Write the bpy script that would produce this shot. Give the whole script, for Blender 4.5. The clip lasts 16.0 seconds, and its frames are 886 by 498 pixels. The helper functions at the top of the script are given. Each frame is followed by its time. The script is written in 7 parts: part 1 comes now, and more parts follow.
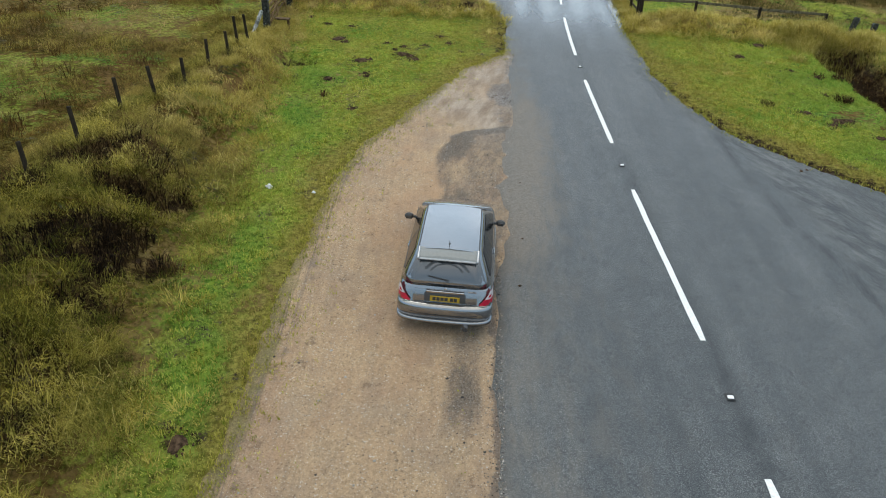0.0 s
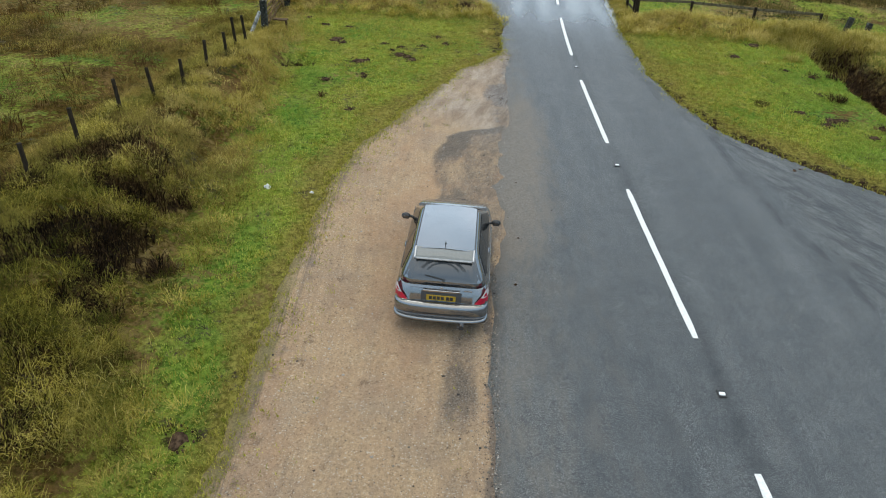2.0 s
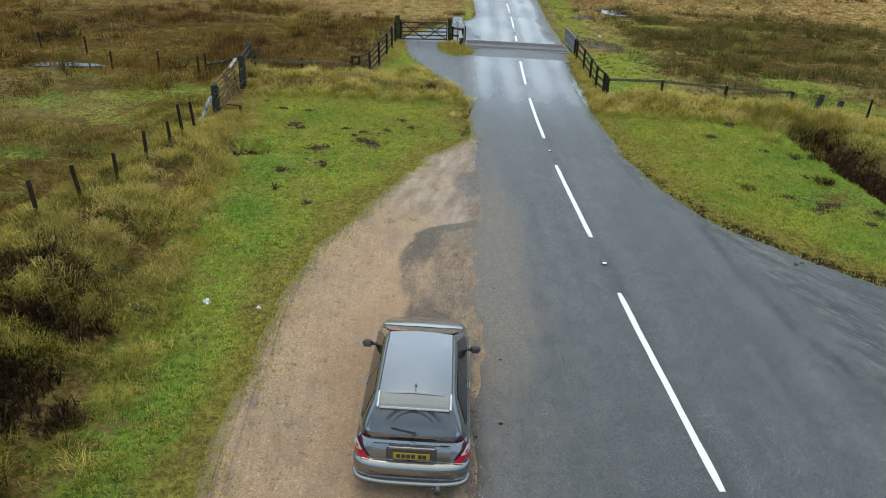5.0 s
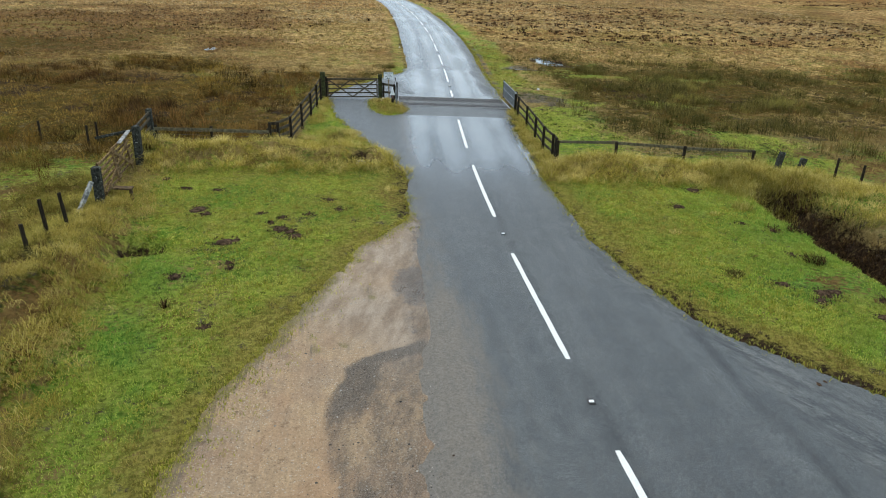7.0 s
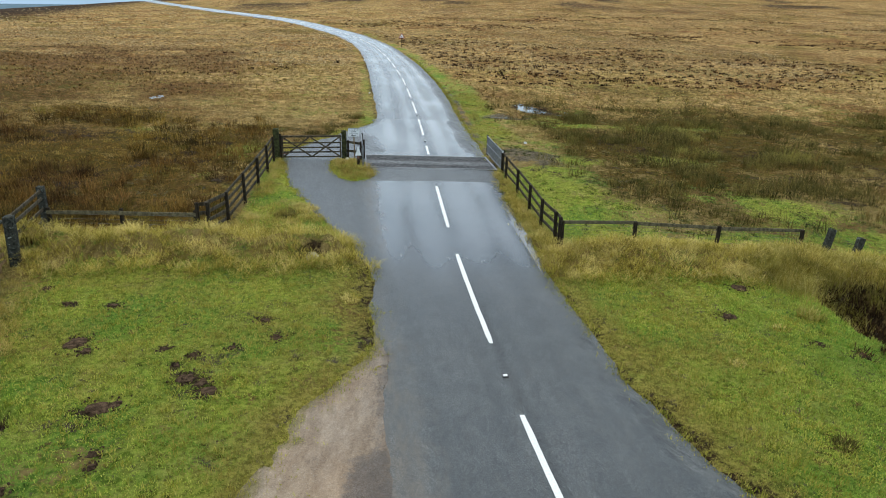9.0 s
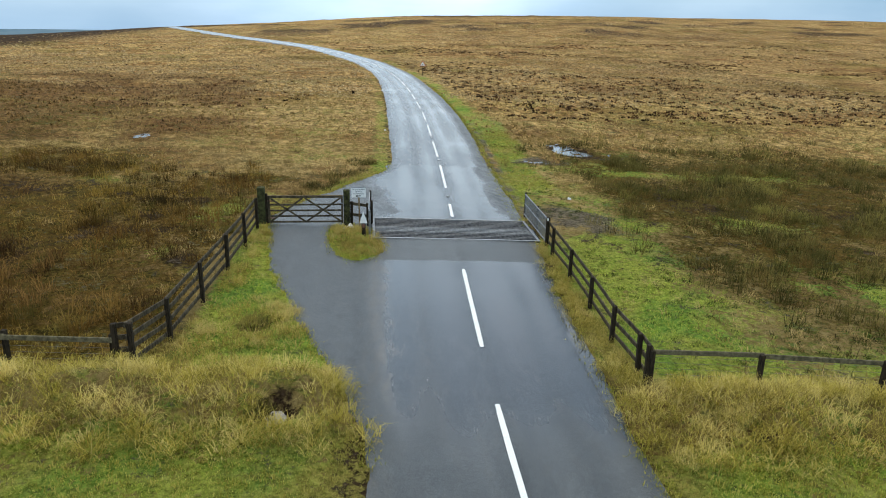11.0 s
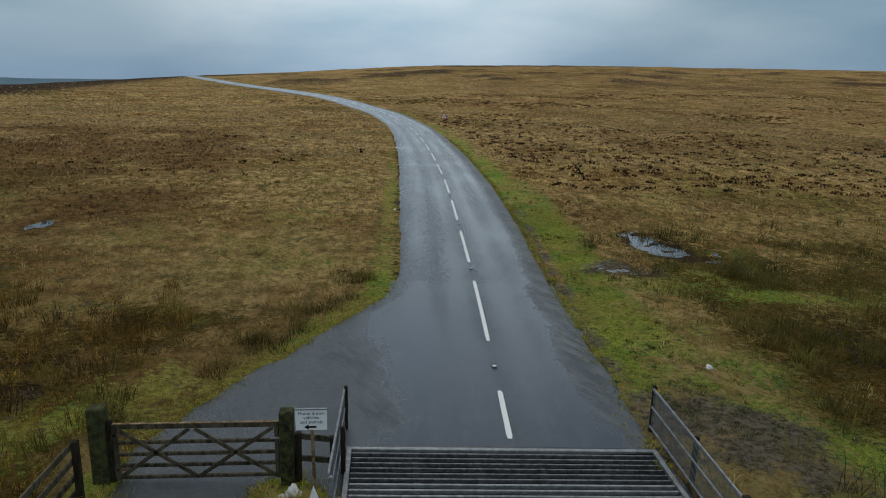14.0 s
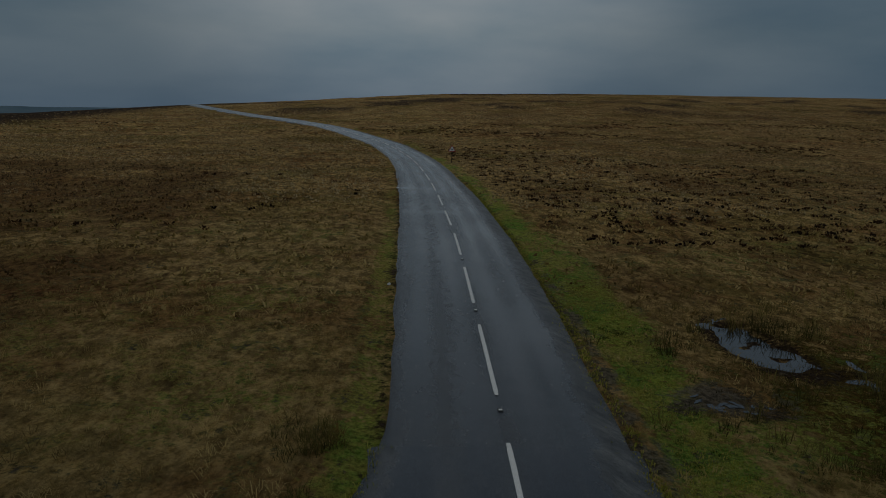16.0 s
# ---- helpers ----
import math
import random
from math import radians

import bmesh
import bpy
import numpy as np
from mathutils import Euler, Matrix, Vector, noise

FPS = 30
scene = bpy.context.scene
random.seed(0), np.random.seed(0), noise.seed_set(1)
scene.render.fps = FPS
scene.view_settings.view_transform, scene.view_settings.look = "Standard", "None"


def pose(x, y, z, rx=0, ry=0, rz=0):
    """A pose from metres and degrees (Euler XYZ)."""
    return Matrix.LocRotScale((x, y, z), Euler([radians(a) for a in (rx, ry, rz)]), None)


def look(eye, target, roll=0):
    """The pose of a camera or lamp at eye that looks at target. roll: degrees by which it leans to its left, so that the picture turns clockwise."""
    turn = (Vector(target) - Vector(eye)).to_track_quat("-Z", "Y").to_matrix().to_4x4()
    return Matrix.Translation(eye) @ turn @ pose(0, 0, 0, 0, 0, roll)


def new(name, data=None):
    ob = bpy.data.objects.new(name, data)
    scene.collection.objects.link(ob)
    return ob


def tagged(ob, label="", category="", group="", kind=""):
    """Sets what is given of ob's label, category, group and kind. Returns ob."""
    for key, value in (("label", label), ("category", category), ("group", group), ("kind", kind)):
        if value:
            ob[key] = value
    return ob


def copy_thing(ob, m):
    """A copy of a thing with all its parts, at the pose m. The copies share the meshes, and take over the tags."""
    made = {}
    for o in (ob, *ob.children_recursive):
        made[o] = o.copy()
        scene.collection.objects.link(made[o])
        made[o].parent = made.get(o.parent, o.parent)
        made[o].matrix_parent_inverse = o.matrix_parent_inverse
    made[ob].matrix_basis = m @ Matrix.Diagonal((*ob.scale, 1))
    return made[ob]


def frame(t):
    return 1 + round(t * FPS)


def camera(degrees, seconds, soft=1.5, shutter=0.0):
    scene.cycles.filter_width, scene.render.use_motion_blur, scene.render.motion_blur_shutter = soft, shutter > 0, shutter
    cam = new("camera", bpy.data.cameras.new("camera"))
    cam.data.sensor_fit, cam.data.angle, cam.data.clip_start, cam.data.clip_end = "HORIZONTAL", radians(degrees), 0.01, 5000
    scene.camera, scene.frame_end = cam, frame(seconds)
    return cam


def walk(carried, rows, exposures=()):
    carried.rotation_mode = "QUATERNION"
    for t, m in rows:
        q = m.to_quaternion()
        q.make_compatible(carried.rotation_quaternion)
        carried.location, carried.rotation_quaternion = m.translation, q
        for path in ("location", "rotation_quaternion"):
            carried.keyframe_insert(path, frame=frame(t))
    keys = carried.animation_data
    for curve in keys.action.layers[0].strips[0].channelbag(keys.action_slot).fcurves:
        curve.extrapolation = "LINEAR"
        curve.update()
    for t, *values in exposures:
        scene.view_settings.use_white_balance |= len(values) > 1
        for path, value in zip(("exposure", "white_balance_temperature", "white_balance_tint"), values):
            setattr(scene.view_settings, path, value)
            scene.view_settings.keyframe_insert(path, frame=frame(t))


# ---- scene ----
cam = camera(65.4, 16.0, 1.0)
METRES, EYE, TILT, LEAN, TURN = 47.85, 7.8, 0.0, 2.0, 1.4
ROWS = [
    (0.0, 0.0, 0.0, 0.0, 1.82, -31.84, -2.93),
    (0.5, -0.0001, -0.0009, 0.0021, 1.8, -31.87, -2.9),
    (1.0, 0.0002, -0.0019, 0.0032, 1.76, -32.13, -2.89),
    (1.5, 0.0005, -0.0027, 0.0026, 1.7, -32.15, -2.9),
    (2.0, 0.0008, -0.003, 0.0022, 1.65, -31.92, -2.91),
    (2.5, 0.0011, -0.0031, 0.0022, 1.6, -31.37, -2.92),
    (3.0, 0.001, 0.0003, 0.0012, 1.44, -30.38, -2.99),
    (3.5, 0.001, 0.0075, 0.0001, 1.19, -29.47, -3.0),
    (6.0, 0.0001, 0.0861, -0.0028, -3.95, -23.98, -3.03),
    (6.5, 0.0012, 0.1097, -0.0023, -5.48, -23.18, -3.01),
    (7.0, 0.0031, 0.1382, -0.0019, -6.9, -22.37, -2.98),
    (7.5, 0.0057, 0.1679, -0.0018, -7.93, -21.57, -2.95),
    (8.0, 0.0095, 0.2029, -0.0022, -8.67, -20.69, -2.97),
    (8.5, 0.0138, 0.2367, -0.0022, -9.01, -19.93, -2.98),
    (9.0, 0.0193, 0.2754, -0.0017, -9.05, -19.35, -3.0),
    (11.5, 0.0426, 0.4891, 0.0004, -6.95, -16.88, -3.15),
    (12.0, 0.0478, 0.5433, -0.0009, -6.75, -16.21, -3.14),
    (12.5, 0.053, 0.5953, -0.0013, -6.55, -15.63, -3.18),
    (13.0, 0.0582, 0.6535, -0.0023, -6.23, -14.93, -3.2),
    (13.5, 0.062, 0.7074, -0.0033, -5.96, -14.38, -3.19),
    (14.0, 0.0658, 0.7645, -0.0044, -5.75, -13.72, -3.2),
    (14.5, 0.0696, 0.8168, -0.0033, -5.61, -13.16, -3.2),
    (15.0, 0.0738, 0.8754, -0.0022, -5.51, -12.6, -3.18),
    (15.5, 0.0785, 0.9295, -0.0018, -5.36, -12.08, -3.17),
    (16.0, 0.084, 0.9866, -0.0007, -5.22, -11.52, -3.16),
]
EXPOSURES = [(0.0, -0.04), (11.5, -0.06), (12.0, -0.14), (12.5, -0.26), (13.0, -0.48), (13.5, -0.76), (14.0, -1.06), (14.5, -1.37), (15.0, -1.82), (15.5, -2.29), (16.0, -2.8)]
walk(cam, [(t, pose(0, 0, EYE, TILT, LEAN, TURN) @ pose(METRES * x, METRES * y, METRES * z, 90 + pitch, roll, yaw)) for t, x, y, z, yaw, pitch, roll in ROWS], EXPOSURES)

# ---- world and sun: a bright overcast sky ----
SUN_EL, SUN_AZ = 62.0, -6.0


def overcast_world():
    w = bpy.data.worlds.new("overcast_sky")
    scene.world = w
    w.use_nodes = True
    t = w.node_tree
    t.nodes.clear()
    n, l = t.nodes.new, t.links.new
    out, bg = n("ShaderNodeOutputWorld"), n("ShaderNodeBackground")
    sky = n("ShaderNodeTexSky")
    sky.sky_type, sky.sun_disc = "NISHITA", False
    sky.sun_elevation, sky.sun_rotation = radians(SUN_EL), radians(SUN_AZ)
    dim = n("ShaderNodeVectorMath")
    dim.operation = "SCALE"
    dim.inputs["Scale"].default_value = 0.07
    l(sky.outputs[0], dim.inputs[0])
    co, sep = n("ShaderNodeTexCoord"), n("ShaderNodeSeparateXYZ")
    l(co.outputs["Generated"], sep.inputs[0])
    lift = n("ShaderNodeValToRGB")
    e = lift.color_ramp.elements
    e[0].position, e[0].color = 0.0, (0.54, 0.75, 0.98, 1)
    e[1].position, e[1].color = 1.0, (2.80, 2.38, 1.96, 1)
    mid = e.new(0.10)
    mid.color = (0.82, 1.00, 1.13, 1)
    mid = e.new(0.35)
    mid.color = (1.00, 1.20, 1.42, 1)
    mid = e.new(0.62)
    mid.color = (1.12, 1.28, 1.48, 1)
    l(sep.outputs["Z"], lift.inputs[0])
    # flat cloud streaks: the vertical axis counts for more than the others
    mp = n("ShaderNodeMapping")
    mp.inputs["Scale"].default_value = (1.8, 1.8, 6.0)
    l(co.outputs["Generated"], mp.inputs[0])
    ns = n("ShaderNodeTexNoise")
    ns.inputs["Scale"].default_value, ns.inputs["Detail"].default_value, ns.inputs["Roughness"].default_value = 1.5, 5.0, 0.5
    l(mp.outputs[0], ns.inputs["Vector"])
    cr = n("ShaderNodeValToRGB")
    c = cr.color_ramp.elements
    c[0].position, c[0].color = 0.32, (0.72, 0.82, 0.88, 1)
    c[1].position, c[1].color = 0.66, (1.28, 1.20, 1.14, 1)
    l(ns.outputs["Fac"], cr.inputs[0])
    mul = n("ShaderNodeMix")
    mul.data_type, mul.blend_type = "RGBA", "MULTIPLY"
    mul.inputs[0].default_value = 1.0
    # thinner cloud towards the sun's quarter lets more light through
    near, thin, tone, glow = n("ShaderNodeVectorMath"), n("ShaderNodeMapRange"), n("ShaderNodeMix"), n("ShaderNodeMix")
    near.operation, thin.interpolation_type = "DOT_PRODUCT", "SMOOTHSTEP"
    for q, kind in ((tone, "MIX"), (glow, "MULTIPLY")):
        q.data_type, q.blend_type, q.inputs[0].default_value = "RGBA", kind, 1.0
    tone.inputs[6].default_value, tone.inputs[7].default_value = (0.86, 0.98, 1.06, 1), (2.06, 1.98, 1.92, 1)
    near.inputs[1].default_value = (0.03, 0.956, 0.292)
    l(co.outputs["Generated"], near.inputs[0])
    for k, v in enumerate((0.90, 1.0, 0.0, 1.0)):
        thin.inputs[1 + k].default_value = v
    l(near.outputs["Value"], thin.inputs[0])
    l(thin.outputs[0], tone.inputs[0])
    l(lift.outputs[0], glow.inputs[6])
    l(tone.outputs[2], glow.inputs[7])
    l(glow.outputs[2], mul.inputs[6])
    l(cr.outputs[0], mul.inputs[7])
    mix = n("ShaderNodeMix")
    mix.data_type = "RGBA"
    mix.inputs[0].default_value = 0.88
    l(dim.outputs[0], mix.inputs[6])
    l(mul.outputs[2], mix.inputs[7])
    l(mix.outputs[2], bg.inputs[0])
    bg.inputs[1].default_value = 0.86
    l(bg.outputs[0], out.inputs[0])


overcast_world()
sun = new("sun", bpy.data.lights.new("sun", "SUN"))
sun.data.energy, sun.data.angle, sun.data.color = 0.8, radians(30), (1.0, 0.945, 0.86)
sun.matrix_world = look((0, 0, 60), (-60 * math.sin(radians(SUN_AZ)), -60 * math.cos(radians(SUN_AZ)), 60 - 60 * math.tan(radians(SUN_EL))))

# ---- materials ----


class Tree:
    """A node material under construction."""

    def __init__(self, name, rough=0.8, metal=0.0, spec=0.5):
        self.m = bpy.data.materials.new(name)
        self.m.use_nodes = True
        self.t = self.m.node_tree
        self.b = self.t.nodes["Principled BSDF"]
        self.set("Roughness", rough), self.set("Metallic", metal), self.set("Specular IOR Level", spec)

    def n(self, kind):
        return self.t.nodes.new(kind)

    def put(self, sock, v):
        if isinstance(v, bpy.types.NodeSocket):
            self.t.links.new(v, sock)
        elif isinstance(v, (tuple, list)):
            sock.default_value = (*v, 1) if len(v) == 3 and sock.type == "RGBA" else v
        else:
            sock.default_value = v

    def set(self, key, v):
        self.put(self.b.inputs[key], v)
        return self

    def where(self, stretch=(1, 1, 1), local=False, turn=0.0):
        if local:
            src = self.n("ShaderNodeTexCoord").outputs["Object"]
        else:
            src = self.n("ShaderNodeNewGeometry").outputs["Position"]
        if stretch == (1, 1, 1) and not turn:
            return src
        mp = self.n("ShaderNodeMapping")
        self.put(mp.inputs["Vector"], src)
        # turned first and stretched along its own axes after
        mp.vector_type = "TEXTURE"
        mp.inputs["Scale"].default_value = [1 / v for v in stretch]
        mp.inputs["Rotation"].default_value = (0, 0, radians(turn))
        return mp.outputs[0]

    def noise(self, scale, detail=4.0, rough=0.55, vec=None, lo=0.35, hi=0.65):
        """Noise spread to 0..1 between lo and hi."""
        ns = self.n("ShaderNodeTexNoise")
        ns.inputs["Scale"].default_value, ns.inputs["Detail"].default_value, ns.inputs["Roughness"].default_value = scale, detail, rough
        self.put(ns.inputs["Vector"], vec or self.where())
        return self.spread(ns.outputs["Fac"], lo, hi)

    def spread(self, v, lo, hi, a=0.0, b=1.0):
        r = self.n("ShaderNodeMapRange")
        r.interpolation_type = "SMOOTHSTEP"
        self.put(r.inputs[0], v)
        for i, x in enumerate((lo, hi, a, b)):
            r.inputs[1 + i].default_value = x
        return r.outputs[0]

    def mix(self, f, a, b, blend="MIX"):
        m = self.n("ShaderNodeMix")
        m.data_type, m.blend_type = "RGBA", blend
        self.put(m.inputs[0], f), self.put(m.inputs[6], a), self.put(m.inputs[7], b)
        return m.outputs[2]

    def ramp(self, f, stops):
        r = self.n("ShaderNodeValToRGB")
        e = r.color_ramp.elements
        while len(e) < len(stops):
            e.new(0.5)
        for el, (p, c) in zip(e, stops):
            el.position, el.color = p, (*c, 1)
        self.put(r.inputs[0], f)
        return r.outputs[0]

    def maths(self, op, a, b=0.0):
        m = self.n("ShaderNodeMath")
        m.operation = op
        self.put(m.inputs[0], a), self.put(m.inputs[1], b)
        return m.outputs[0]

    def attr(self, name):
        a = self.n("ShaderNodeAttribute")
        a.attribute_name = name
        return a.outputs["Fac"]

    def island(self):
        return self.n("ShaderNodeNewGeometry").outputs["Random Per Island"]

    def per_object(self):
        return self.n("ShaderNodeObjectInfo").outputs["Random"]

    def bump(self, h, strength=0.4, dist=0.02):
        b = self.n("ShaderNodeBump")
        b.inputs["Strength"].default_value, b.inputs["Distance"].default_value = strength, dist
        self.put(b.inputs["Height"], h)
        self.put(self.b.inputs["Normal"], b.outputs[0])
        return self


def mat_ground():
    """Moor turf: dead tan grass, green turf, rush beds, bare peaty ground and painted shade, by the masks of the sheet.
    """
    m = Tree("moor_turf", 1.0, spec=0.04)
    fine, mid, big, huge = m.noise(7, 6, 0.75), m.noise(1.3, 5, 0.65), m.noise(0.13, 4, 0.6), m.noise(0.02, 4, 0.6)
    grain = m.noise(2.6, 6, 0.75, m.where((1.2, 0.8, 1)))
    dry = m.mix(fine, (0.095, 0.063, 0.017), (0.33, 0.230, 0.080))
    dry = m.mix(m.maths("MULTIPLY", grain, 0.75), dry, (0.36, 0.270, 0.110))
    dry = m.mix(m.spread(big, 0.30, 1.0, 0.0, 0.8), dry, m.mix(fine, (0.065, 0.030, 0.009), (0.20, 0.105, 0.032)))
    dry = m.mix(m.maths("MULTIPLY", huge, 0.45), dry, m.mix(grain, (0.18, 0.130, 0.045), (0.39, 0.30, 0.135)))
    dry = m.mix(m.noise(0.045, 5, 0.65, m.where((1.0, 0.8, 1)), 0.50, 0.66), dry, m.mix(grain, (0.045, 0.036, 0.010), (0.19, 0.145, 0.038)))
    dry = m.mix(m.noise(0.07, 5, 0.7, m.where((0.6, 1.5, 1), turn=12), 0.56, 0.70), dry, m.mix(grain, (0.085, 0.036, 0.012), (0.22, 0.115, 0.042)))
    clump = m.noise(0.62, 5, 0.75, m.where((1.2, 0.75, 1)), 0.54, 0.66)
    dry = m.mix(m.maths("MULTIPLY", clump, m.maths("MULTIPLY", m.attr("moor"), 0.7)), dry, (0.050, 0.028, 0.010))
    tuft = m.noise(1.15, 6, 0.8, m.where((1.3, 0.75, 1)), 0.40, 0.60)
    dry = m.mix(m.maths("MULTIPLY", m.attr("moor"), 0.75), dry, m.mix(tuft, (0.62, 0.52, 0.45), (2.25, 2.00, 1.95)), "MULTIPLY")
    dry = m.mix(m.attr("moor"), dry, (1.13, 1.14, 1.18), "MULTIPLY")
    dry = m.mix(m.maths("MULTIPLY", m.noise(0.09, 5, 0.7, m.where((0.8, 1.3, 1), turn=-20), 0.54, 0.66), m.maths("MULTIPLY", m.attr("moor"), 0.45)), dry, m.mix(grain, (0.13, 0.110, 0.024), (0.37, 0.29, 0.085)))
    dry = m.mix(m.maths("MULTIPLY", m.attr("ruddy"), 0.75), dry, m.mix(grain, (0.050, 0.023, 0.009), (0.25, 0.130, 0.048)))
    lush = m.mix(fine, (0.125, 0.175, 0.018), (0.450, 0.515, 0.082))
    lush = m.mix(m.noise(0.9, 5, 0.7, None, 0.38, 0.62), lush, m.mix(fine, (0.21, 0.20, 0.034), (0.44, 0.41, 0.110)))
    lush = m.mix(m.maths("MULTIPLY", m.noise(0.33, 4, 0.65, None, 0.42, 0.62), 0.8), lush, m.mix(fine, (0.050, 0.140, 0.016), (0.200, 0.370, 0.055)))
    lush = m.mix(m.maths("MULTIPLY", m.noise(2.3, 5, 0.75, None, 0.54, 0.68), 0.8), lush, m.mix(fine, (0.030, 0.040, 0.008), (0.105, 0.105, 0.020)))
    lush = m.mix(m.noise(1.7, 4, 0.7, None, 0.66, 0.74), lush, m.mix(fine, (0.05, 0.034, 0.015), (0.22, 0.16, 0.06)))
    lush = m.mix(m.spread(m.maths("ADD", m.attr("wear"), m.maths("MULTIPLY", m.maths("SUBTRACT", m.noise(1.5, 6, 0.75, None, 0.2, 0.8), 0.5), 0.8)), 0.2, 0.95, 0.0, 0.9), lush, m.mix(fine, (0.17, 0.145, 0.030), (0.46, 0.39, 0.095)))
    lush = m.mix(m.spread(m.maths("MULTIPLY", m.attr("wear"), -1.0), 0.0, 1.0, 0.0, 0.45), lush, m.mix(fine, (0.050, 0.150, 0.018), (0.20, 0.42, 0.065)))
    rush = m.mix(fine, (0.018, 0.016, 0.003), (0.150, 0.112, 0.021))
    rush = m.mix(m.maths("MULTIPLY", m.noise(0.16, 5, 0.7, None, 0.56, 0.68), 0.7), rush, m.mix(fine, (0.10, 0.105, 0.014), (0.31, 0.27, 0.055)))
    rush = m.mix(m.maths("MULTIPLY", mid, 0.6), rush, m.mix(grain, (0.07, 0.034, 0.008), (0.22, 0.115, 0.026)))
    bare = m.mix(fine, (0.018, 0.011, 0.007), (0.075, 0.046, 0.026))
    wob = m.maths("MULTIPLY", m.maths("SUBTRACT", m.noise(0.9, 6, 0.7, None, 0.2, 0.8), 0.5), 1.1)
    wob2 = m.maths("MULTIPLY", m.maths("SUBTRACT", m.noise(4.5, 6, 0.75, None, 0.25, 0.75), 0.5), 0.9)

    def mask(name):
        return m.spread(m.maths("ADD", m.attr(name), m.maths("ADD", wob, wob2)), 0.22, 0.78)

    c = m.mix(mask("rush"), dry, rush)
    c = m.mix(mask("lush"), c, lush)
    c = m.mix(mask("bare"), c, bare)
    c = m.mix(m.maths("MULTIPLY", mask("stony"), 0.9), c, m.mix(m.noise(5.5, 7, 0.85, None, 0.36, 0.62), (0.034, 0.027, 0.018), (0.25, 0.205, 0.145)))
    m.set("Base Color", c)
    h = m.maths("ADD", m.noise(16, 8, 0.75, None, 0.2, 0.8), m.maths("MULTIPLY", mid, 0.6))
    m.bump(h, 0.9, 0.09)
    return m.m


def mat_blades(name, stops, patch=None, amount=0.6, scale=0.5, rough=0.75, more=()):
    """Blades whose colour varies one by one and in patches."""
    m = Tree(name, rough, spec=0.06)
    own = m.spread(m.maths("ADD", m.maths("MULTIPLY", m.island(), 0.42), m.maths("MULTIPLY", m.attr("tone"), 0.58)), 0.12, 0.88)
    c = m.ramp(own, stops)
    if patch:
        c = m.mix(m.maths("MULTIPLY", m.noise(scale, 4, 0.6), amount), c, patch)
    for colour, how, size, lo, hi in more:
        c = m.mix(m.maths("MULTIPLY", m.noise(size, 5, 0.65, None, lo, hi), how), c, colour)
    c = m.mix(m.maths("MULTIPLY", m.attr("ruddy"), 0.8), c, m.ramp(own, [(0.0, (0.028, 0.013, 0.005)), (0.5, (0.112, 0.053, 0.018)), (1.0, (0.29, 0.150, 0.052))]))
    c = m.mix(m.maths("MULTIPLY", m.maths("MAXIMUM", m.maths("MULTIPLY", m.attr("wear"), -1.0), 0.0), 0.6), c, m.ramp(m.island(), [(0.0, (0.075, 0.215, 0.030)), (1.0, (0.27, 0.480, 0.080))]))
    c = m.mix(m.maths("MULTIPLY", m.maths("MAXIMUM", m.attr("wear"), 0.0), 0.8), c, m.ramp(m.island(), [(0.0, (0.15, 0.115, 0.028)), (1.0, (0.46, 0.35, 0.11))]))
    m.set("Base Color", c)
    # thin blades let light through
    thin, both = m.n("ShaderNodeBsdfTranslucent"), m.n("ShaderNodeMixShader")
    m.put(thin.inputs[0], c)
    both.inputs[0].default_value = 0.4
    m.t.links.new(m.b.outputs[0], both.inputs[1])
    m.t.links.new(thin.outputs[0], both.inputs[2])
    m.t.links.new(both.outputs[0], m.t.nodes["Material Output"].inputs[0])
    return m.m


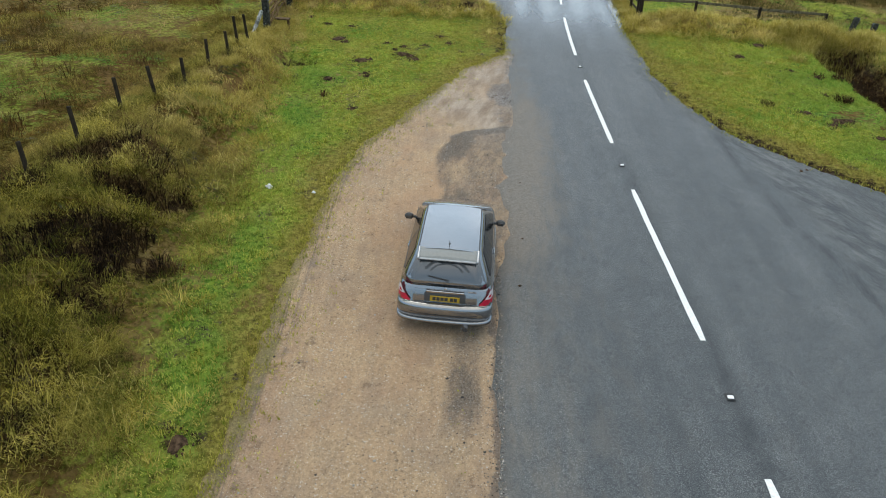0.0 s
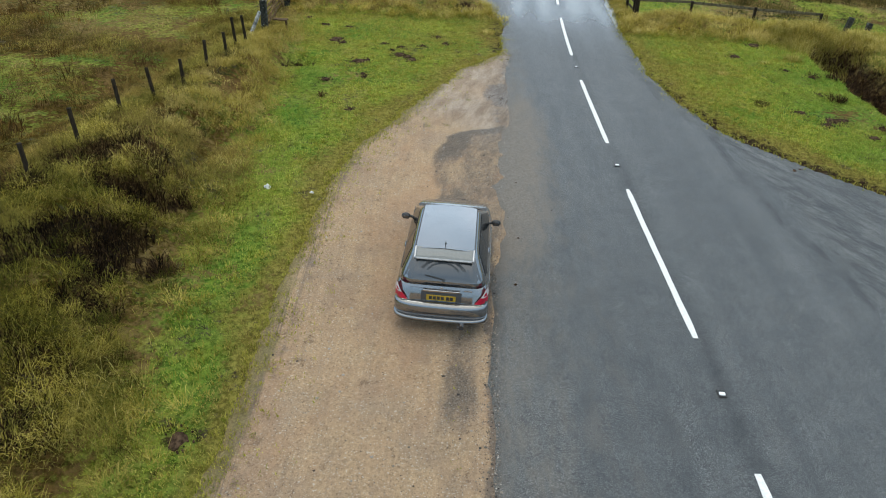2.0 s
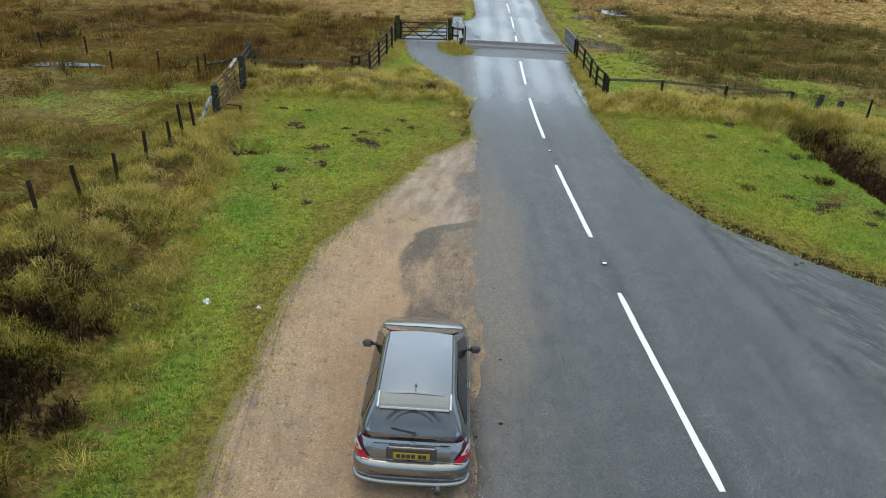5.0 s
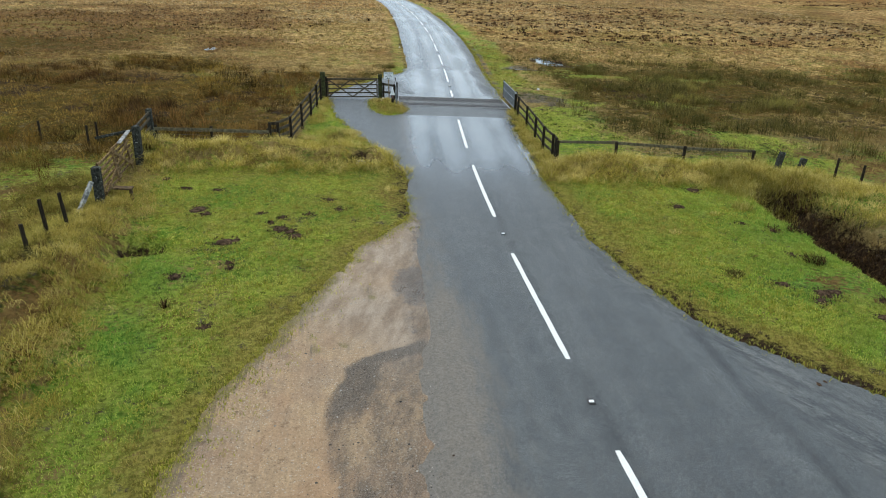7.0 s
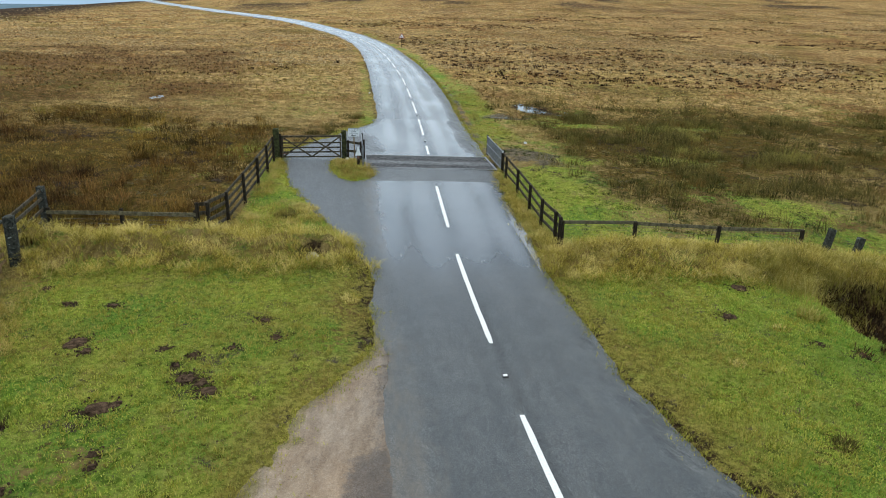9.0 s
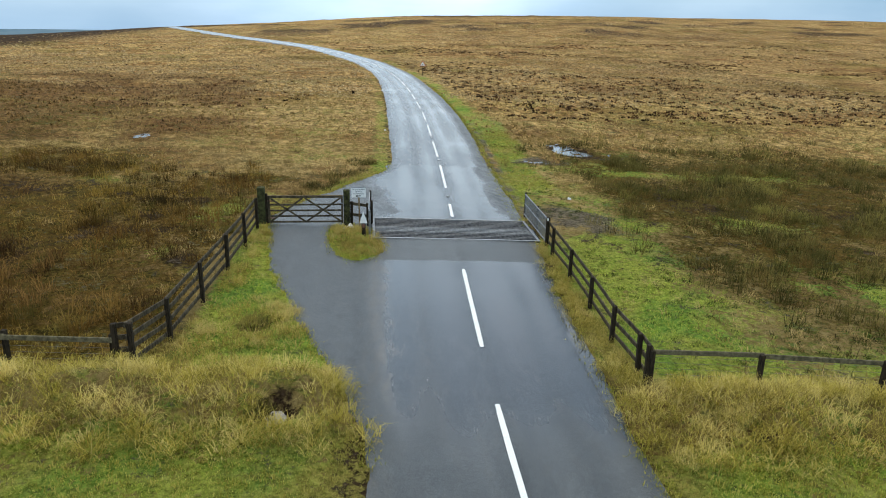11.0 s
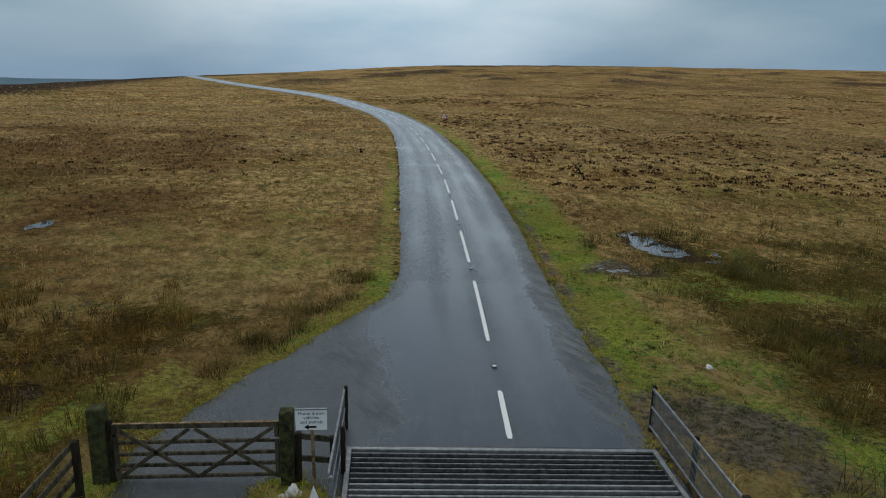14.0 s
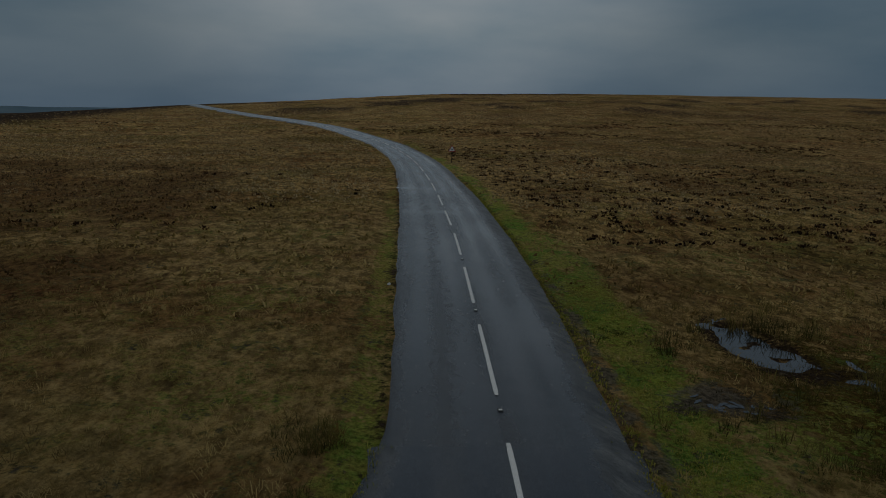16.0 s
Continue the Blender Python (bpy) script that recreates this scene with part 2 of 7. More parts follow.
def mat_asphalt():
    """Damp asphalt: salt-and-pepper grit, a tarred centre joint, frayed gravelly rims, thin mud and a film of water."""
    m = Tree("wet_asphalt", 0.4, spec=0.5)
    grit = m.noise(52, 3, 0.85, None, 0.38, 0.62)
    coarse = m.noise(17, 6, 0.95, None, 0.44, 0.56)
    mid = m.noise(1.6, 5, 0.65)
    streak = m.noise(0.5, 5, 0.6, m.where((3.2, 0.16, 1)), 0.3, 0.7)
    c = m.mix(m.maths("ADD", m.maths("MULTIPLY", grit, 0.6), m.maths("MULTIPLY", coarse, 0.4)), (0.005, 0.005, 0.006), (0.164, 0.170, 0.170))
    c = m.mix(m.noise(64, 2, 0.6, None, 0.54, 0.59), c, m.mix(m.noise(90, 1, 0.5), (0.17, 0.176, 0.166), (0.46, 0.465, 0.43)))
    c = m.mix(m.maths("MULTIPLY", mid, 0.25), c, (0.020, 0.026, 0.031))
    c = m.mix(m.maths("MULTIPLY", streak, 0.40), c, (0.036, 0.042, 0.047))
    c = m.mix(m.maths("MULTIPLY", m.attr("seam"), m.maths("ADD", 0.35, m.maths("MULTIPLY", mid, 0.4))), c, m.mix(grit, (0.006, 0.007, 0.008), (0.045, 0.048, 0.050)))
    c = m.mix(m.maths("MULTIPLY", m.attr("wet"), 0.92), c, (0.38, 0.44, 0.53), "MULTIPLY")
    c = m.mix(m.spread(m.attr("wet"), 0.6, 1.0, 0.0, 0.72), c, (0.015, 0.021, 0.031))
    worn = m.spread(m.maths("ADD", m.attr("worn"), m.maths("MULTIPLY", m.maths("SUBTRACT", m.noise(2.4, 6, 0.8, m.where((1.5, 0.7, 1)), 0.2, 0.8), 0.5), 0.7)), 0.15, 0.85)
    smear = m.noise(1.5, 7, 0.82, m.where((2.4, 0.55, 1), turn=31), 0.40, 0.62)
    gravel = m.mix(m.noise(22, 6, 0.9, None, 0.30, 0.70), m.mix(smear, (0.012, 0.014, 0.016), (0.050, 0.053, 0.053)), m.mix(smear, (0.072, 0.081, 0.088), (0.235, 0.242, 0.238)))
    c = m.mix(m.maths("MULTIPLY", worn, m.maths("ADD", 0.50, m.maths("MULTIPLY", m.noise(0.7, 5, 0.65, m.where((2.6, 0.35, 1), turn=30)), 0.45))), c, gravel)
    mud = m.spread(m.maths("ADD", m.attr("mud"), m.maths("MULTIPLY", m.maths("SUBTRACT", m.noise(1.7, 6, 0.75, m.where((2.0, 0.5, 1))), 0.5), 0.42)), 0.05, 1.05)
    c = m.mix(mud, c, m.mix(m.noise(20, 7, 0.9, None, 0.30, 0.70), (0.085, 0.074, 0.063), (0.262, 0.230, 0.192)))
    m.set("Base Color", c)
    # water lies in the wheel tracks and in shallow cross pools
    lane = m.attr("lane")
    cross = m.noise(0.30, 4, 0.55, m.where((1.1, 0.34, 1)), 0.40, 0.66)
    film = m.maths("MULTIPLY", m.maths("ADD", 0.40, m.maths("ADD", m.maths("MULTIPLY", lane, 0.34), m.maths("MULTIPLY", cross, 0.16))), m.spread(m.attr("wet"), 0.5, 1.0))
    film = m.maths("MULTIPLY", film, m.maths("SUBTRACT", 1.0, m.maths("MULTIPLY", worn, 0.8)))
    r = m.maths("SUBTRACT", m.maths("SUBTRACT", 0.58, m.maths("MULTIPLY", m.attr("wet"), 0.20)), m.maths("MULTIPLY", film, 0.30))
    m.set("Roughness", m.maths("ADD", r, m.maths("ADD", m.maths("MULTIPLY", worn, 0.15), m.maths("MULTIPLY", mud, 0.25))))
    b = m.n("ShaderNodeBump")
    b.inputs["Distance"].default_value = 0.02
    m.put(b.inputs["Strength"], m.spread(film, 0.0, 0.7, 0.5, 0.06))
    m.put(b.inputs["Height"], grit)
    m.put(m.b.inputs["Normal"], b.outputs[0])
    return m.m


def mat_dirt():
    """Packed sandy earth with pressed-in grit, damp smears, old tarmac showing through and grassy margins."""
    m = Tree("packed_earth", 0.85, spec=0.3)
    grit = m.noise(26, 7, 0.85, None, 0.25, 0.75)
    mid = m.noise(1.2, 6, 0.65)
    c = m.mix(m.noise(20, 7, 0.9, None, 0.30, 0.70), (0.294, 0.193, 0.104), (0.715, 0.506, 0.313))
    c = m.mix(m.maths("MULTIPLY", mid, 0.5), c, m.mix(grit, (0.326, 0.200, 0.109), (0.651, 0.440, 0.271)))
    c = m.mix(m.maths("MULTIPLY", m.noise(0.5, 5, 0.65, None, 0.45, 0.65), 0.5), c, m.mix(grit, (0.210, 0.149, 0.105), (0.482, 0.368, 0.276)))
    pit = m.noise(5.0, 7, 0.85, m.where((1.1, 0.9, 1)), 0.55, 0.66)
    c = m.mix(m.maths("MULTIPLY", pit, 0.55), c, m.mix(grit, (0.107, 0.068, 0.044), (0.263, 0.179, 0.120)))
    rut = m.noise(1.0, 6, 0.7, m.where((4.5, 0.35, 1), turn=4), 0.50, 0.68)
    c = m.mix(m.maths("MULTIPLY", rut, 0.28), c, m.mix(grit, (0.148, 0.108, 0.081), (0.347, 0.266, 0.200)))
    fleck = m.noise(34, 2, 0.5, None, 0.63, 0.67)
    c = m.mix(m.maths("MULTIPLY", m.noise(27, 3, 0.6, None, 0.60, 0.65), 0.55), c, (0.091, 0.060, 0.041))
    c = m.mix(m.maths("MULTIPLY", fleck, 0.7), c, (0.720, 0.675, 0.582))
    blotch = m.noise(0.9, 7, 0.75, m.where((1.3, 0.7, 1), turn=10), 0.50, 0.64)
    c = m.mix(m.maths("MULTIPLY", blotch, 0.5), c, m.mix(grit, (0.199, 0.125, 0.081), (0.462, 0.317, 0.216)))
    crack = m.noise(2.6, 8, 0.8, m.where((1.0, 0.8, 1), turn=-25), 0.585, 0.62)
    c = m.mix(m.maths("MULTIPLY", crack, 0.5), c, (0.118, 0.075, 0.049))
    warm = m.noise(0.42, 5, 0.65, m.where((1.2, 0.6, 1), turn=-8), 0.46, 0.62)
    c = m.mix(m.maths("MULTIPLY", warm, 0.38), c, m.mix(grit, (0.304, 0.162, 0.081), (0.609, 0.368, 0.216)))
    tread = m.noise(1.0, 5, 0.7, m.where((13, 0.30, 1), turn=3), 0.46, 0.60)
    c = m.mix(m.maths("MULTIPLY", tread, m.spread(m.attr("edge"), 0.02, 0.5, 0.10, 0.75)), c, m.mix(grit, (0.091, 0.070, 0.054), (0.284, 0.231, 0.181)))
    # churned wet mud towards the far end
    wetmud = m.attr("churn")
    smear = m.noise(0.9, 6, 0.72, m.where((2.0, 0.6, 1), turn=-14), 0.36, 0.64)
    c = m.mix(m.maths("MULTIPLY", wetmud, 0.85), c, m.mix(smear, m.mix(grit, (0.137, 0.102, 0.076), (0.357, 0.272, 0.206)), m.mix(grit, (0.315, 0.241, 0.176), (0.588, 0.466, 0.355))))
    tar = m.spread(m.maths("ADD", m.attr("tar"), m.maths("MULTIPLY", m.maths("SUBTRACT", m.noise(2.6, 7, 0.85, m.where((1.5, 0.6, 1), turn=-14), 0.2, 0.8), 0.5), 0.75)), 0.10, 1.05)
    c = m.mix(m.maths("MULTIPLY", tar, 0.86), c, m.mix(m.noise(34, 4, 0.9, None, 0.36, 0.64), (0.016, 0.015, 0.015), (0.237, 0.205, 0.176)))
    damp = m.spread(m.maths("ADD", m.attr("damp"), m.maths("MULTIPLY", m.maths("SUBTRACT", m.noise(2.4, 6, 0.7, None, 0.2, 0.8), 0.5), 0.75)), 0.25, 0.75)
    c = m.mix(m.maths("MULTIPLY", damp, 0.75), c, m.mix(grit, (0.055, 0.046, 0.040), (0.199, 0.159, 0.131)))
    grassy = m.spread(m.maths("ADD", m.attr("edge"), m.maths("MULTIPLY", m.maths("SUBTRACT", m.noise(2.0, 7, 0.75, None, 0.2, 0.8), 0.5), 1.1)), 0.30, 0.95)
    c = m.mix(m.maths("MULTIPLY", grassy, 0.8), c, m.mix(grit, (0.11, 0.090, 0.034), (0.334, 0.282, 0.103)))
    m.set("Base Color", c)
    m.set("Roughness", m.maths("SUBTRACT", 0.9, m.maths("ADD", m.maths("MULTIPLY", damp, 0.42), m.maths("MULTIPLY", m.maths("MULTIPLY", wetmud, smear), 0.45))))
    m.bump(m.maths("ADD", grit, m.maths("SUBTRACT", mid, pit)), 0.7, 0.04)
    return m.m


def mat_plain(name, a, b, scale=6.0, rough=0.6, metal=0.0, bump=0.0, stretch=(1, 1, 1), spec=0.5, local=False, spots=None):
    m = Tree(name, rough, metal, spec)
    f = m.noise(scale, 6, 0.65, m.where(stretch, local))
    c = m.mix(f, a, b)
    c = m.mix(m.maths("MULTIPLY", m.per_object(), 0.25), c, b)
    if spots:
        c = m.mix(m.noise(9.0, 6, 0.8, None, 0.58, 0.63), c, spots)
    m.set("Base Color", c)
    if bump:
        m.bump(f, 0.6, bump)
    return m.m


def mat_water():
    m = Tree("bog_water", 0.04, spec=0.8)
    m.set("Base Color", (0.012, 0.013, 0.012))
    m.bump(m.noise(3.0, 3, 0.5), 0.06, 0.01)
    return m.m


def mat_car_paint():
    m = Tree("grey_metallic_paint", 0.22, 0.88)
    flake = m.noise(160, 2, 0.5, m.where(local=True))
    c = m.mix(flake, (0.250, 0.252, 0.256), (0.285, 0.287, 0.292))
    dust = m.noise(3, 5, 0.6, m.where((1, 1, 1), True), 0.45, 0.75)
    c = m.mix(m.maths("MULTIPLY", dust, 0.06), c, (0.15, 0.14, 0.13))
    m.set("Base Color", c)
    m.set("Roughness", m.spread(dust, 0, 1, 0.19, 0.24))
    m.set("Coat Weight", 0.7), m.set("Coat Roughness", 0.05)
    return m.m


GROUND, ASPHALT, DIRT, WATER, PAINT = mat_ground(), mat_asphalt(), mat_dirt(), mat_water(), mat_car_paint()
LINE = mat_plain("worn_road_paint", (0.62, 0.62, 0.60), (0.82, 0.82, 0.80), 22, 0.55, bump=0.003)
FENCE_WOOD = mat_plain("weathered_dark_timber", (0.022, 0.017, 0.010), (0.115, 0.093, 0.060), 9, 0.85, bump=0.006, stretch=(1, 1, 0.35), spec=0.12)
POST_WOOD = mat_plain("dark_post_timber", (0.012, 0.009, 0.006), (0.046, 0.035, 0.022), 12, 0.85, bump=0.006, stretch=(3, 3, 0.4), spec=0.12)
PALE_WOOD = mat_plain("pale_timber", (0.075, 0.050, 0.026), (0.32, 0.225, 0.125), 9, 0.85, bump=0.006, spec=0.12)
RAIL_WOOD = mat_plain("green_grey_rail_timber", (0.060, 0.052, 0.030), (0.18, 0.155, 0.092), 9, 0.85, bump=0.006, spec=0.12)
HURDLE_WOOD = mat_plain("brown_hurdle_timber", (0.045, 0.028, 0.012), (0.29, 0.185, 0.085), 9, 0.85, bump=0.006, spec=0.12)
OLD_WOOD = mat_plain("old_brown_timber", (0.035, 0.024, 0.013), (0.15, 0.10, 0.055), 9, 0.85, bump=0.006, spec=0.12)
LICHENED_PROP = mat_plain("lichen_blotched_prop", (0.030, 0.027, 0.022), (0.55, 0.55, 0.51), 5, 0.9, bump=0.01, spec=0.12)
BLEACHED = mat_plain("bleached_grey_timber", (0.10, 0.10, 0.095), (0.42, 0.41, 0.39), 7, 0.9, bump=0.01, spec=0.12)
PALE_PAINT = mat_plain("pale_grey_paint", (0.30, 0.305, 0.31), (0.36, 0.365, 0.37), 20, 0.3, 0.5)
RECESS = mat_plain("dark_grey_plate_recess", (0.075, 0.077, 0.080), (0.09, 0.092, 0.095), 20, 0.35, 0.5)
SPOILER = mat_plain("satin_grey_plastic", (0.17, 0.178, 0.170), (0.20, 0.208, 0.200), 20, 0.4, spec=0.4)
LICHEN = mat_plain("lichened_grey_timber", (0.010, 0.010, 0.008), (0.070, 0.070, 0.056), 14, 0.9, bump=0.012, spec=0.12, spots=(0.36, 0.38, 0.34))
MOSSY = mat_plain("mossy_post_timber", (0.016, 0.016, 0.010), (0.075, 0.078, 0.028), 8, 0.9, bump=0.01, spec=0.12)
STEEL = mat_plain("galvanised_steel", (0.15, 0.155, 0.16), (0.30, 0.305, 0.31), 7, 0.5, 0.4, bump=0.002)
RAIL_STEEL = mat_plain("worn_grid_steel", (0.070, 0.070, 0.073), (0.22, 0.22, 0.225), 9, 0.45, 0.6, bump=0.002)
# wet pit concrete, near black: the pit's shade is in its colour
SHADED_CONCRETE = mat_plain("shaded_wet_concrete", (0.010, 0.009, 0.008), (0.035, 0.030, 0.025), 5, 0.6, bump=0.006)
WHITE = mat_plain("white_sign_paint", (0.80, 0.80, 0.79), (0.88, 0.88, 0.87), 10, 0.5)
INK = mat_plain("black_sign_ink", (0.02, 0.02, 0.02), (0.04, 0.04, 0.04), 10, 0.5)
RED = mat_plain("red_sign_paint", (0.42, 0.03, 0.03), (0.52, 0.06, 0.05), 10, 0.5)
RUST = mat_plain("rusty_plate", (0.10, 0.045, 0.03), (0.20, 0.09, 0.06), 14, 0.7, bump=0.004)
PEAT = mat_plain("dark_peat_soil", (0.018, 0.012, 0.008), (0.125, 0.080, 0.050), 11, 1.0, bump=0.03, spec=0.03)
LITTER = mat_plain("white_plastic_litter", (0.6, 0.6, 0.6), (0.8, 0.8, 0.8), 15, 0.5, bump=0.01)
STONE = mat_plain("pale_pebble", (0.22, 0.19, 0.16), (0.45, 0.42, 0.38), 25, 0.85, bump=0.004)
def mat_grit():
    m = Tree("loose_grit", 0.85, spec=0.3)
    m.set("Base Color", m.ramp(m.island(), [(0.0, (0.03, 0.028, 0.027)), (0.5, (0.16, 0.135, 0.11)), (0.85, (0.33, 0.28, 0.22)), (1.0, (0.56, 0.52, 0.46))]))
    return m.m


GRIT = mat_grit()
WIRE = mat_plain("dull_fence_wire", (0.10, 0.10, 0.10), (0.2, 0.2, 0.2), 10, 0.5, 0.6)
# the blue haze of distance is put into the hills' colour
HILL = mat_plain("far_hazed_hill", (0.10, 0.16, 0.20), (0.14, 0.20, 0.24), 0.004, 1.0, spec=0.0)
GREEN_GRASS = mat_blades("short_green_grass", [(0.0, (0.150, 0.280, 0.026)), (0.5, (0.375, 0.500, 0.056)), (1.0, (0.70, 0.67, 0.155))], (0.48, 0.45, 0.085), 0.4, 0.6, more=(((0.120, 0.290, 0.040), 0.6, 0.28, 0.50, 0.66), ((0.50, 0.40, 0.13), 0.5, 1.1, 0.54, 0.68), ((0.055, 0.075, 0.014), 0.7, 2.6, 0.56, 0.70)))
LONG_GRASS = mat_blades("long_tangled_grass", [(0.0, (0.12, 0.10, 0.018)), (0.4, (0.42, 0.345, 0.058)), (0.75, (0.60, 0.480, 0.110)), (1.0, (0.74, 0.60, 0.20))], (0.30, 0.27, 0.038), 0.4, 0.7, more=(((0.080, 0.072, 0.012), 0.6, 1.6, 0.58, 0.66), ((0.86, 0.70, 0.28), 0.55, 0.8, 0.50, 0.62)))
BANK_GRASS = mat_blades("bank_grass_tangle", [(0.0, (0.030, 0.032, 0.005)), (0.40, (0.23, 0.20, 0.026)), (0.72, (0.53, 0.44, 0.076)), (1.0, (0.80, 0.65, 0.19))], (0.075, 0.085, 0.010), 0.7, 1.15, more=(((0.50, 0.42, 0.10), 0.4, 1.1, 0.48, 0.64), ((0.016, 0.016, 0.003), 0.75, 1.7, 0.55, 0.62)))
STRAW_GRASS = mat_blades("pale_straw", [(0.0, (0.24, 0.20, 0.040)), (0.6, (0.48, 0.39, 0.095)), (1.0, (0.74, 0.62, 0.24))], (0.26, 0.25, 0.045), 0.7, 0.8)
MOUND_STRAW = mat_blades("bright_straw", [(0.0, (0.26, 0.20, 0.052)), (0.6, (0.50, 0.39, 0.125)), (1.0, (0.70, 0.57, 0.235))], (0.34, 0.28, 0.055), 0.45, 0.8)
DRY_GRASS = mat_blades("dead_moor_grass", [(0.0, (0.16, 0.108, 0.034)), (0.5, (0.46, 0.325, 0.115)), (1.0, (0.72, 0.54, 0.235))], (0.30, 0.205, 0.064), 0.7, 0.07, more=(((0.31, 0.255, 0.060), 0.6, 0.045, 0.50, 0.64), ((0.075, 0.048, 0.018), 0.75, 0.11, 0.56, 0.68)))
PINK_GRASS = mat_blades("pinkish_moor_straw", [(0.0, (0.16, 0.108, 0.048)), (0.5, (0.47, 0.345, 0.175)), (1.0, (0.74, 0.57, 0.32))], (0.27, 0.185, 0.080), 0.6, 0.05, more=(((0.36, 0.32, 0.12), 0.6, 0.03, 0.50, 0.64),))
RUSHES = mat_blades("brown_green_rushes", [(0.0, (0.028, 0.030, 0.008)), (0.55, (0.125, 0.108, 0.030)), (1.0, (0.30, 0.235, 0.068))], (0.115, 0.098, 0.024), 0.6, 0.2, more=(((0.040, 0.044, 0.008), 0.65, 0.33, 0.50, 0.62), ((0.36, 0.31, 0.075), 0.75, 0.24, 0.54, 0.66), ((0.27, 0.145, 0.040), 0.6, 0.5, 0.55, 0.66)))
WEST_RUSHES = mat_blades("red_brown_rushes", [(0.0, (0.030, 0.028, 0.006)), (0.55, (0.175, 0.120, 0.022)), (1.0, (0.42, 0.27, 0.055))], (0.18, 0.080, 0.018), 0.6, 0.22, more=(((0.030, 0.021, 0.007), 0.9, 0.30, 0.44, 0.58), ((0.30, 0.25, 0.050), 0.7, 0.26, 0.58, 0.68), ((0.115, 0.125, 0.022), 0.6, 0.5, 0.55, 0.66)))
WEST_BOG = mat_blades("red_gold_bog_grass", [(0.0, (0.060, 0.038, 0.008)), (0.5, (0.30, 0.185, 0.034)), (1.0, (0.62, 0.42, 0.085))], (0.15, 0.078, 0.018), 0.55, 0.35, more=(((0.34, 0.28, 0.055), 0.7, 0.22, 0.54, 0.66), ((0.040, 0.026, 0.010), 0.7, 0.4, 0.54, 0.66)))
BOG_GRASS = mat_blades("bog_grass_mix", [(0.0, (0.024, 0.022, 0.006)), (0.5, (0.100, 0.082, 0.020)), (1.0, (0.25, 0.20, 0.050))], (0.055, 0.040, 0.012), 0.8, 0.35, more=(((0.30, 0.27, 0.045), 0.7, 0.22, 0.54, 0.66), ((0.20, 0.125, 0.034), 0.45, 0.5, 0.54, 0.66)))
FIELD_GRASS = mat_blades("wet_field_grass", [(0.0, (0.070, 0.068, 0.012)), (0.5, (0.27, 0.24, 0.042)), (1.0, (0.58, 0.49, 0.12))], (0.16, 0.115, 0.020), 0.7, 0.22, more=(((0.055, 0.042, 0.010), 0.75, 0.35, 0.48, 0.60), ((0.36, 0.34, 0.050), 0.6, 0.3, 0.56, 0.68)))
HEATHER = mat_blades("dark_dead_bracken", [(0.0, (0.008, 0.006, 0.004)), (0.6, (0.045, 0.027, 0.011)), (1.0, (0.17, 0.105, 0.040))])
SHADED_GROWTH = mat_blades("shaded_ditch_growth", [(0.0, (0.009, 0.006, 0.003)), (0.5, (0.048, 0.028, 0.011)), (1.0, (0.17, 0.10, 0.038))])
MOOR_HEATHER = mat_blades("red_brown_heather", [(0.0, (0.009, 0.005, 0.003)), (0.5, (0.045, 0.023, 0.010)), (1.0, (0.17, 0.088, 0.036))])
DARK_TUFT = mat_blades("dark_green_tuft", [(0.0, (0.012, 0.022, 0.005)), (0.5, (0.045, 0.065, 0.012)), (1.0, (0.12, 0.14, 0.026))])
FRINGE = mat_blades("fringe_grass", [(0.0, (0.140, 0.185, 0.016)), (0.5, (0.36, 0.36, 0.042)), (1.0, (0.62, 0.54, 0.13))], (0.34, 0.28, 0.055), 0.6, 0.8)

# ---- numbers of the place ----


def sstep(a, b, v):
    u = np.clip((np.asarray(v, float) - a) / (b - a), 0, 1)
    return u * u * (3 - 2 * u)


def vnoise(x, y, scale, seed=0):
    """Smooth lattice noise in -1..1 at that wavelength."""
    u, v = np.asarray(x, float) / scale + seed * 17.3, np.asarray(y, float) / scale - seed * 9.7
    i, j = np.floor(u), np.floor(v)
    a, b = u - i, v - j
    a, b = a * a * (3 - 2 * a), b * b * (3 - 2 * b)

    def h(p, q):
        s = np.sin(p * 127.1 + q * 311.7 + seed * 74.7) * 43758.5453
        return s - np.floor(s)

    top = h(i, j) * (1 - a) + h(i + 1, j) * a
    low = h(i, j + 1) * (1 - a) + h(i + 1, j + 1) * a
    return 2 * (top * (1 - b) + low * b) - 1


def knots(y, pairs):
    p = np.array(pairs, float)
    return np.interp(y, p[:, 0], p[:, 1])


ROAD_L = [(-60, 0.6), (12, 0.6), (14, 0.8), (17, 1.0), (21.6, 1.35), (29.5, 1.2), (33.3, 1.2), (35.4, 0.56), (38.7, -0.69), (42.9, -1.82), (47.2, -2.65), (49.5, -2.8), (52.4, -1.6), (54.7, -0.4), (57.9, 1.05), (60.1, 2.3), (63, 2.6), (75.7, 2.85), (95.8, 3.17), (117, 3.3)]
ROAD_R = [(-60, 14), (10, 13.5), (14, 12.5), (16.9, 10.9), (18.2, 9.6), (19.8, 8.35), (21, 7.6), (23.2, 6.95), (26.3, 6.55), (31, 6.5), (33, 6.65), (36.6, 6.85), (43.4, 7.35), (46.7, 7.85), (50, 8.0), (59.3, 8.4), (72.8, 9.4), (86, 10.0), (113, 10.2), (117, 10.1)]
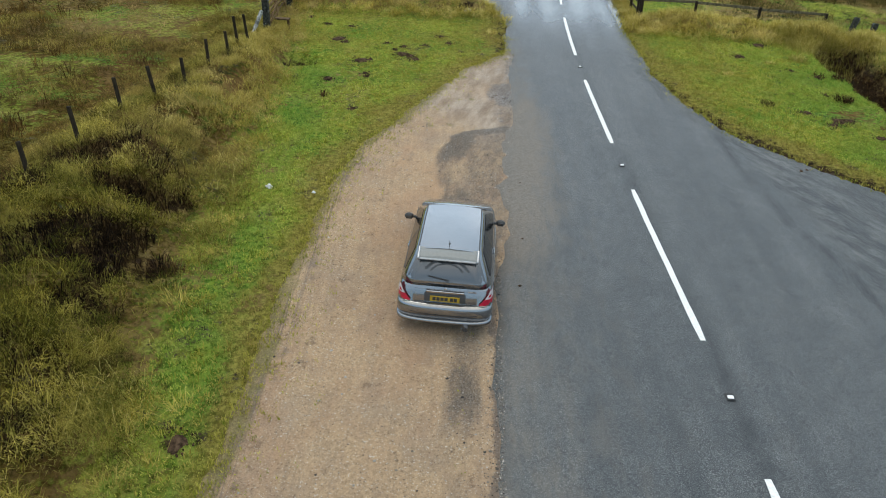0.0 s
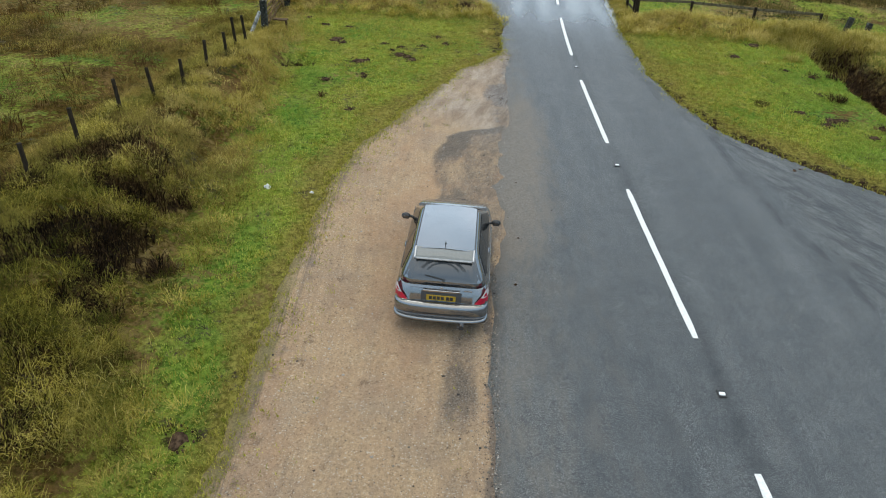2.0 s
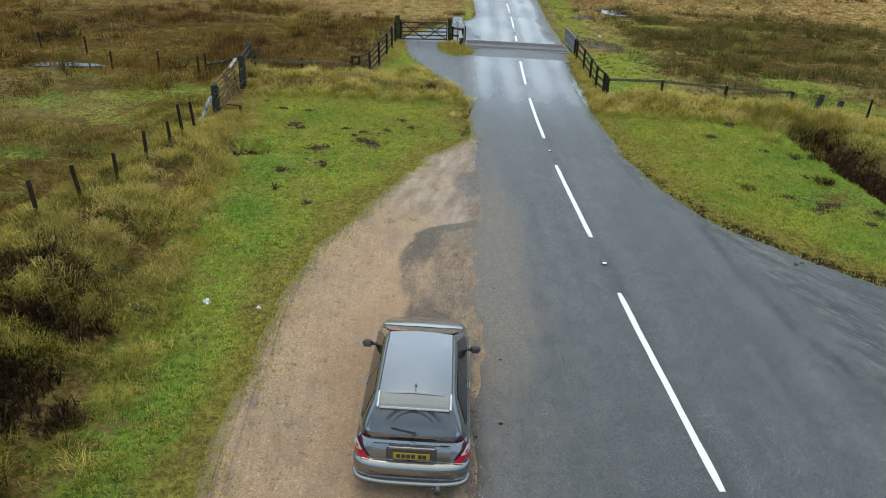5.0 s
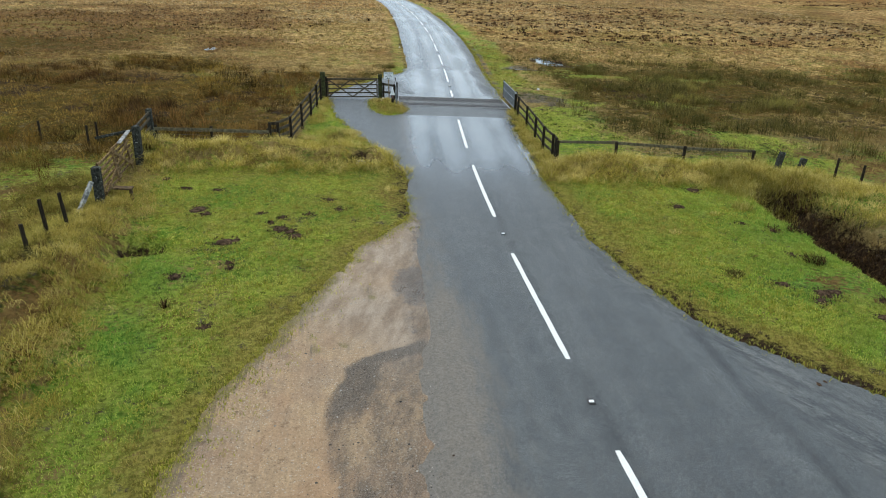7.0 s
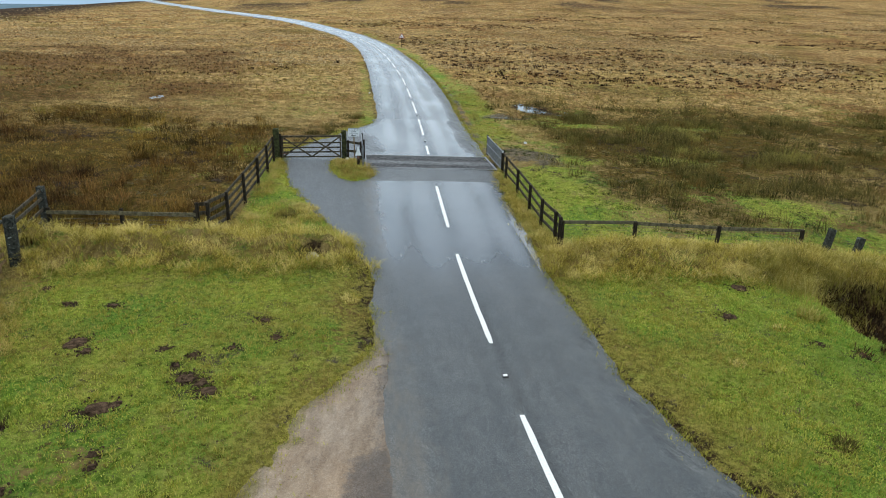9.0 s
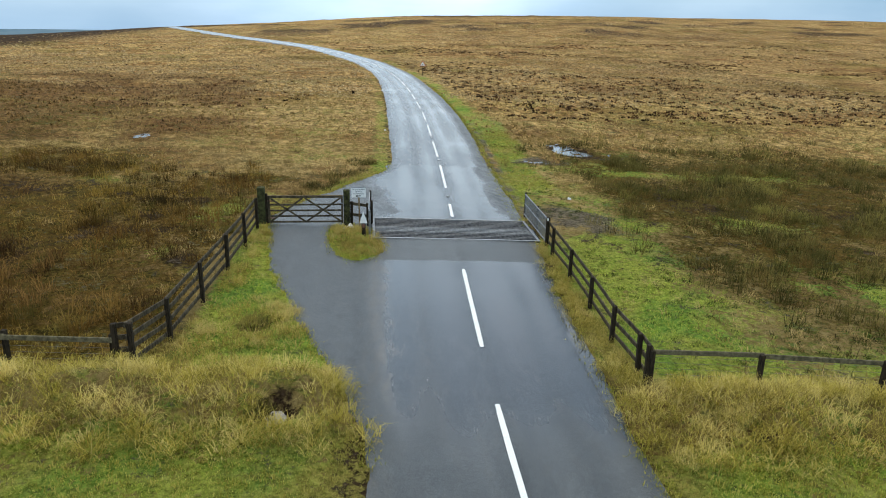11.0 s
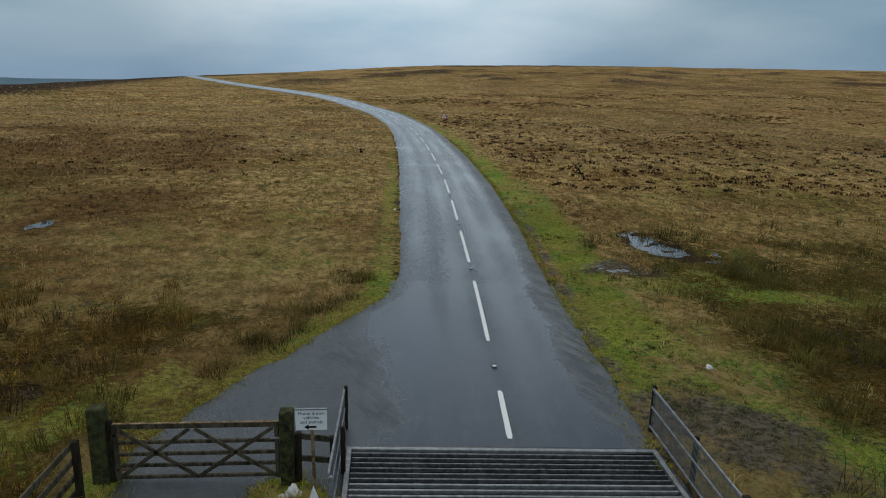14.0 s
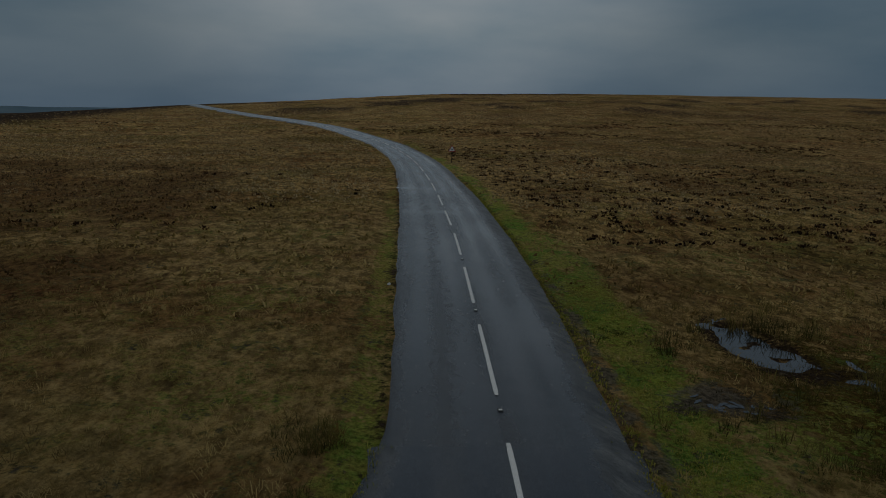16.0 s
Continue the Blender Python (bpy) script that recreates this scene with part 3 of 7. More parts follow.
CENTRE = [(-60, 4.75), (6.7, 4.42), (10, 4.28), (16, 4.06), (25, 3.88), (28, 3.88), (34.3, 4.0), (43.3, 4.46), (52.5, 5.05), (62.2, 5.57), (71, 5.93), (80, 6.27), (90, 6.55), (107, 6.6), (117, 6.47), (126, 6.2), (137.4, 5.8), (150, 4.92), (163.5, 3.22), (177.6, 1.09), (190, -2.3), (208, -7.25), (224.7, -12.6), (238.8, -18.4), (263.6, -31.5), (285, -44.2), (324, -62.5), (360.6, -78), (407.5, -95.4), (469, -116.6), (560, -150), (640, -190)]
LAYBY_L = [(-60, -3.5), (9.3, -3.45), (13.4, -3.5), (15.7, -3.4), (18, -3.0), (19.6, -2.4), (22.7, -1.4), (25.5, -0.35), (27.6, 0.95), (29.5, 1.35), (40, 1.6)]
BANK_FOOT = [(-60, -4.6), (5.7, -4.7), (9, -5.1), (11, -5.55), (13.6, -5.65), (17.9, -6.2), (23.4, -6.7), (26.9, -7.3), (30, -7.8), (60, -8)]
FENCE_X = [(-60, -12.5), (12.7, -9.4), (14.5, -9.2), (16.5, -9.1), (17.9, -8.8), (19.5, -8.6), (21, -8.45), (22.7, -8.4), (24.4, -8.55), (25.8, -8.65), (28, -8.7), (60, -8.9)]
PIT = (46.75, 49.6)

MOLES = [(-5.75, 28.4, 0.38), (-5.4, 28.0, 0.2), (-4.4, 25.6, 0.36), (-4.1, 25.7, 0.2), (-5.15, 23.1, 0.22), (-2.95, 26.6, 0.28), (-2.6, 26.4, 0.2), (-2.4, 26.1, 0.26), (-3.3, 27.2, 0.16), (-3.0, 27.6, 0.17), (-1.25, 28.4, 0.2), (-1.6, 29.3, 0.22), (-4.0, 24.1, 0.18), (-3.9, 23.7, 0.14), (-5.6, 30.6, 0.22), (-3.7, 27.9, 0.14), (-2.2, 27.9, 0.15), (-3.9, 20.6, 0.13), (-6.7, 30.6, 0.16), (-7.6, 31.6, 0.18), (12.25, 31.2, 0.33), (10.8, 29.2, 0.27), (11.1, 22.8, 0.25), (11.9, 22.2, 0.3), (12.3, 22.4, 0.28), (11.6, 21.8, 0.2), (12.2, 27.4, 0.16), (13.0, 26.8, 0.22), (12.6, 24.9, 0.18), (13.4, 21.8, 0.2), (12.7, 20.9, 0.2), (9.3, 32.4, 0.2), (-4.1, 6.75, 0.22)]


def road_left(y):
    far = knots(y, CENTRE) - 3.25
    return np.where(np.asarray(y) < 117, knots(y, ROAD_L), far)


def road_right(y):
    far = knots(y, CENTRE) + 3.5
    return np.where(np.asarray(y) < 117, knots(y, ROAD_R), far)


HILL_X = [(-420, -0.25), (-350, -0.15), (-230, 0.04), (-150, 0.22), (-60, 0.454), (10, 0.765), (120, 0.904), (330, 0.957)]


def plane(x, y):
    """The lie of the land: a slight cross fall, then the long rise of the moor."""
    x, y = np.asarray(x, float), np.asarray(y, float)
    rise = np.where(y < 560, 20 * sstep(130, 560, y), 20 - 0.03 * (y - 560))
    k = sum(knots(x + d, HILL_X) for d in (-40, -20, 0, 20, 40)) / 5
    fall = -0.04 * np.maximum(0, -x - 120)
    return -0.035 * np.clip(x, -40, 40) * (1 - sstep(70, 140, y)) + rise * k + fall


def in_road(x, y):
    """Metres inside the sealed surface (negative outside)."""
    w = (0.12 * vnoise(x, y, 1.3, 3) + 0.10 * vnoise(x, y, 0.5, 4)) * np.where(np.asarray(x) > 4, 0.55, 0.8)
    left = road_left(y) + 0.30 * vnoise(0 * x, y, 2.3, 127) * sstep(11, 14, y) * (1 - sstep(26, 30, y))
    d = np.minimum(x - left, road_right(y) - x)
    isle = 1 - np.hypot((x - 0.72 - 0.12 * (46 - y)) / 1.05, (y - 46.4) / 2.45)
    d = np.minimum(d, -isle * 1.2)
    return d + w


def in_layby(x, y):
    w = 0.17 * vnoise(x, y, 1.7, 5) + 0.05 * vnoise(x, y, 0.4, 6)
    return np.minimum(x - knots(y, LAYBY_L), road_left(y) + 0.35 + 0.45 * sstep(10, 13, y) * (1 - sstep(27, 29, y)) - x) + w


def seg(x, y, ax, ay, bx, by):
    """Distance from a line between two places, and how far along it."""
    dx, dy = bx - ax, by - ay
    u = np.clip(((x - ax) * dx + (y - ay) * dy) / (dx * dx + dy * dy), 0, 1)
    return np.hypot(x - ax - u * dx, y - ay - u * dy), u


DITCH = [(15.8, 30.7), (15.55, 29.6), (15.45, 26.0), (15.95, 20.0), (17.0, 12.0)]
RIDGE = [(17.9, 31.8), (18.0, 30.5), (18.2, 27.0), (18.9, 20.0), (19.8, 12.0)]


def near_line(x, y, pts):
    d = np.min([seg(x, y, *a, *b)[0] for a, b in zip(pts, pts[1:])], axis=0)
    return np.maximum(0, d + 0.28 * vnoise(x, y, 1.4, 29) + 0.15 * vnoise(x, y, 0.6, 30))


def hummock(x, y):
    """Tufty lumps of the rough bank."""
    return vnoise(x, y, 0.8, 62) + 0.45 * vnoise(x, y, 0.4, 63)


POOL_Z = float(plane(15.9, 69.7)) - 0.08


def relief(x, y):
    """Banks, ditch and hollows of the roadside."""
    x, y = np.asarray(x, float), np.asarray(y, float)
    fx = knots(y, FENCE_X)
    foot = knots(y, BANK_FOOT)
    up = 1 - sstep(fx + 0.6, foot, x)
    down = sstep(fx - 2.6, fx + 0.2, x)
    along = (1 - 0.62 * sstep(22.3, 26, y)) * (1 - sstep(27, 31, y))
    lumps = 1 + 0.28 * vnoise(x, y, 2.0, 8) + 0.38 * vnoise(x, y, 0.95, 9)
    z = 0.92 * up * (0.35 + 0.65 * down) * along * (0.62 + 0.38 * lumps) + 0.16 * np.clip(hummock(x, y), -0.9, 0.9) * sstep(fx - 3, fx, x) * (1 - sstep(foot - 0.6, foot + 0.5, x)) * along - 0.45 * (1 - down) * (1 - sstep(26, 34, y)) * up
    d, u = seg(x, y, -9.0, 34.3, -0.2, 34.2)
    z = z + 0.66 * np.exp(-(d / 1.0) ** 2) * (lumps + 0.3 * hummock(x, y))
    d, u = seg(x, y, 8.4, 33.2, 15.4, 33.1)
    z = z + 0.46 * np.exp(-(d / 1.05) ** 2) * (lumps + 0.35 * hummock(x, y))
    z = z - 1.25 * np.exp(-(near_line(x, y, DITCH) / 1.05) ** 4)
    z = z + 0.68 * np.exp(-(near_line(x, y, RIDGE) / 1.3) ** 2) * lumps
    z = z - 1.0 * np.exp(-(np.hypot((x + 6.65) / 0.55, (y - 25.35) / 0.45)) ** 2)
    z = z - 0.2 * np.exp(-(np.hypot((x - 18.5) / 0.8, (y - 66.1) / 0.5)) ** 4)
    z = z - 0.45 * np.exp(-(np.hypot((x + 0.55) / 0.42, (y - 33.75) / 0.32)) ** 2)
    isle = np.hypot((x - 0.72 - 0.12 * (46 - y)) / 1.0, (y - 46.4) / 2.4)
    z = z + 0.28 * np.exp(-(isle / 0.7) ** 2)
    return z


def land(x, y):
    """Height of the turf."""
    r = in_road(x, y)
    off = 1 - sstep(-1.2, -0.1, np.maximum(r, in_layby(x, y)))
    far = sstep(60, 110, y)
    rough = 0.07 * vnoise(x, y, 1.6, 1) + 0.035 * vnoise(x, y, 0.6, 2) + (0.10 + 0.25 * far) * vnoise(x, y, 7.0, 7)
    sunk = -0.10 * sstep(-0.15, 0.5, r) - 0.08 * sstep(0.0, 0.5, in_layby(x, y)) * (1 - sstep(-0.15, 0.5, r))
    z = plane(x, y) + off * (relief(x, y) + rough) + sunk
    # the bog pool: a level hollow with mud bars and a ragged shore
    w = np.exp(-(np.hypot((x - 15.75 + 0.05 * (y - 70.0)) / 1.15, (y - 70.0) / 3.2)) ** 4)
    bed = POOL_Z - 0.06 + 0.15 * vnoise(x, y, 1.1, 53) + 0.10 * vnoise(x, y, 0.5, 54)
    return z * (1 - w) + bed * w


def z_at(x, y):
    return float(land(np.array([x]), np.array([y]))[0])


# ---- building helpers ----
HOME = {}


def link_mesh(name, verts, faces, material, smooth=True, attrs=None):
    me = bpy.data.meshes.new(name)
    me.from_pydata(verts, [], faces)
    if smooth:
        me.polygons.foreach_set("use_smooth", np.ones(len(me.polygons), bool))
    for k, v in (attrs or {}).items():
        me.attributes.new(k, "FLOAT", "POINT").data.foreach_set("value", np.ascontiguousarray(v, np.float32))
    me.materials.append(material)
    me.update()
    return new(name, me)


def thing(name, at, label, category, group="", kind=""):
    ob = new(name)
    ob.empty_display_size = 0.2
    ob.location = at
    HOME[ob] = Vector(at)
    return tagged(ob, label, category, group, kind)


def part(name, bm, material, parent, label="", smooth=False):
    """Links a bmesh as one mesh under a thing or a part; its places are the world's where the thing has a home."""
    home = HOME.get(parent)
    if home is not None:
        bmesh.ops.translate(bm, vec=-home, verts=bm.verts)
    me = bpy.data.meshes.new(name)
    bm.to_mesh(me)
    bm.free()
    if smooth:
        me.polygons.foreach_set("use_smooth", np.ones(len(me.polygons), bool))
    me.materials.append(material)
    ob = new(name, me)
    ob.parent = parent
    if home is not None:
        HOME[ob] = home
    if label:
        tagged(ob, label)
    return ob


def beam(a, b, w, h, bevel=0.012, up=(0, 0, 1)):
    """A timber or bar from a to b, w across and h high, with broken edges."""
    a, b = Vector(a), Vector(b)
    d = b - a
    bm = bmesh.new()
    bmesh.ops.create_cube(bm, size=1)
    f = d.normalized()
    s = f.cross(Vector(up))
    s = s.normalized() if s.length > 1e-4 else Vector((1, 0, 0))
    t = s.cross(f)
    m = Matrix((s * w, f * d.length, t * h)).transposed().to_4x4()
    m.translation = (a + b) / 2
    bmesh.ops.transform(bm, matrix=m, verts=bm.verts)
    if bevel:
        bmesh.ops.bevel(bm, geom=bm.edges[:], offset=bevel, segments=1, affect="EDGES")
    return bm


def tube(a, b, r, r2=None, sides=10):
    a, b = Vector(a), Vector(b)
    d = b - a
    bm = bmesh.new()
    bmesh.ops.create_cone(bm, cap_ends=True, segments=sides, radius1=r, radius2=r if r2 is None else r2, depth=d.length)
    m = d.to_track_quat("Z", "Y").to_matrix().to_4x4()
    m.translation = (a + b) / 2
    bmesh.ops.transform(bm, matrix=m, verts=bm.verts)
    return bm


def ruddy_mask(x, y):
    """Where the bog and moor turn red-brown."""
    a = 0.95 * np.exp(-(np.hypot((x + 14) / 11, (y - 53) / 5)) ** 2)
    b = 1.45 * sstep(4.5, 15, -x - 0.1 * (y - 70)) * sstep(58, 70, y) * (1 - sstep(115, 150, y))
    c = 0.8 * np.exp(-(np.hypot((x - 17) / 9, (y - 84) / 10)) ** 2)
    d = 0.55 * sstep(14, 30, x) * sstep(95, 125, y)
    e = 0.5 * (1 - sstep(-10.2, -9.4, x)) * sstep(10, 14, y) * (1 - sstep(24, 30, y))
    f = 0.10 * sstep(62, 80, y)
    g = 0.65 * sstep(3.8, 5, -x) * (1 - sstep(10, 16, -x)) * sstep(37, 40, y) * (1 - sstep(47, 53, y))
    return np.clip(np.max([a, b, c, d, e, f, g], axis=0) * (0.62 + 0.75 * vnoise(x, y / 1.5, 7.5, 91) + 0.4 * vnoise(x, y, 2.1, 92)), 0, 1)


def blades(name, at, length, width, lean, spread, material, label, category, seed, per=1, clump=0.0, parent=None, wear=None, dome=0.0):
    """Bent blades, three triangles each, all in one mesh."""
    rng = np.random.default_rng(seed)
    p = np.repeat(np.asarray(at, float), per, axis=0)
    n = len(p)
    L = np.repeat(length, per) if np.ndim(length) else np.full(n, length)
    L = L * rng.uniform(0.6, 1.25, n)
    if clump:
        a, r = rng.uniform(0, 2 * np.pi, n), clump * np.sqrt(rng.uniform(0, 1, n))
        p = p + np.c_[r * np.cos(a), r * np.sin(a), dome * (1 - (r / clump) ** 2)]
        az = a + rng.normal(0, 1.0, n)
    else:
        az = rng.uniform(0, 2 * np.pi, n)
    if spread is not None:
        az = spread + rng.normal(0, 0.9, n)
    tilt = np.clip(rng.normal(lean, 0.22, n), 0.05, 1.45)
    d = np.c_[np.cos(az), np.sin(az), 0 * az]
    s = np.c_[-np.sin(az), np.cos(az), 0 * az] * (width * rng.uniform(0.7, 1.3, n))[:, None] / 2
    up = np.array([0, 0, 1.0])
    m = p + (L * 0.55)[:, None] * (np.sin(tilt * 0.6)[:, None] * d + np.cos(tilt * 0.6)[:, None] * up)
    t2 = np.minimum(tilt * 1.5, 1.75)
    e = m + (L * 0.45)[:, None] * (np.sin(t2)[:, None] * d + np.cos(t2)[:, None] * up)
    p = p - 0.03 * up
    v = np.stack([p - s, p + s, m + 0.8 * s, m - 0.8 * s, e], 1).reshape(-1, 3)
    i = np.arange(n)[:, None] * 5
    tri = np.concatenate([i + [0, 1, 2], i + [0, 2, 3], i + [3, 2, 4]], 1).reshape(-1, 3)
    me = bpy.data.meshes.new(name)
    me.vertices.add(len(v))
    me.vertices.foreach_set("co", v.ravel())
    me.loops.add(len(tri) * 3)
    me.loops.foreach_set("vertex_index", tri.ravel().astype(np.int32))
    me.polygons.add(len(tri))
    me.polygons.foreach_set("loop_start", np.arange(0, len(tri) * 3, 3, dtype=np.int32))
    me.materials.append(material)
    me.update(calc_edges=True)
    # near west bank blades are darker: olive growth plus vignette put into colour
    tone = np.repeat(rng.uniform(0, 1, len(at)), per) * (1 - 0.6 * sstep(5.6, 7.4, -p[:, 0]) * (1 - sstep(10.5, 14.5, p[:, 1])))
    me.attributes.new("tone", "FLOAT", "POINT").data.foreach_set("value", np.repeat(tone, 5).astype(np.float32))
    me.attributes.new("ruddy", "FLOAT", "POINT").data.foreach_set("value", np.repeat(ruddy_mask(p[:, 0], p[:, 1]), 5).astype(np.float32))
    if wear:
        a = me.attributes.new("wear", "FLOAT", "POINT")
        a.data.foreach_set("value", np.repeat(wear(p[:, 0], p[:, 1]), 5).astype(np.float32))
    ob = new(name, me)
    if parent:
        ob.parent = parent
    return tagged(ob, label, category, kind="stuff")


# ---- ground ----


def steps(lo, hi, fine_lo, fine_hi, fine, grow=1.11, limit=60):
    inner = list(np.arange(fine_lo, fine_hi + 1e-6, fine))
    out, s, v = [], fine, fine_hi
    while v < hi:
        s = min(s * grow, limit)
        v += s
        out.append(v)
    pre, s, v = [], fine, fine_lo
    while v > lo:
        s = min(s * grow, limit)
        v -= s
        pre.append(v)
    return np.array(pre[::-1] + inner + out)


def mound_keep(x, y):
    d1 = seg(x, y, -9.0, 34.2, 0.1, 34.1)[0]
    d2 = seg(x, y, 8.2, 33.2, 15.4, 33.1)[0]
    d3 = near_line(x, y, RIDGE)
    d4 = np.hypot((x - 0.72 - 0.12 * (46 - y)) / 0.95, (y - 46.4) / 2.3)
    d5 = seg(x, y, -3.2, 35.6, -1.6, 38.6)[0]
    d6 = seg(x, y, 7.25, 34.0, 7.72, 46.4)[0]
    d7 = seg(x, y, -2.9, 41.0, -2.85, 47.8)[0]
    return np.clip(np.max([0.7 * (1 - sstep(0.9, 1.9, d5)), 0.8 * (1 - sstep(0.3, 0.6, d6)), 0.6 * (1 - sstep(0.2, 0.55, d7)), 1 - sstep(1.1, 2.0, d1), 1 - sstep(1.1, 2.0, d2), 1 - sstep(0.9, 2.0, d3), 1 - sstep(0.8, 1.05, d4)], axis=0), 0, 1)


def lush_mask(x, y):
    """Where green turf grows."""
    foot, fx = knots(y, BANK_FOOT), knots(y, FENCE_X)
    left = (0.9 + 0.25 * vnoise(x, y, 2.6, 26)) * sstep(foot - 1.8, foot + 0.9, x) * (1 - sstep(1.2, 1.6, x)) * (1 - sstep(32.8, 34.0, y))
    right = (0.88 + 0.28 * vnoise(x, y, 2.6, 27)) * sstep(6.0, 6.4, x) * (1 - sstep(14.0, 15.2, x)) * (1 - sstep(31.8, 33.0, y))
    bank = (0.15 + 0.38 * sstep(14, 18, y) * (0.7 + 0.6 * vnoise(x, y, 1.3, 154))) * (1 - sstep(foot - 1.5, foot + 0.3, x)) * sstep(fx - 1.5, fx + 1.0, x) * (1 - sstep(30, 33, y))
    verge = sstep(-3.6, -3.2, x) * (1 - sstep(1.3, 1.7, x)) * sstep(35.5, 36.3, y) * (1 - sstep(48.5, 50, y)) * 0.95
    beyond = 0.9 * sstep(6.6, 7.4, x) * (1 - sstep(10.5, 14.5, x)) * sstep(34.6, 35.6, y) * (1 - sstep(45, 49, y))
    edge_r = (0.72 + 0.4 * vnoise(x, y, 3.5, 24)) * (1 - sstep(0.9, 2.8, x - road_right(y))) * sstep(-0.4, 0, x - road_right(y)) * sstep(50, 53, y) * (1 - sstep(120, 190, y) * 0.4)
    edge_l = (0.75 + 0.35 * vnoise(x, y, 3.0, 25)) * (1 - sstep(0.5, 1.7, road_left(y) - x)) * sstep(-0.4, 0, road_left(y) - x) * sstep(49, 51, y) * (1 - sstep(70, 120, y) * 0.6)
    patch = (0.45 + 0.3 * vnoise(x, y, 1.6, 73)) * np.exp(-(np.hypot((x - 11.3) / 3.2, (y - 53.5) / 5.5)) ** 4) + 0.75 * np.exp(-(np.hypot((x - 18.9) / 2.4, (y - 50.4) / 1.7)) ** 2) + 0.7 * np.exp(-(np.hypot((x - 17.4) / 2.6, (y - 61.4) / 0.9)) ** 2) + 0.6 * np.exp(-(np.hypot((x + 11.3) / 2.6, (y - 56.2) / 1.2)) ** 2) + 0.55 * np.exp(-(np.hypot((x + 5.3) / 1.0, (y - 48.9) / 1.0)) ** 2) + 0.5 * np.exp(-(np.hypot((x + 6.0) / 0.8, (y - 44.5) / 1.2)) ** 2) + 0.95 * np.exp(-(np.hypot((x + 3.5) / 1.3, (y - 52.2) / 1.7)) ** 2) + 0.75 * np.exp(-(np.hypot((x + 5.0) / 1.1, (y - 50.4) / 1.0)) ** 2) + 0.85 * np.exp(-(np.hypot((x - 10.8) / 2.4, (y - 46.6) / 1.5)) ** 4) + 0.75 * np.exp(-(np.hypot((x - 13.4) / 1.5, (y - 49.4) / 1.3)) ** 2) + 0.62 * np.exp(-(np.hypot((x - 24) / 6, (y - 61) / 1.6)) ** 2) + 0.6 * np.exp(-(np.hypot((x - 13) / 2.5, (y - 63) / 1.6)) ** 2) + 0.62 * np.exp(-(np.hypot((x + 12) / 6, (y - 29) / 2.0)) ** 2)
    moor = (0.0 + 0.30 * vnoise(x, y, 6, 38) + 0.15 * vnoise(x, y, 2.2, 39)) * sstep(48, 56, y) * (1 - sstep(85, 130, y))
    wide = (0.85 + 0.3 * vnoise(x, y, 1.8, 44)) * (1 - sstep(2.2, 4.0, x - road_right(y) + 0.5 * vnoise(x, y, 2.5, 43))) * sstep(0.4, 0.8, x - road_right(y)) * sstep(52, 56, y) * (1 - sstep(75, 110, y))
    back = (0.5 + 0.35 * vnoise(x, y, 2.0, 72)) * sstep(15.5, 17, x) * (1 - sstep(26, 32, x)) * sstep(24, 28, y) * (1 - sstep(36, 39, y))
    thatch = 0.34 * mound_keep(x, y)
    behind = (0.5 + 0.5 * vnoise(x, y, 2.4, 144) + 0.2 * vnoise(x, y, 0.9, 145)) * sstep(9.5, 11, x) * (1 - sstep(22, 30, x)) * sstep(34.8, 36, y) * (1 - sstep(41, 46, y))
    field = (0.34 + 0.55 * vnoise(x / 3.0, y, 1.7, 151) + 0.25 * vnoise(x, y, 1.0, 152)) * (1 - sstep(-1.2, 0.0, x - fx)) * sstep(14, 18, y) * (1 - sstep(34.5, 36, y))
    return np.clip(np.max([left, right, bank, verge, beyond, edge_r, edge_l, patch, moor, wide, back, behind, thatch, field], axis=0), 0, 1)


def rush_mask(x, y):
    """Where dark rushes and wet ground lie."""
    west = sstep(-0.5, 0.6, -(x - knots(y, FENCE_X) + 1.5)) * (1 - sstep(35, 37, y)) * (0.62 + 0.4 * vnoise(x, y, 3, 12))
    nw = sstep(3.5, 4.3, -x) * sstep(35, 37, y) * (1 - sstep(50, 62, y)) * (0.98 + 0.35 * vnoise(x, y, 5, 13))
    ne = sstep(10.5, 15, x - 0.05 * (y - 50)) * (0.45 * sstep(34.5, 38, y) + 0.55 * sstep(40, 46, y)) * (1 - sstep(62, 80, y)) * (0.88 + 0.36 * vnoise(x, y, 4, 14))
    track = 0.85 * np.exp(-(np.hypot((x + 5.0) / 5.0, (y - 56.8) / 2.6)) ** 4) * (0.7 + 0.6 * vnoise(x, y, 1.8, 67)) * sstep(0.8, 2.0, road_left(y) - x)
    pond = 0.9 * np.exp(-(np.hypot((x - 17.5) / 5, (y - 68) / 4)) ** 2)
    nw2 = sstep(7, 14, -x) * sstep(45, 55, y) * (1 - sstep(75, 110, y)) * (0.42 + 0.6 * vnoise(x, y, 9, 28))
    far = 0.55 * sstep(35, 50, np.abs(x - 3)) * (1 - sstep(45, 95, y)) * (0.6 + 0.4 * vnoise(x, y, 9, 15))
    mound = 0.15 * mound_keep(x, y)
    foot = knots(y, BANK_FOOT)
    # dark ground under the bank grass, standing in for shade between the blades
    bank = 0.7 * (1 - sstep(foot - 0.9, foot + 0.5, x)) * sstep(-1.5, 1.0, x - knots(y, FENCE_X)) * (1 - sstep(29, 32, y)) * (0.85 + 0.35 * vnoise(x, y, 1.6, 19))
    return np.clip(np.max([west, nw, nw2, track, ne, pond, far, bank, mound], axis=0), 0, 1)


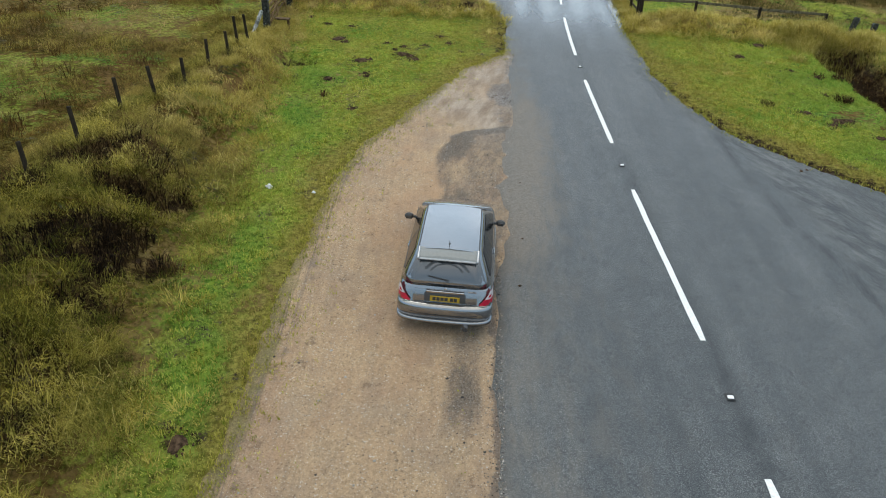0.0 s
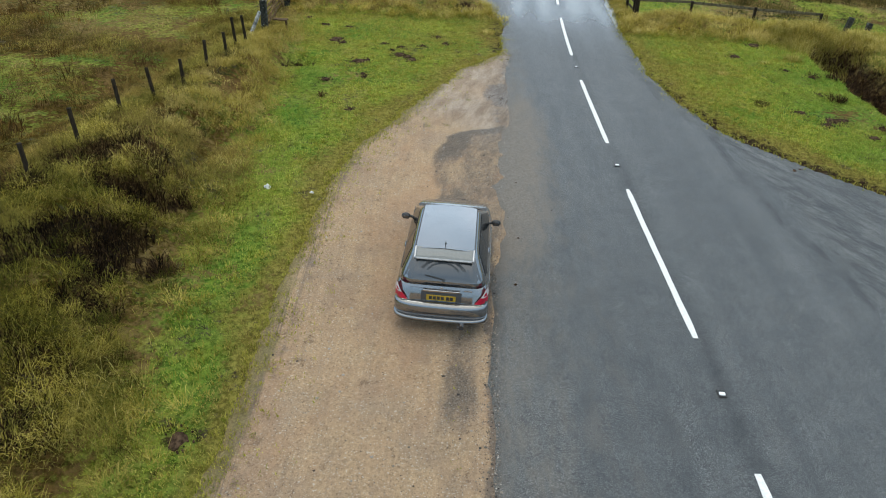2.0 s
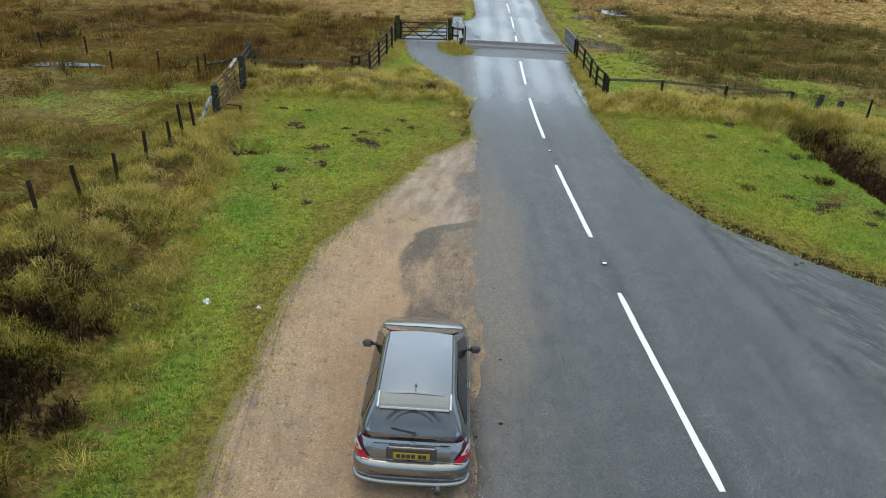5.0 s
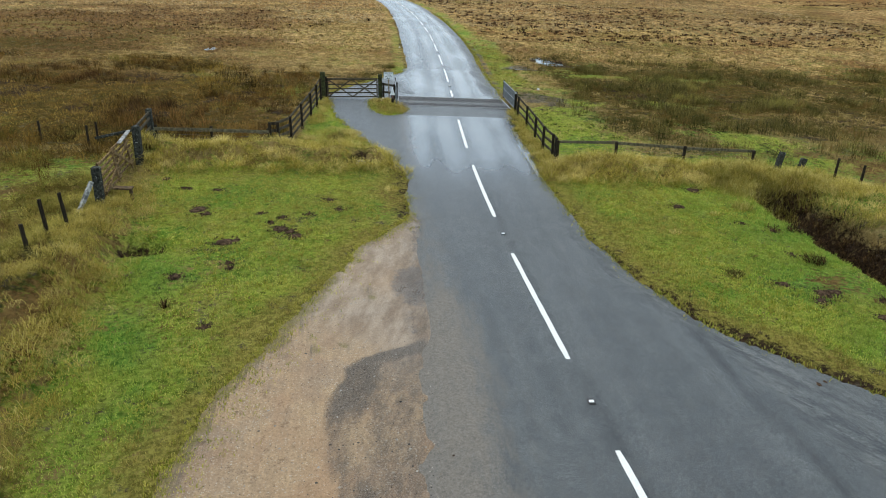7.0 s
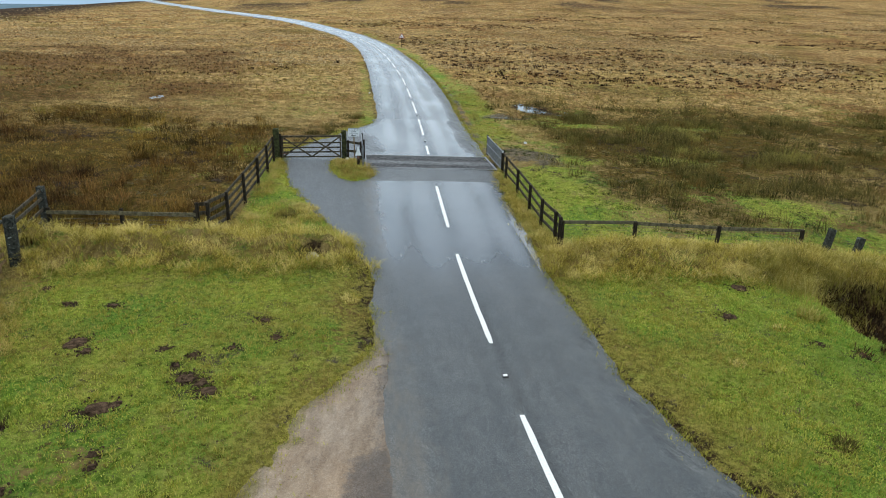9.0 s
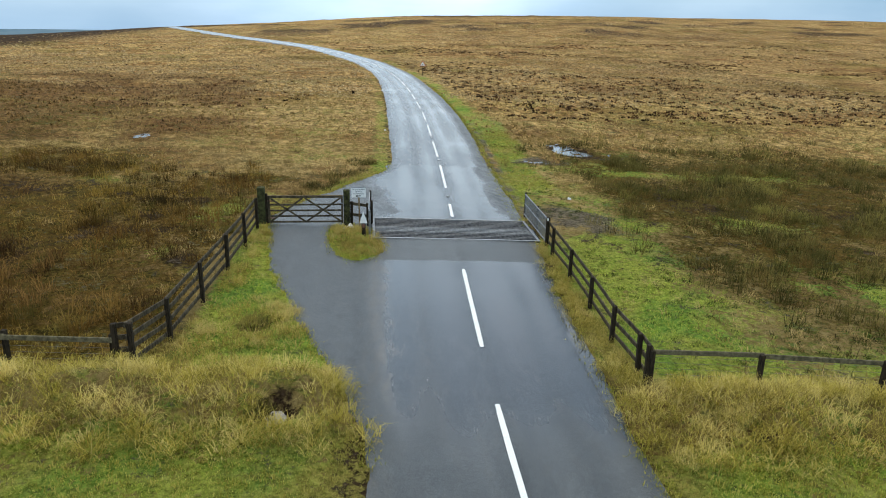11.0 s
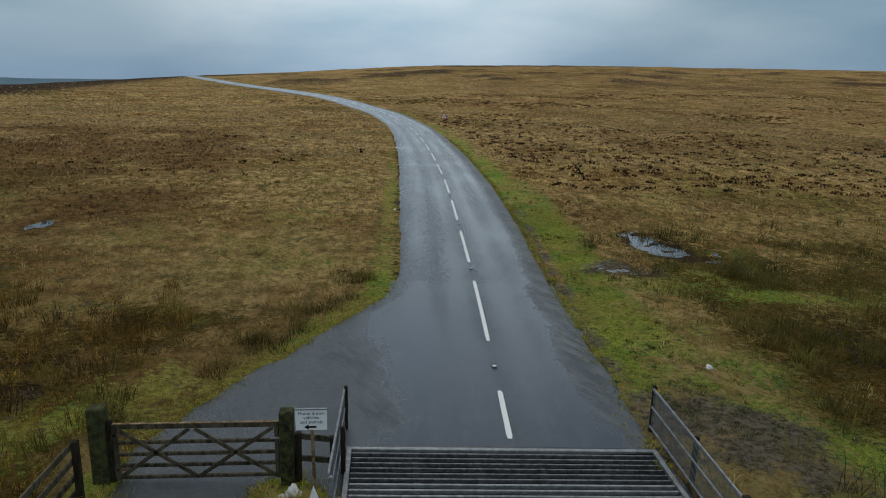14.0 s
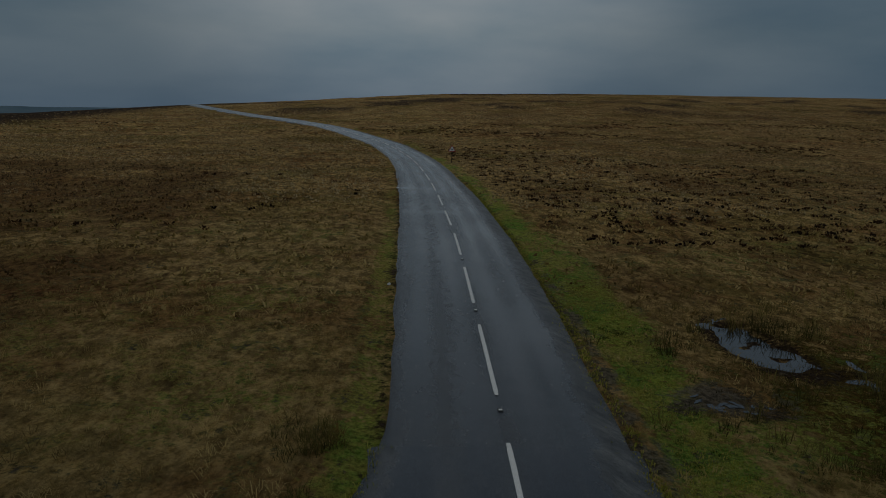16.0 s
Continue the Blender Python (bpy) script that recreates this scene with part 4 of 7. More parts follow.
def bare_shade_mask(x, y):
    d = np.exp(-(near_line(x, y, DITCH) / 1.25) ** 4)
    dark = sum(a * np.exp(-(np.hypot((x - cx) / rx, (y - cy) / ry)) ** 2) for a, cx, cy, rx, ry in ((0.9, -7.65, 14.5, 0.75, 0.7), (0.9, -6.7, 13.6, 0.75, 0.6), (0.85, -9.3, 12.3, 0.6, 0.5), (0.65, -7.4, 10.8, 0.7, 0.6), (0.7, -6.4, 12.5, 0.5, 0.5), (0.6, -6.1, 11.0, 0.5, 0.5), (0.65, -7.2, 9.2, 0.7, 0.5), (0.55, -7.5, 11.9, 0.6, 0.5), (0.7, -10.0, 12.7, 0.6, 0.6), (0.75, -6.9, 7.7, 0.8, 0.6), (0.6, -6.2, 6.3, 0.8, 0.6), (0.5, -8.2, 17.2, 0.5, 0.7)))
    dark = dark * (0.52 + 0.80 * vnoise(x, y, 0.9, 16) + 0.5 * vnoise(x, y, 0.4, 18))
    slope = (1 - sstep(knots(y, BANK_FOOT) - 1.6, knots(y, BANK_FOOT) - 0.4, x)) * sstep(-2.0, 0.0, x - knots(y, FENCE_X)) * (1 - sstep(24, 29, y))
    # shade between the hummocks: hollows of the bank painted with the dark soil
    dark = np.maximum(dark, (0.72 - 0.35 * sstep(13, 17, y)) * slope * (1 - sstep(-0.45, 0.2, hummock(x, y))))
    hole = 1.5 * np.exp(-(np.hypot((x + 0.55) / 0.40, (y - 33.72) / 0.34)) ** 4) + 1.5 * np.exp(-(np.hypot((x + 6.65) / 0.62, (y - 25.35) / 0.50)) ** 4)
    edge = np.where(x > 2, 0.58 + 0.25 * (x > 6) * (1 - sstep(20, 26, y)), 0.62 * sstep(22, 25, y) * (1 - sstep(32, 36, y))) * np.exp(-((in_road(x, y) + 0.05) / (0.30 + 0.30 * (x < 2) + 0.45 * (x > 6) * (1 - sstep(20, 26, y)))) ** 2) * (y < 130)
    hills = np.max([0.75 * np.exp(-(np.hypot(x - mx, y - my) / (1.5 * r)) ** 2) for mx, my, r in MOLES], axis=0)
    seep = (0.75 + 0.5 * vnoise(x, y, 0.6, 66)) * np.exp(-(np.hypot((x - 12.3) / 1.9, (y - 64.9) / 1.2)) ** 4) + 0.7 * np.exp(-(np.hypot((x - 17.6) / 1.6, (y - 67.2) / 0.8)) ** 2)
    mud = seep + (0.50 + 0.42 * vnoise(x, y, 0.9, 34)) * np.exp(-(np.hypot((x - 10.9 - 0.4 * (51 - y)) / 2.6, (y - 50.6) / 2.1)) ** 2) + 0.35 * sstep(0.45, 0.7, vnoise(x, y, 0.55, 36)) * (x > 8) * (x < 15) * (y > 36) * (y < 56)
    shore = 0.9 * np.exp(-(np.hypot((x - 15.75 + 0.05 * (y - 70.0)) / 1.55, (y - 70.0) / 3.8)) ** 6)
    mud = np.maximum(mud, shore)
    # dark peat blotches; on the west bog they also carry shadow and vignette
    peat_shade = 0.56 * sstep(-0.05, 0.45, vnoise(x, y, 3.2, 68) + 0.5 * vnoise(x, y, 1.1, 69)) * sstep(3.6, 5, -x) * sstep(36, 39, y) * (1 - sstep(52, 60, y)) + 0.45 * sstep(0.1, 0.5, vnoise(x, y, 2.2, 70)) * sstep(14, 18, x) * sstep(36, 39, y) * (1 - sstep(55, 66, y))
    heath = 0.9 * sstep(0.1, 0.5, vnoise(x, y, 26, 17) + 0.5 * vnoise(x, y * 2.5, 11, 18)) * sstep(230, 360, y) * 0.85
    heath_l = 1.15 * sstep(60, 110, -x - 0.05 * y) * sstep(170, 240, y)
    return np.clip(np.max([d, dark, hole, edge, peat_shade, mud, hills, heath, heath_l], axis=0), 0, 1)


def stony_mask(x, y):
    """Gravelly mud by the grid wing, by the pool and along the margin of the far road."""
    a = 0.95 * np.exp(-(np.hypot((x - 10.5 - 0.42 * (50.6 - y)) / 1.9, (y - 50.5) / 2.7)) ** 4)
    b = 0.9 * np.exp(-(np.hypot((x - 12.0) / 2.2, (y - 65.2) / 1.1)) ** 4)
    c = 0.75 * np.exp(-((x - road_right(y) - 0.35) / 0.45) ** 2) * sstep(48, 50, y) * (1 - sstep(70, 90, y))
    return np.clip(np.max([a, b, c], axis=0) * (0.85 + 0.5 * vnoise(x, y, 1.1, 146)), 0, 1)


def wear_mask(x, y):
    """Trodden, yellowed turf along the edges of the lay-by and the road."""
    d = -np.maximum(in_layby(x, y) + 0.0, np.where(x > 4, in_road(x, y) + 0.85 * (1 - sstep(18, 25, y)), -9))
    w = (1 - sstep(0.0, 1.5, d + 0.35 * vnoise(x, y, 1.2, 46))) * (y < 36)
    fresh = np.exp(-((x - knots(y, BANK_FOOT) - 1.0 + 0.4 * vnoise(x, y, 2.0, 55)) / 0.8) ** 2) * (1 - sstep(24, 29, y)) + sstep(9.5, 12.5, x) * (1 - sstep(29, 32, y))
    w = np.maximum(w, 0.95 * sstep(7.0, 7.3, x) * (1 - sstep(7.75, 8.2, x)) * sstep(33, 35, y) * (1 - sstep(46, 48, y)))
    w = w - np.clip(fresh * (0.75 + 0.7 * vnoise(x, y, 1.8, 60)), 0, 1) * (1 - w)
    w = w + (0.30 + 0.35 * vnoise(x, y, 1.6, 153)) * sstep(23, 28, y) * (1 - sstep(33, 36, y)) * (1 - np.maximum(w, 0))
    return np.clip(w + 0.25 * sstep(0.3, 0.8, vnoise(x, y, 3.0, 47)) * (y < 36) + (0.30 + 0.35 * (x < 4) + 0.35 * vnoise(x, y, 2.0, 65)) * sstep(47, 52, y), -1, 1)


def build_ground():
    gx = steps(-1600, 1600, -22, 24, 0.27, 1.07, 70)
    gy = steps(-120, 1500, 3, 74, 0.29, 1.05, 70)
    X, Y = np.meshgrid(gx, gy)
    x, y = X.ravel(), Y.ravel()
    z = land(x, y)
    z = np.where((x > 1.35) & (x < 8.05) & (y > PIT[0] - 0.1) & (y < PIT[1] + 0.1), z - 0.7, z)
    w, h = len(gx), len(gy)
    i = (np.arange(h - 1)[:, None] * w + np.arange(w - 1)).ravel()
    f = np.c_[i, i + 1, i + w + 1, i + w]
    moor = sstep(40, 75, y) + sstep(25, 45, np.abs(x)) * sstep(30, 50, y)
    ob = link_mesh("ground", np.c_[x, y, z].tolist(), f.tolist(), GROUND, attrs={"lush": lush_mask(x, y), "rush": rush_mask(x, y), "bare": bare_shade_mask(x, y), "moor": np.clip(moor, 0, 1) + 0.33 * sstep(85, 130, y), "wear": wear_mask(x, y), "ruddy": ruddy_mask(x, y), "stony": stony_mask(x, y)})
    tagged(ob, "rough moorland turf, green by the road and tan beyond", "ground", kind="structure")


build_ground()


def sheet(name, gx, gy, inside, lift, material, attrs, label, category):
    """A surface laid on the land that dips under the turf outside its own edge."""
    X, Y = np.meshgrid(gx, gy)
    x, y = X.ravel(), Y.ravel()
    d = inside(x, y)
    z = plane(x, y) + lift(x, y) - 0.16 * (1 - sstep(-0.45, 0.0, d))
    w, h = len(gx), len(gy)
    i = (np.arange(h - 1)[:, None] * w + np.arange(w - 1)).ravel()
    f = np.c_[i, i + 1, i + w + 1, i + w]
    keep = (d[f] > -0.6).any(1)
    f = f[keep]
    used, inv = np.unique(f, return_inverse=True)
    ob = link_mesh(name, np.c_[x, y, z][used].tolist(), inv.reshape(-1, 4).tolist(), material, attrs={k: fn(x, y)[used] for k, fn in attrs.items()})
    return tagged(ob, label, category, kind="structure")


def road_lift(x, y):
    pit = (x > 1.4) & (x < 8.0) & (y > PIT[0]) & (y < PIT[1])
    crown = 0.03 * (1 - np.clip(np.abs(x - knots(y, CENTRE)) / 3, 0, 1) ** 2)
    return 0.012 + crown + 0.006 * vnoise(x, y, 2.5, 20) * (1 - sstep(58, 61, y)) - 0.6 * pit


def road_mud(x, y):
    near = (1 - sstep(0.1, 1.7 - 0.5 * sstep(18, 24, y), x - road_left(y))) * (1 - sstep(27, 34, y))
    seam = 0.7 * np.exp(-((x - 1.55) / 0.45) ** 2) * sstep(33, 36, y) * (1 - sstep(45, 47, y))
    return np.clip((0.42 + 0.70 * sstep(11, 14, y) - 0.70 * sstep(19, 25, y)) * near + 0.5 * seam + 0.18 * np.exp(-((x - 2.2) / 0.8) ** 2) * (1 - sstep(14, 26, y)), 0, 1)


def road_worn(x, y):
    lay = sstep(0.0, 1.2, x - knots(y, [(-60, 8.1), (10.9, 7.9), (15.3, 7.7), (19.4, 7.1), (22, 6.7), (26, 7), (40, 9)])) * (1 - sstep(23, 27, y))
    wet = sstep(26, 31, y) * (1 - sstep(46, 49, y))
    rim = (0.75 - 0.35 * wet) * np.exp(-((road_right(y) - x - 0.25 + 0.15 * wet) / (0.35 - 0.19 * wet)) ** 2) * sstep(18, 21, y)
    rim2 = 0.5 * np.exp(-((x - road_left(y) - 0.2) / 0.3) ** 2) * sstep(49, 55, y)
    track = 0.3 * (1 - sstep(-0.3, 0.8, x - 1.2)) * sstep(34, 37, y)
    far = 1.0 * np.exp(-((road_right(y) - x - 0.5) / 0.6) ** 2) * sstep(49, 53, y) * (0.85 + 0.35 * vnoise(x, y, 1.8, 126))
    scuff = 0.75 * np.exp(-(np.hypot((x - 1.3) / 1.0, (y - 54.2) / 2.0)) ** 2) + 0.6 * np.exp(-(np.hypot((x - 2.1) / 0.7, (y - 51.2) / 1.3)) ** 2)
    return np.clip(np.max([1.0 * lay, rim, rim2, track, far, scuff], axis=0), 0, 1)


def road_wet(x, y):
    """Damp all over, running wet beyond the lay-by."""
    band = 0.42 * sstep(44.0, 44.3, y) * (1 - sstep(46.7, 46.9, y)) * (x > 1.5)
    step = 0.10 * sstep(28.4 + 0.2 * vnoise(x, y, 1.5, 129), 28.9, y)
    return np.clip(0.40 + step + 0.42 * sstep(25, 38, y) + 0.08 * sstep(30, 38, y) * (1 - sstep(60, 75, y)) - 0.3 * (1 - sstep(-0.5, 1.0, x - 1.3)) - band, 0, 1)


gy_near = np.unique(np.r_[np.arange(-40, 2, 1.0), np.arange(2, 62.01, 0.2), PIT[0], PIT[0] + 0.01, PIT[1], PIT[1] - 0.01].round(3))
gx_near = np.unique(np.r_[np.arange(-3.6, 15, 0.2), 1.4, 1.41, 8.0, 7.99].round(3))
def wheel_lanes(off):
    """The four wheel tracks, by the distance from the centre line."""
    return np.clip(sum(np.exp(-((off - c) / 0.42) ** 2) for c in (-2.15, -0.75, 0.85, 2.1)), 0, 1)


def road_lane(x, y):
    return wheel_lanes(x - knots(y, CENTRE)) * (0.75 + 0.4 * vnoise(x, y / 4, 1.6, 120))


def road_seam(x, y):
    old = knots(y, [(8, 9.2), (11.6, 8.3), (13.5, 8.05), (14.8, 7.65), (17.2, 7.4), (19.0, 7.38), (20.6, 7.3), (24, 7.0)]) + 0.10 * vnoise(x, y, 1.3, 128)
    joint = 1.3 * np.exp(-((x - old) / 0.10) ** 2) * (1 - sstep(20, 22, y))
    return joint + np.exp(-((x - knots(y, CENTRE) - 0.08) / (0.10 + 0.03 * vnoise(x, y, 1.5, 121))) ** 2)


ROAD_ATTRS = {"lane": road_lane, "seam": road_seam, "mud": road_mud, "worn": road_worn, "wet": road_wet}
sheet("road", gx_near, gy_near, in_road, road_lift, ASPHALT, ROAD_ATTRS, "damp dark grey asphalt road with worn gravelly edges", "road")


def build_far_road():
    """The road beyond the side track, round the bend and up to the crest."""
    ys = np.r_[np.arange(62.0, 240, 1.0), np.arange(240, 640, 4.0)]
    us = np.linspace(0, 1, 19)
    c = knots(ys, CENTRE)
    sm = np.array([np.mean(knots(v + np.linspace(-7, 7, 15), CENTRE)) for v in ys])
    c = np.where(ys > 112, sm, c)
    dx = np.gradient(c, ys)
    left = np.where(ys < 117, road_left(ys), c - 3.15 * np.sqrt(1 + dx * dx))
    right = np.where(ys < 117, road_right(ys), c + 3.4 * np.sqrt(1 + dx * dx))
    for e in (left, right):
        k = (ys > 105) & (ys < 130)
        e[k] = np.interp(ys[k], [105, 130], [np.interp(105, ys, e), np.interp(130, ys, e)])
    x = left[:, None] + (right - left)[:, None] * (us * 1.06 - 0.03)
    y = np.repeat(ys[:, None], len(us), 1)
    edge = np.minimum(us, 1 - us)
    z = plane(x, y) + 0.012 + 0.03 * np.clip(1 - (np.abs(x - c[:, None]) / 3) ** 2, 0, 1) + 0.05 * sstep(64, 90, y) - 0.25 * (edge < 0.01)
    wob = 0.07 * vnoise(x, y, 1.6, 21) * (edge < 0.06)
    x = x + wob
    h, w = x.shape
    i = (np.arange(h - 1)[:, None] * w + np.arange(w - 1)).ravel()
    f = np.c_[i, i + 1, i + w + 1, i + w]
    u = np.repeat(us[None], h, 0)
    worn = 1.0 * np.exp(-((u - 0.92) / 0.085) ** 2) * (0.85 + 0.35 * vnoise(x, y, 1.8, 126)) + 0.4 * np.exp(-((u - 0.04) / 0.04) ** 2) + 0.25 * np.exp(-((u - 0.3) / 0.1) ** 2)
    lane = wheel_lanes(x - c[:, None]) * (0.75 + 0.4 * vnoise(x, y / 5, 1.6, 120))
    for at, lo, hi in ((97.6, 0.05, 0.55), (112.0, 0.05, 0.5), (70.5, 0.6, 0.95)):
        lane = lane + np.exp(-((y - at) / 0.5) ** 2) * (u > lo) * (u < hi)
    ob = link_mesh("far_road", np.c_[x.ravel(), y.ravel(), z.ravel()].tolist(), f.tolist(), ASPHALT, attrs={"mud": 0 * u.ravel(), "worn": worn.ravel(), "wet": np.full(u.size, 0.9), "lane": np.clip(lane, 0, 1).ravel(), "seam": 0.5 * np.exp(-((x - c[:, None] - 0.08) / 0.12) ** 2).ravel()})
    tagged(ob, "wet asphalt road bending away over the moor", "road", kind="structure")


build_far_road()


def dirt_lift(x, y):
    rut = -0.03 * np.exp(-((x + 0.55 + 0.02 * (y - 12)) / 0.22) ** 2) - 0.025 * np.exp(-((x + 2.0) / 0.22) ** 2)
    pud = -0.05 * np.exp(-(np.hypot((x - 0.55) / 0.5, (y - 20.6) / 2.0)) ** 2)
    join = -0.05 * sstep(-0.35, 0.2, x - road_left(y))
    return 0.02 + rut + pud + join + 0.018 * vnoise(x, y, 0.7, 22) + 0.012 * vnoise(x, y, 0.28, 23)


def dirt_damp(x, y):
    a = 0.85 * np.exp(-(np.hypot((x - 0.85 + 0.25 * vnoise(x, y, 1.1, 118)) / 0.6, (y - 22.7) / 1.3)) ** 4) + 0.6 * np.exp(-(np.hypot((x - 1.25 - 0.12 * (y - 26)) / 0.25, (y - 26.5) / 2.6)) ** 4)
    b = 1.1 * np.exp(-((x - road_left(y) + 0.07 + 0.10 * vnoise(x, y, 0.8, 111) + 0.04 * vnoise(x, y, 0.25, 117)) / 0.09) ** 2) * (1 - sstep(12, 15, y))
    c = 0.55 * np.exp(-(np.hypot((x - 0.75) / 0.2, (y - 20.6) / 0.9)) ** 2)
    e = 0.30 * np.exp(-((x - knots(y, LAYBY_L) - 0.3) / 0.35) ** 2) * (1 - sstep(12, 16, y))
    return np.clip(np.max([a, b, c, e], axis=0), 0, 1)


def dirt_edge(x, y):
    tufts = sum(np.exp(-(np.hypot(x - a, (y - b) / 1.3) / 0.16) ** 2) for a, b in ((-1.13, 22.95), (-0.29, 22.37), (-0.15, 21.9), (-0.77, 19.7), (-1.4, 19.45), (-2.1, 21.2), (0.1, 25.2), (-0.5, 24.2)))
    return np.clip(1 - sstep(-0.1, 0.6 + 0.25 * vnoise(x, y, 1.5, 48), x - knots(y, LAYBY_L)) + 0.8 * tufts, 0, 1)


def dirt_churn(x, y):
    return sstep(18.5, 21.5, y + 0.8 * (x + 1)) * (0.8 + 0.3 * vnoise(x, y, 1.6, 49))


def dirt_tar(x, y):
    """The curved edge of old tarmac under the earth, barest along its rim."""
    rim = knots(y, [(9, -0.15), (12, -0.45), (14, -0.75), (16, -0.95), (17.9, -0.92), (18.75, -0.74), (19.2, -0.25), (19.7, 0.5), (20.2, 0.95)])
    d = x - rim + 0.12 * vnoise(x, y, 0.8, 50)
    strip = sstep(-0.12, 0.12, d) * (1 - sstep(0.25, 1.3, d)) * sstep(8, 13, y) * (1 - sstep(19.6, 20.3, y))
    film = 0.62 * sstep(0.2, 0.9, d) * sstep(11, 15, y) * (1 - sstep(19.4, 20.2, y))
    join = 0.62 * sstep(-1.2, 0.0, x - road_left(y)) * sstep(11, 14, y) * (1 + 0.4 * vnoise(x, y, 1.6, 116))
    band = 0.95 * np.exp(-((x - knots(y, [(5, -0.3), (8, 0.0), (10, 0.05), (13, -0.05), (16, -0.2)]) + 0.12 * vnoise(x, y, 0.9, 112)) / (0.36 + 0.10 * vnoise(x, y, 1.7, 113))) ** 4) * sstep(6.6, 8.2, y) * (1 - sstep(15.2, 16.4, y)) * (0.8 + 0.35 * vnoise(x, y, 1.2, 114))
    thin = 0.42 * sstep(-1.7, -0.9, x) * (1 - sstep(0.0, 0.35, x)) * (1 - sstep(7.2, 8.6, y)) * (0.8 + 0.6 * vnoise(x, y, 1.4, 115))
    return np.clip(np.max([1.1 * strip * (0.8 + 0.5 * vnoise(x, y, 1.3, 64)), film, join, band, thin], axis=0), 0, 1)


sheet("lay_by", np.arange(-4.4, 2.2, 0.11), np.r_[np.arange(-40, 2, 1.0), np.arange(2, 31, 0.11)], in_layby, dirt_lift, DIRT, {"damp": dirt_damp, "edge": dirt_edge, "churn": dirt_churn, "tar": dirt_tar}, "bare sandy lay-by with ruts and damp patches", "lay-by")


# ---- road markings and studs ----
def road_z(x, y):
    if y > 61.9:
        return float(plane(x, y)) + 0.045 + 0.05 * float(sstep(64, 90, y))
    return float(plane(x, y) + road_lift(np.array([float(x)]), np.array([float(y)]))[0])


MARKS = [(0.9, 6.9), (10.0, 16.0), (19.0, 24.8), (27.9, 34.25), (37.1, 43.2), (50.1, 52.5)] + [(62.2 + 9.05 * i - 6.3, 62.2 + 9.05 * i) for i in range(20)]


def centre_x(y):
    return float(np.mean(knots(y + np.linspace(-3, 3, 7), CENTRE)))


def build_marks():
    rng = random.Random(5)
    for y0, y1 in MARKS:
        n = 16
        vs, fs = [], []
        for i in range(n + 1):
            y = y0 + (y1 - y0) * i / n
            slope = (centre_x(y + 0.5) - centre_x(y - 0.5))
            k = 1 / math.hypot(1, slope)
            lift = 0.006 if y < 61 else 0.012
            half = 0.062 if 0 < i < n else 0.045
            for s in (-1, 1):
                w = s * (half + rng.uniform(-0.006, 0.006))
                xx, yy = centre_x(y) + w * k, y - w * slope * k
                vs.append((xx, yy, road_z(xx, yy) + lift))
            for s in (-1, 1):
                w = s * (half + 0.008)
                xx, yy = centre_x(y) + w * k, y - w * slope * k
                vs.append((xx, yy, road_z(xx, yy) - 0.01))
            if i:
                a, b = 4 * (i - 1), 4 * i
                fs += [(a, a + 1, b + 1, b), (a + 1, a + 3, b + 3, b + 1), (a + 2, a, b, b + 2)]
        ob = link_mesh("centre_line_mark", vs, fs, LINE, smooth=False)
        tagged(ob, "worn white centre line dash on the asphalt", "road marking", "centre line dashes", "structure")


build_marks()


def road_stud():
    t = thing("road_stud", (0, 0, 0), "white reflective road stud in a dark iron base", "road stud", "road studs")
    del HOME[t]
    bm = bmesh.new()
    bmesh.ops.create_cube(bm, size=1)
    bmesh.ops.scale(bm, vec=(0.15, 0.19, 0.03), verts=bm.verts)
    bmesh.ops.translate(bm, vec=(0, 0, 0.006), verts=bm.verts)
    bmesh.ops.bevel(bm, geom=bm.edges[:], offset=0.012, segments=2, affect="EDGES")
    part("base", bm, INK, t)
    bm = bmesh.new()
    bmesh.ops.create_cube(bm, size=1)
    bmesh.ops.scale(bm, vec=(0.10, 0.075, 0.024), verts=bm.verts)
    bmesh.ops.translate(bm, vec=(0, -0.02, 0.028), verts=bm.verts)
    bmesh.ops.bevel(bm, geom=bm.edges[:], offset=0.008, segments=2, affect="EDGES")
    part("lens", bm, WHITE, t, "white reflector")
    return t


stud = road_stud()
for i, y in enumerate((8.55, 17.45, 26.35, 54.0, 64.0, 73.0, 82.0)):
    m = Matrix.Translation((centre_x(y), y, road_z(centre_x(y), y)))
    if i:
        copy_thing(stud, m)
    else:
        stud.matrix_basis = m

# ---- cattle grid ----


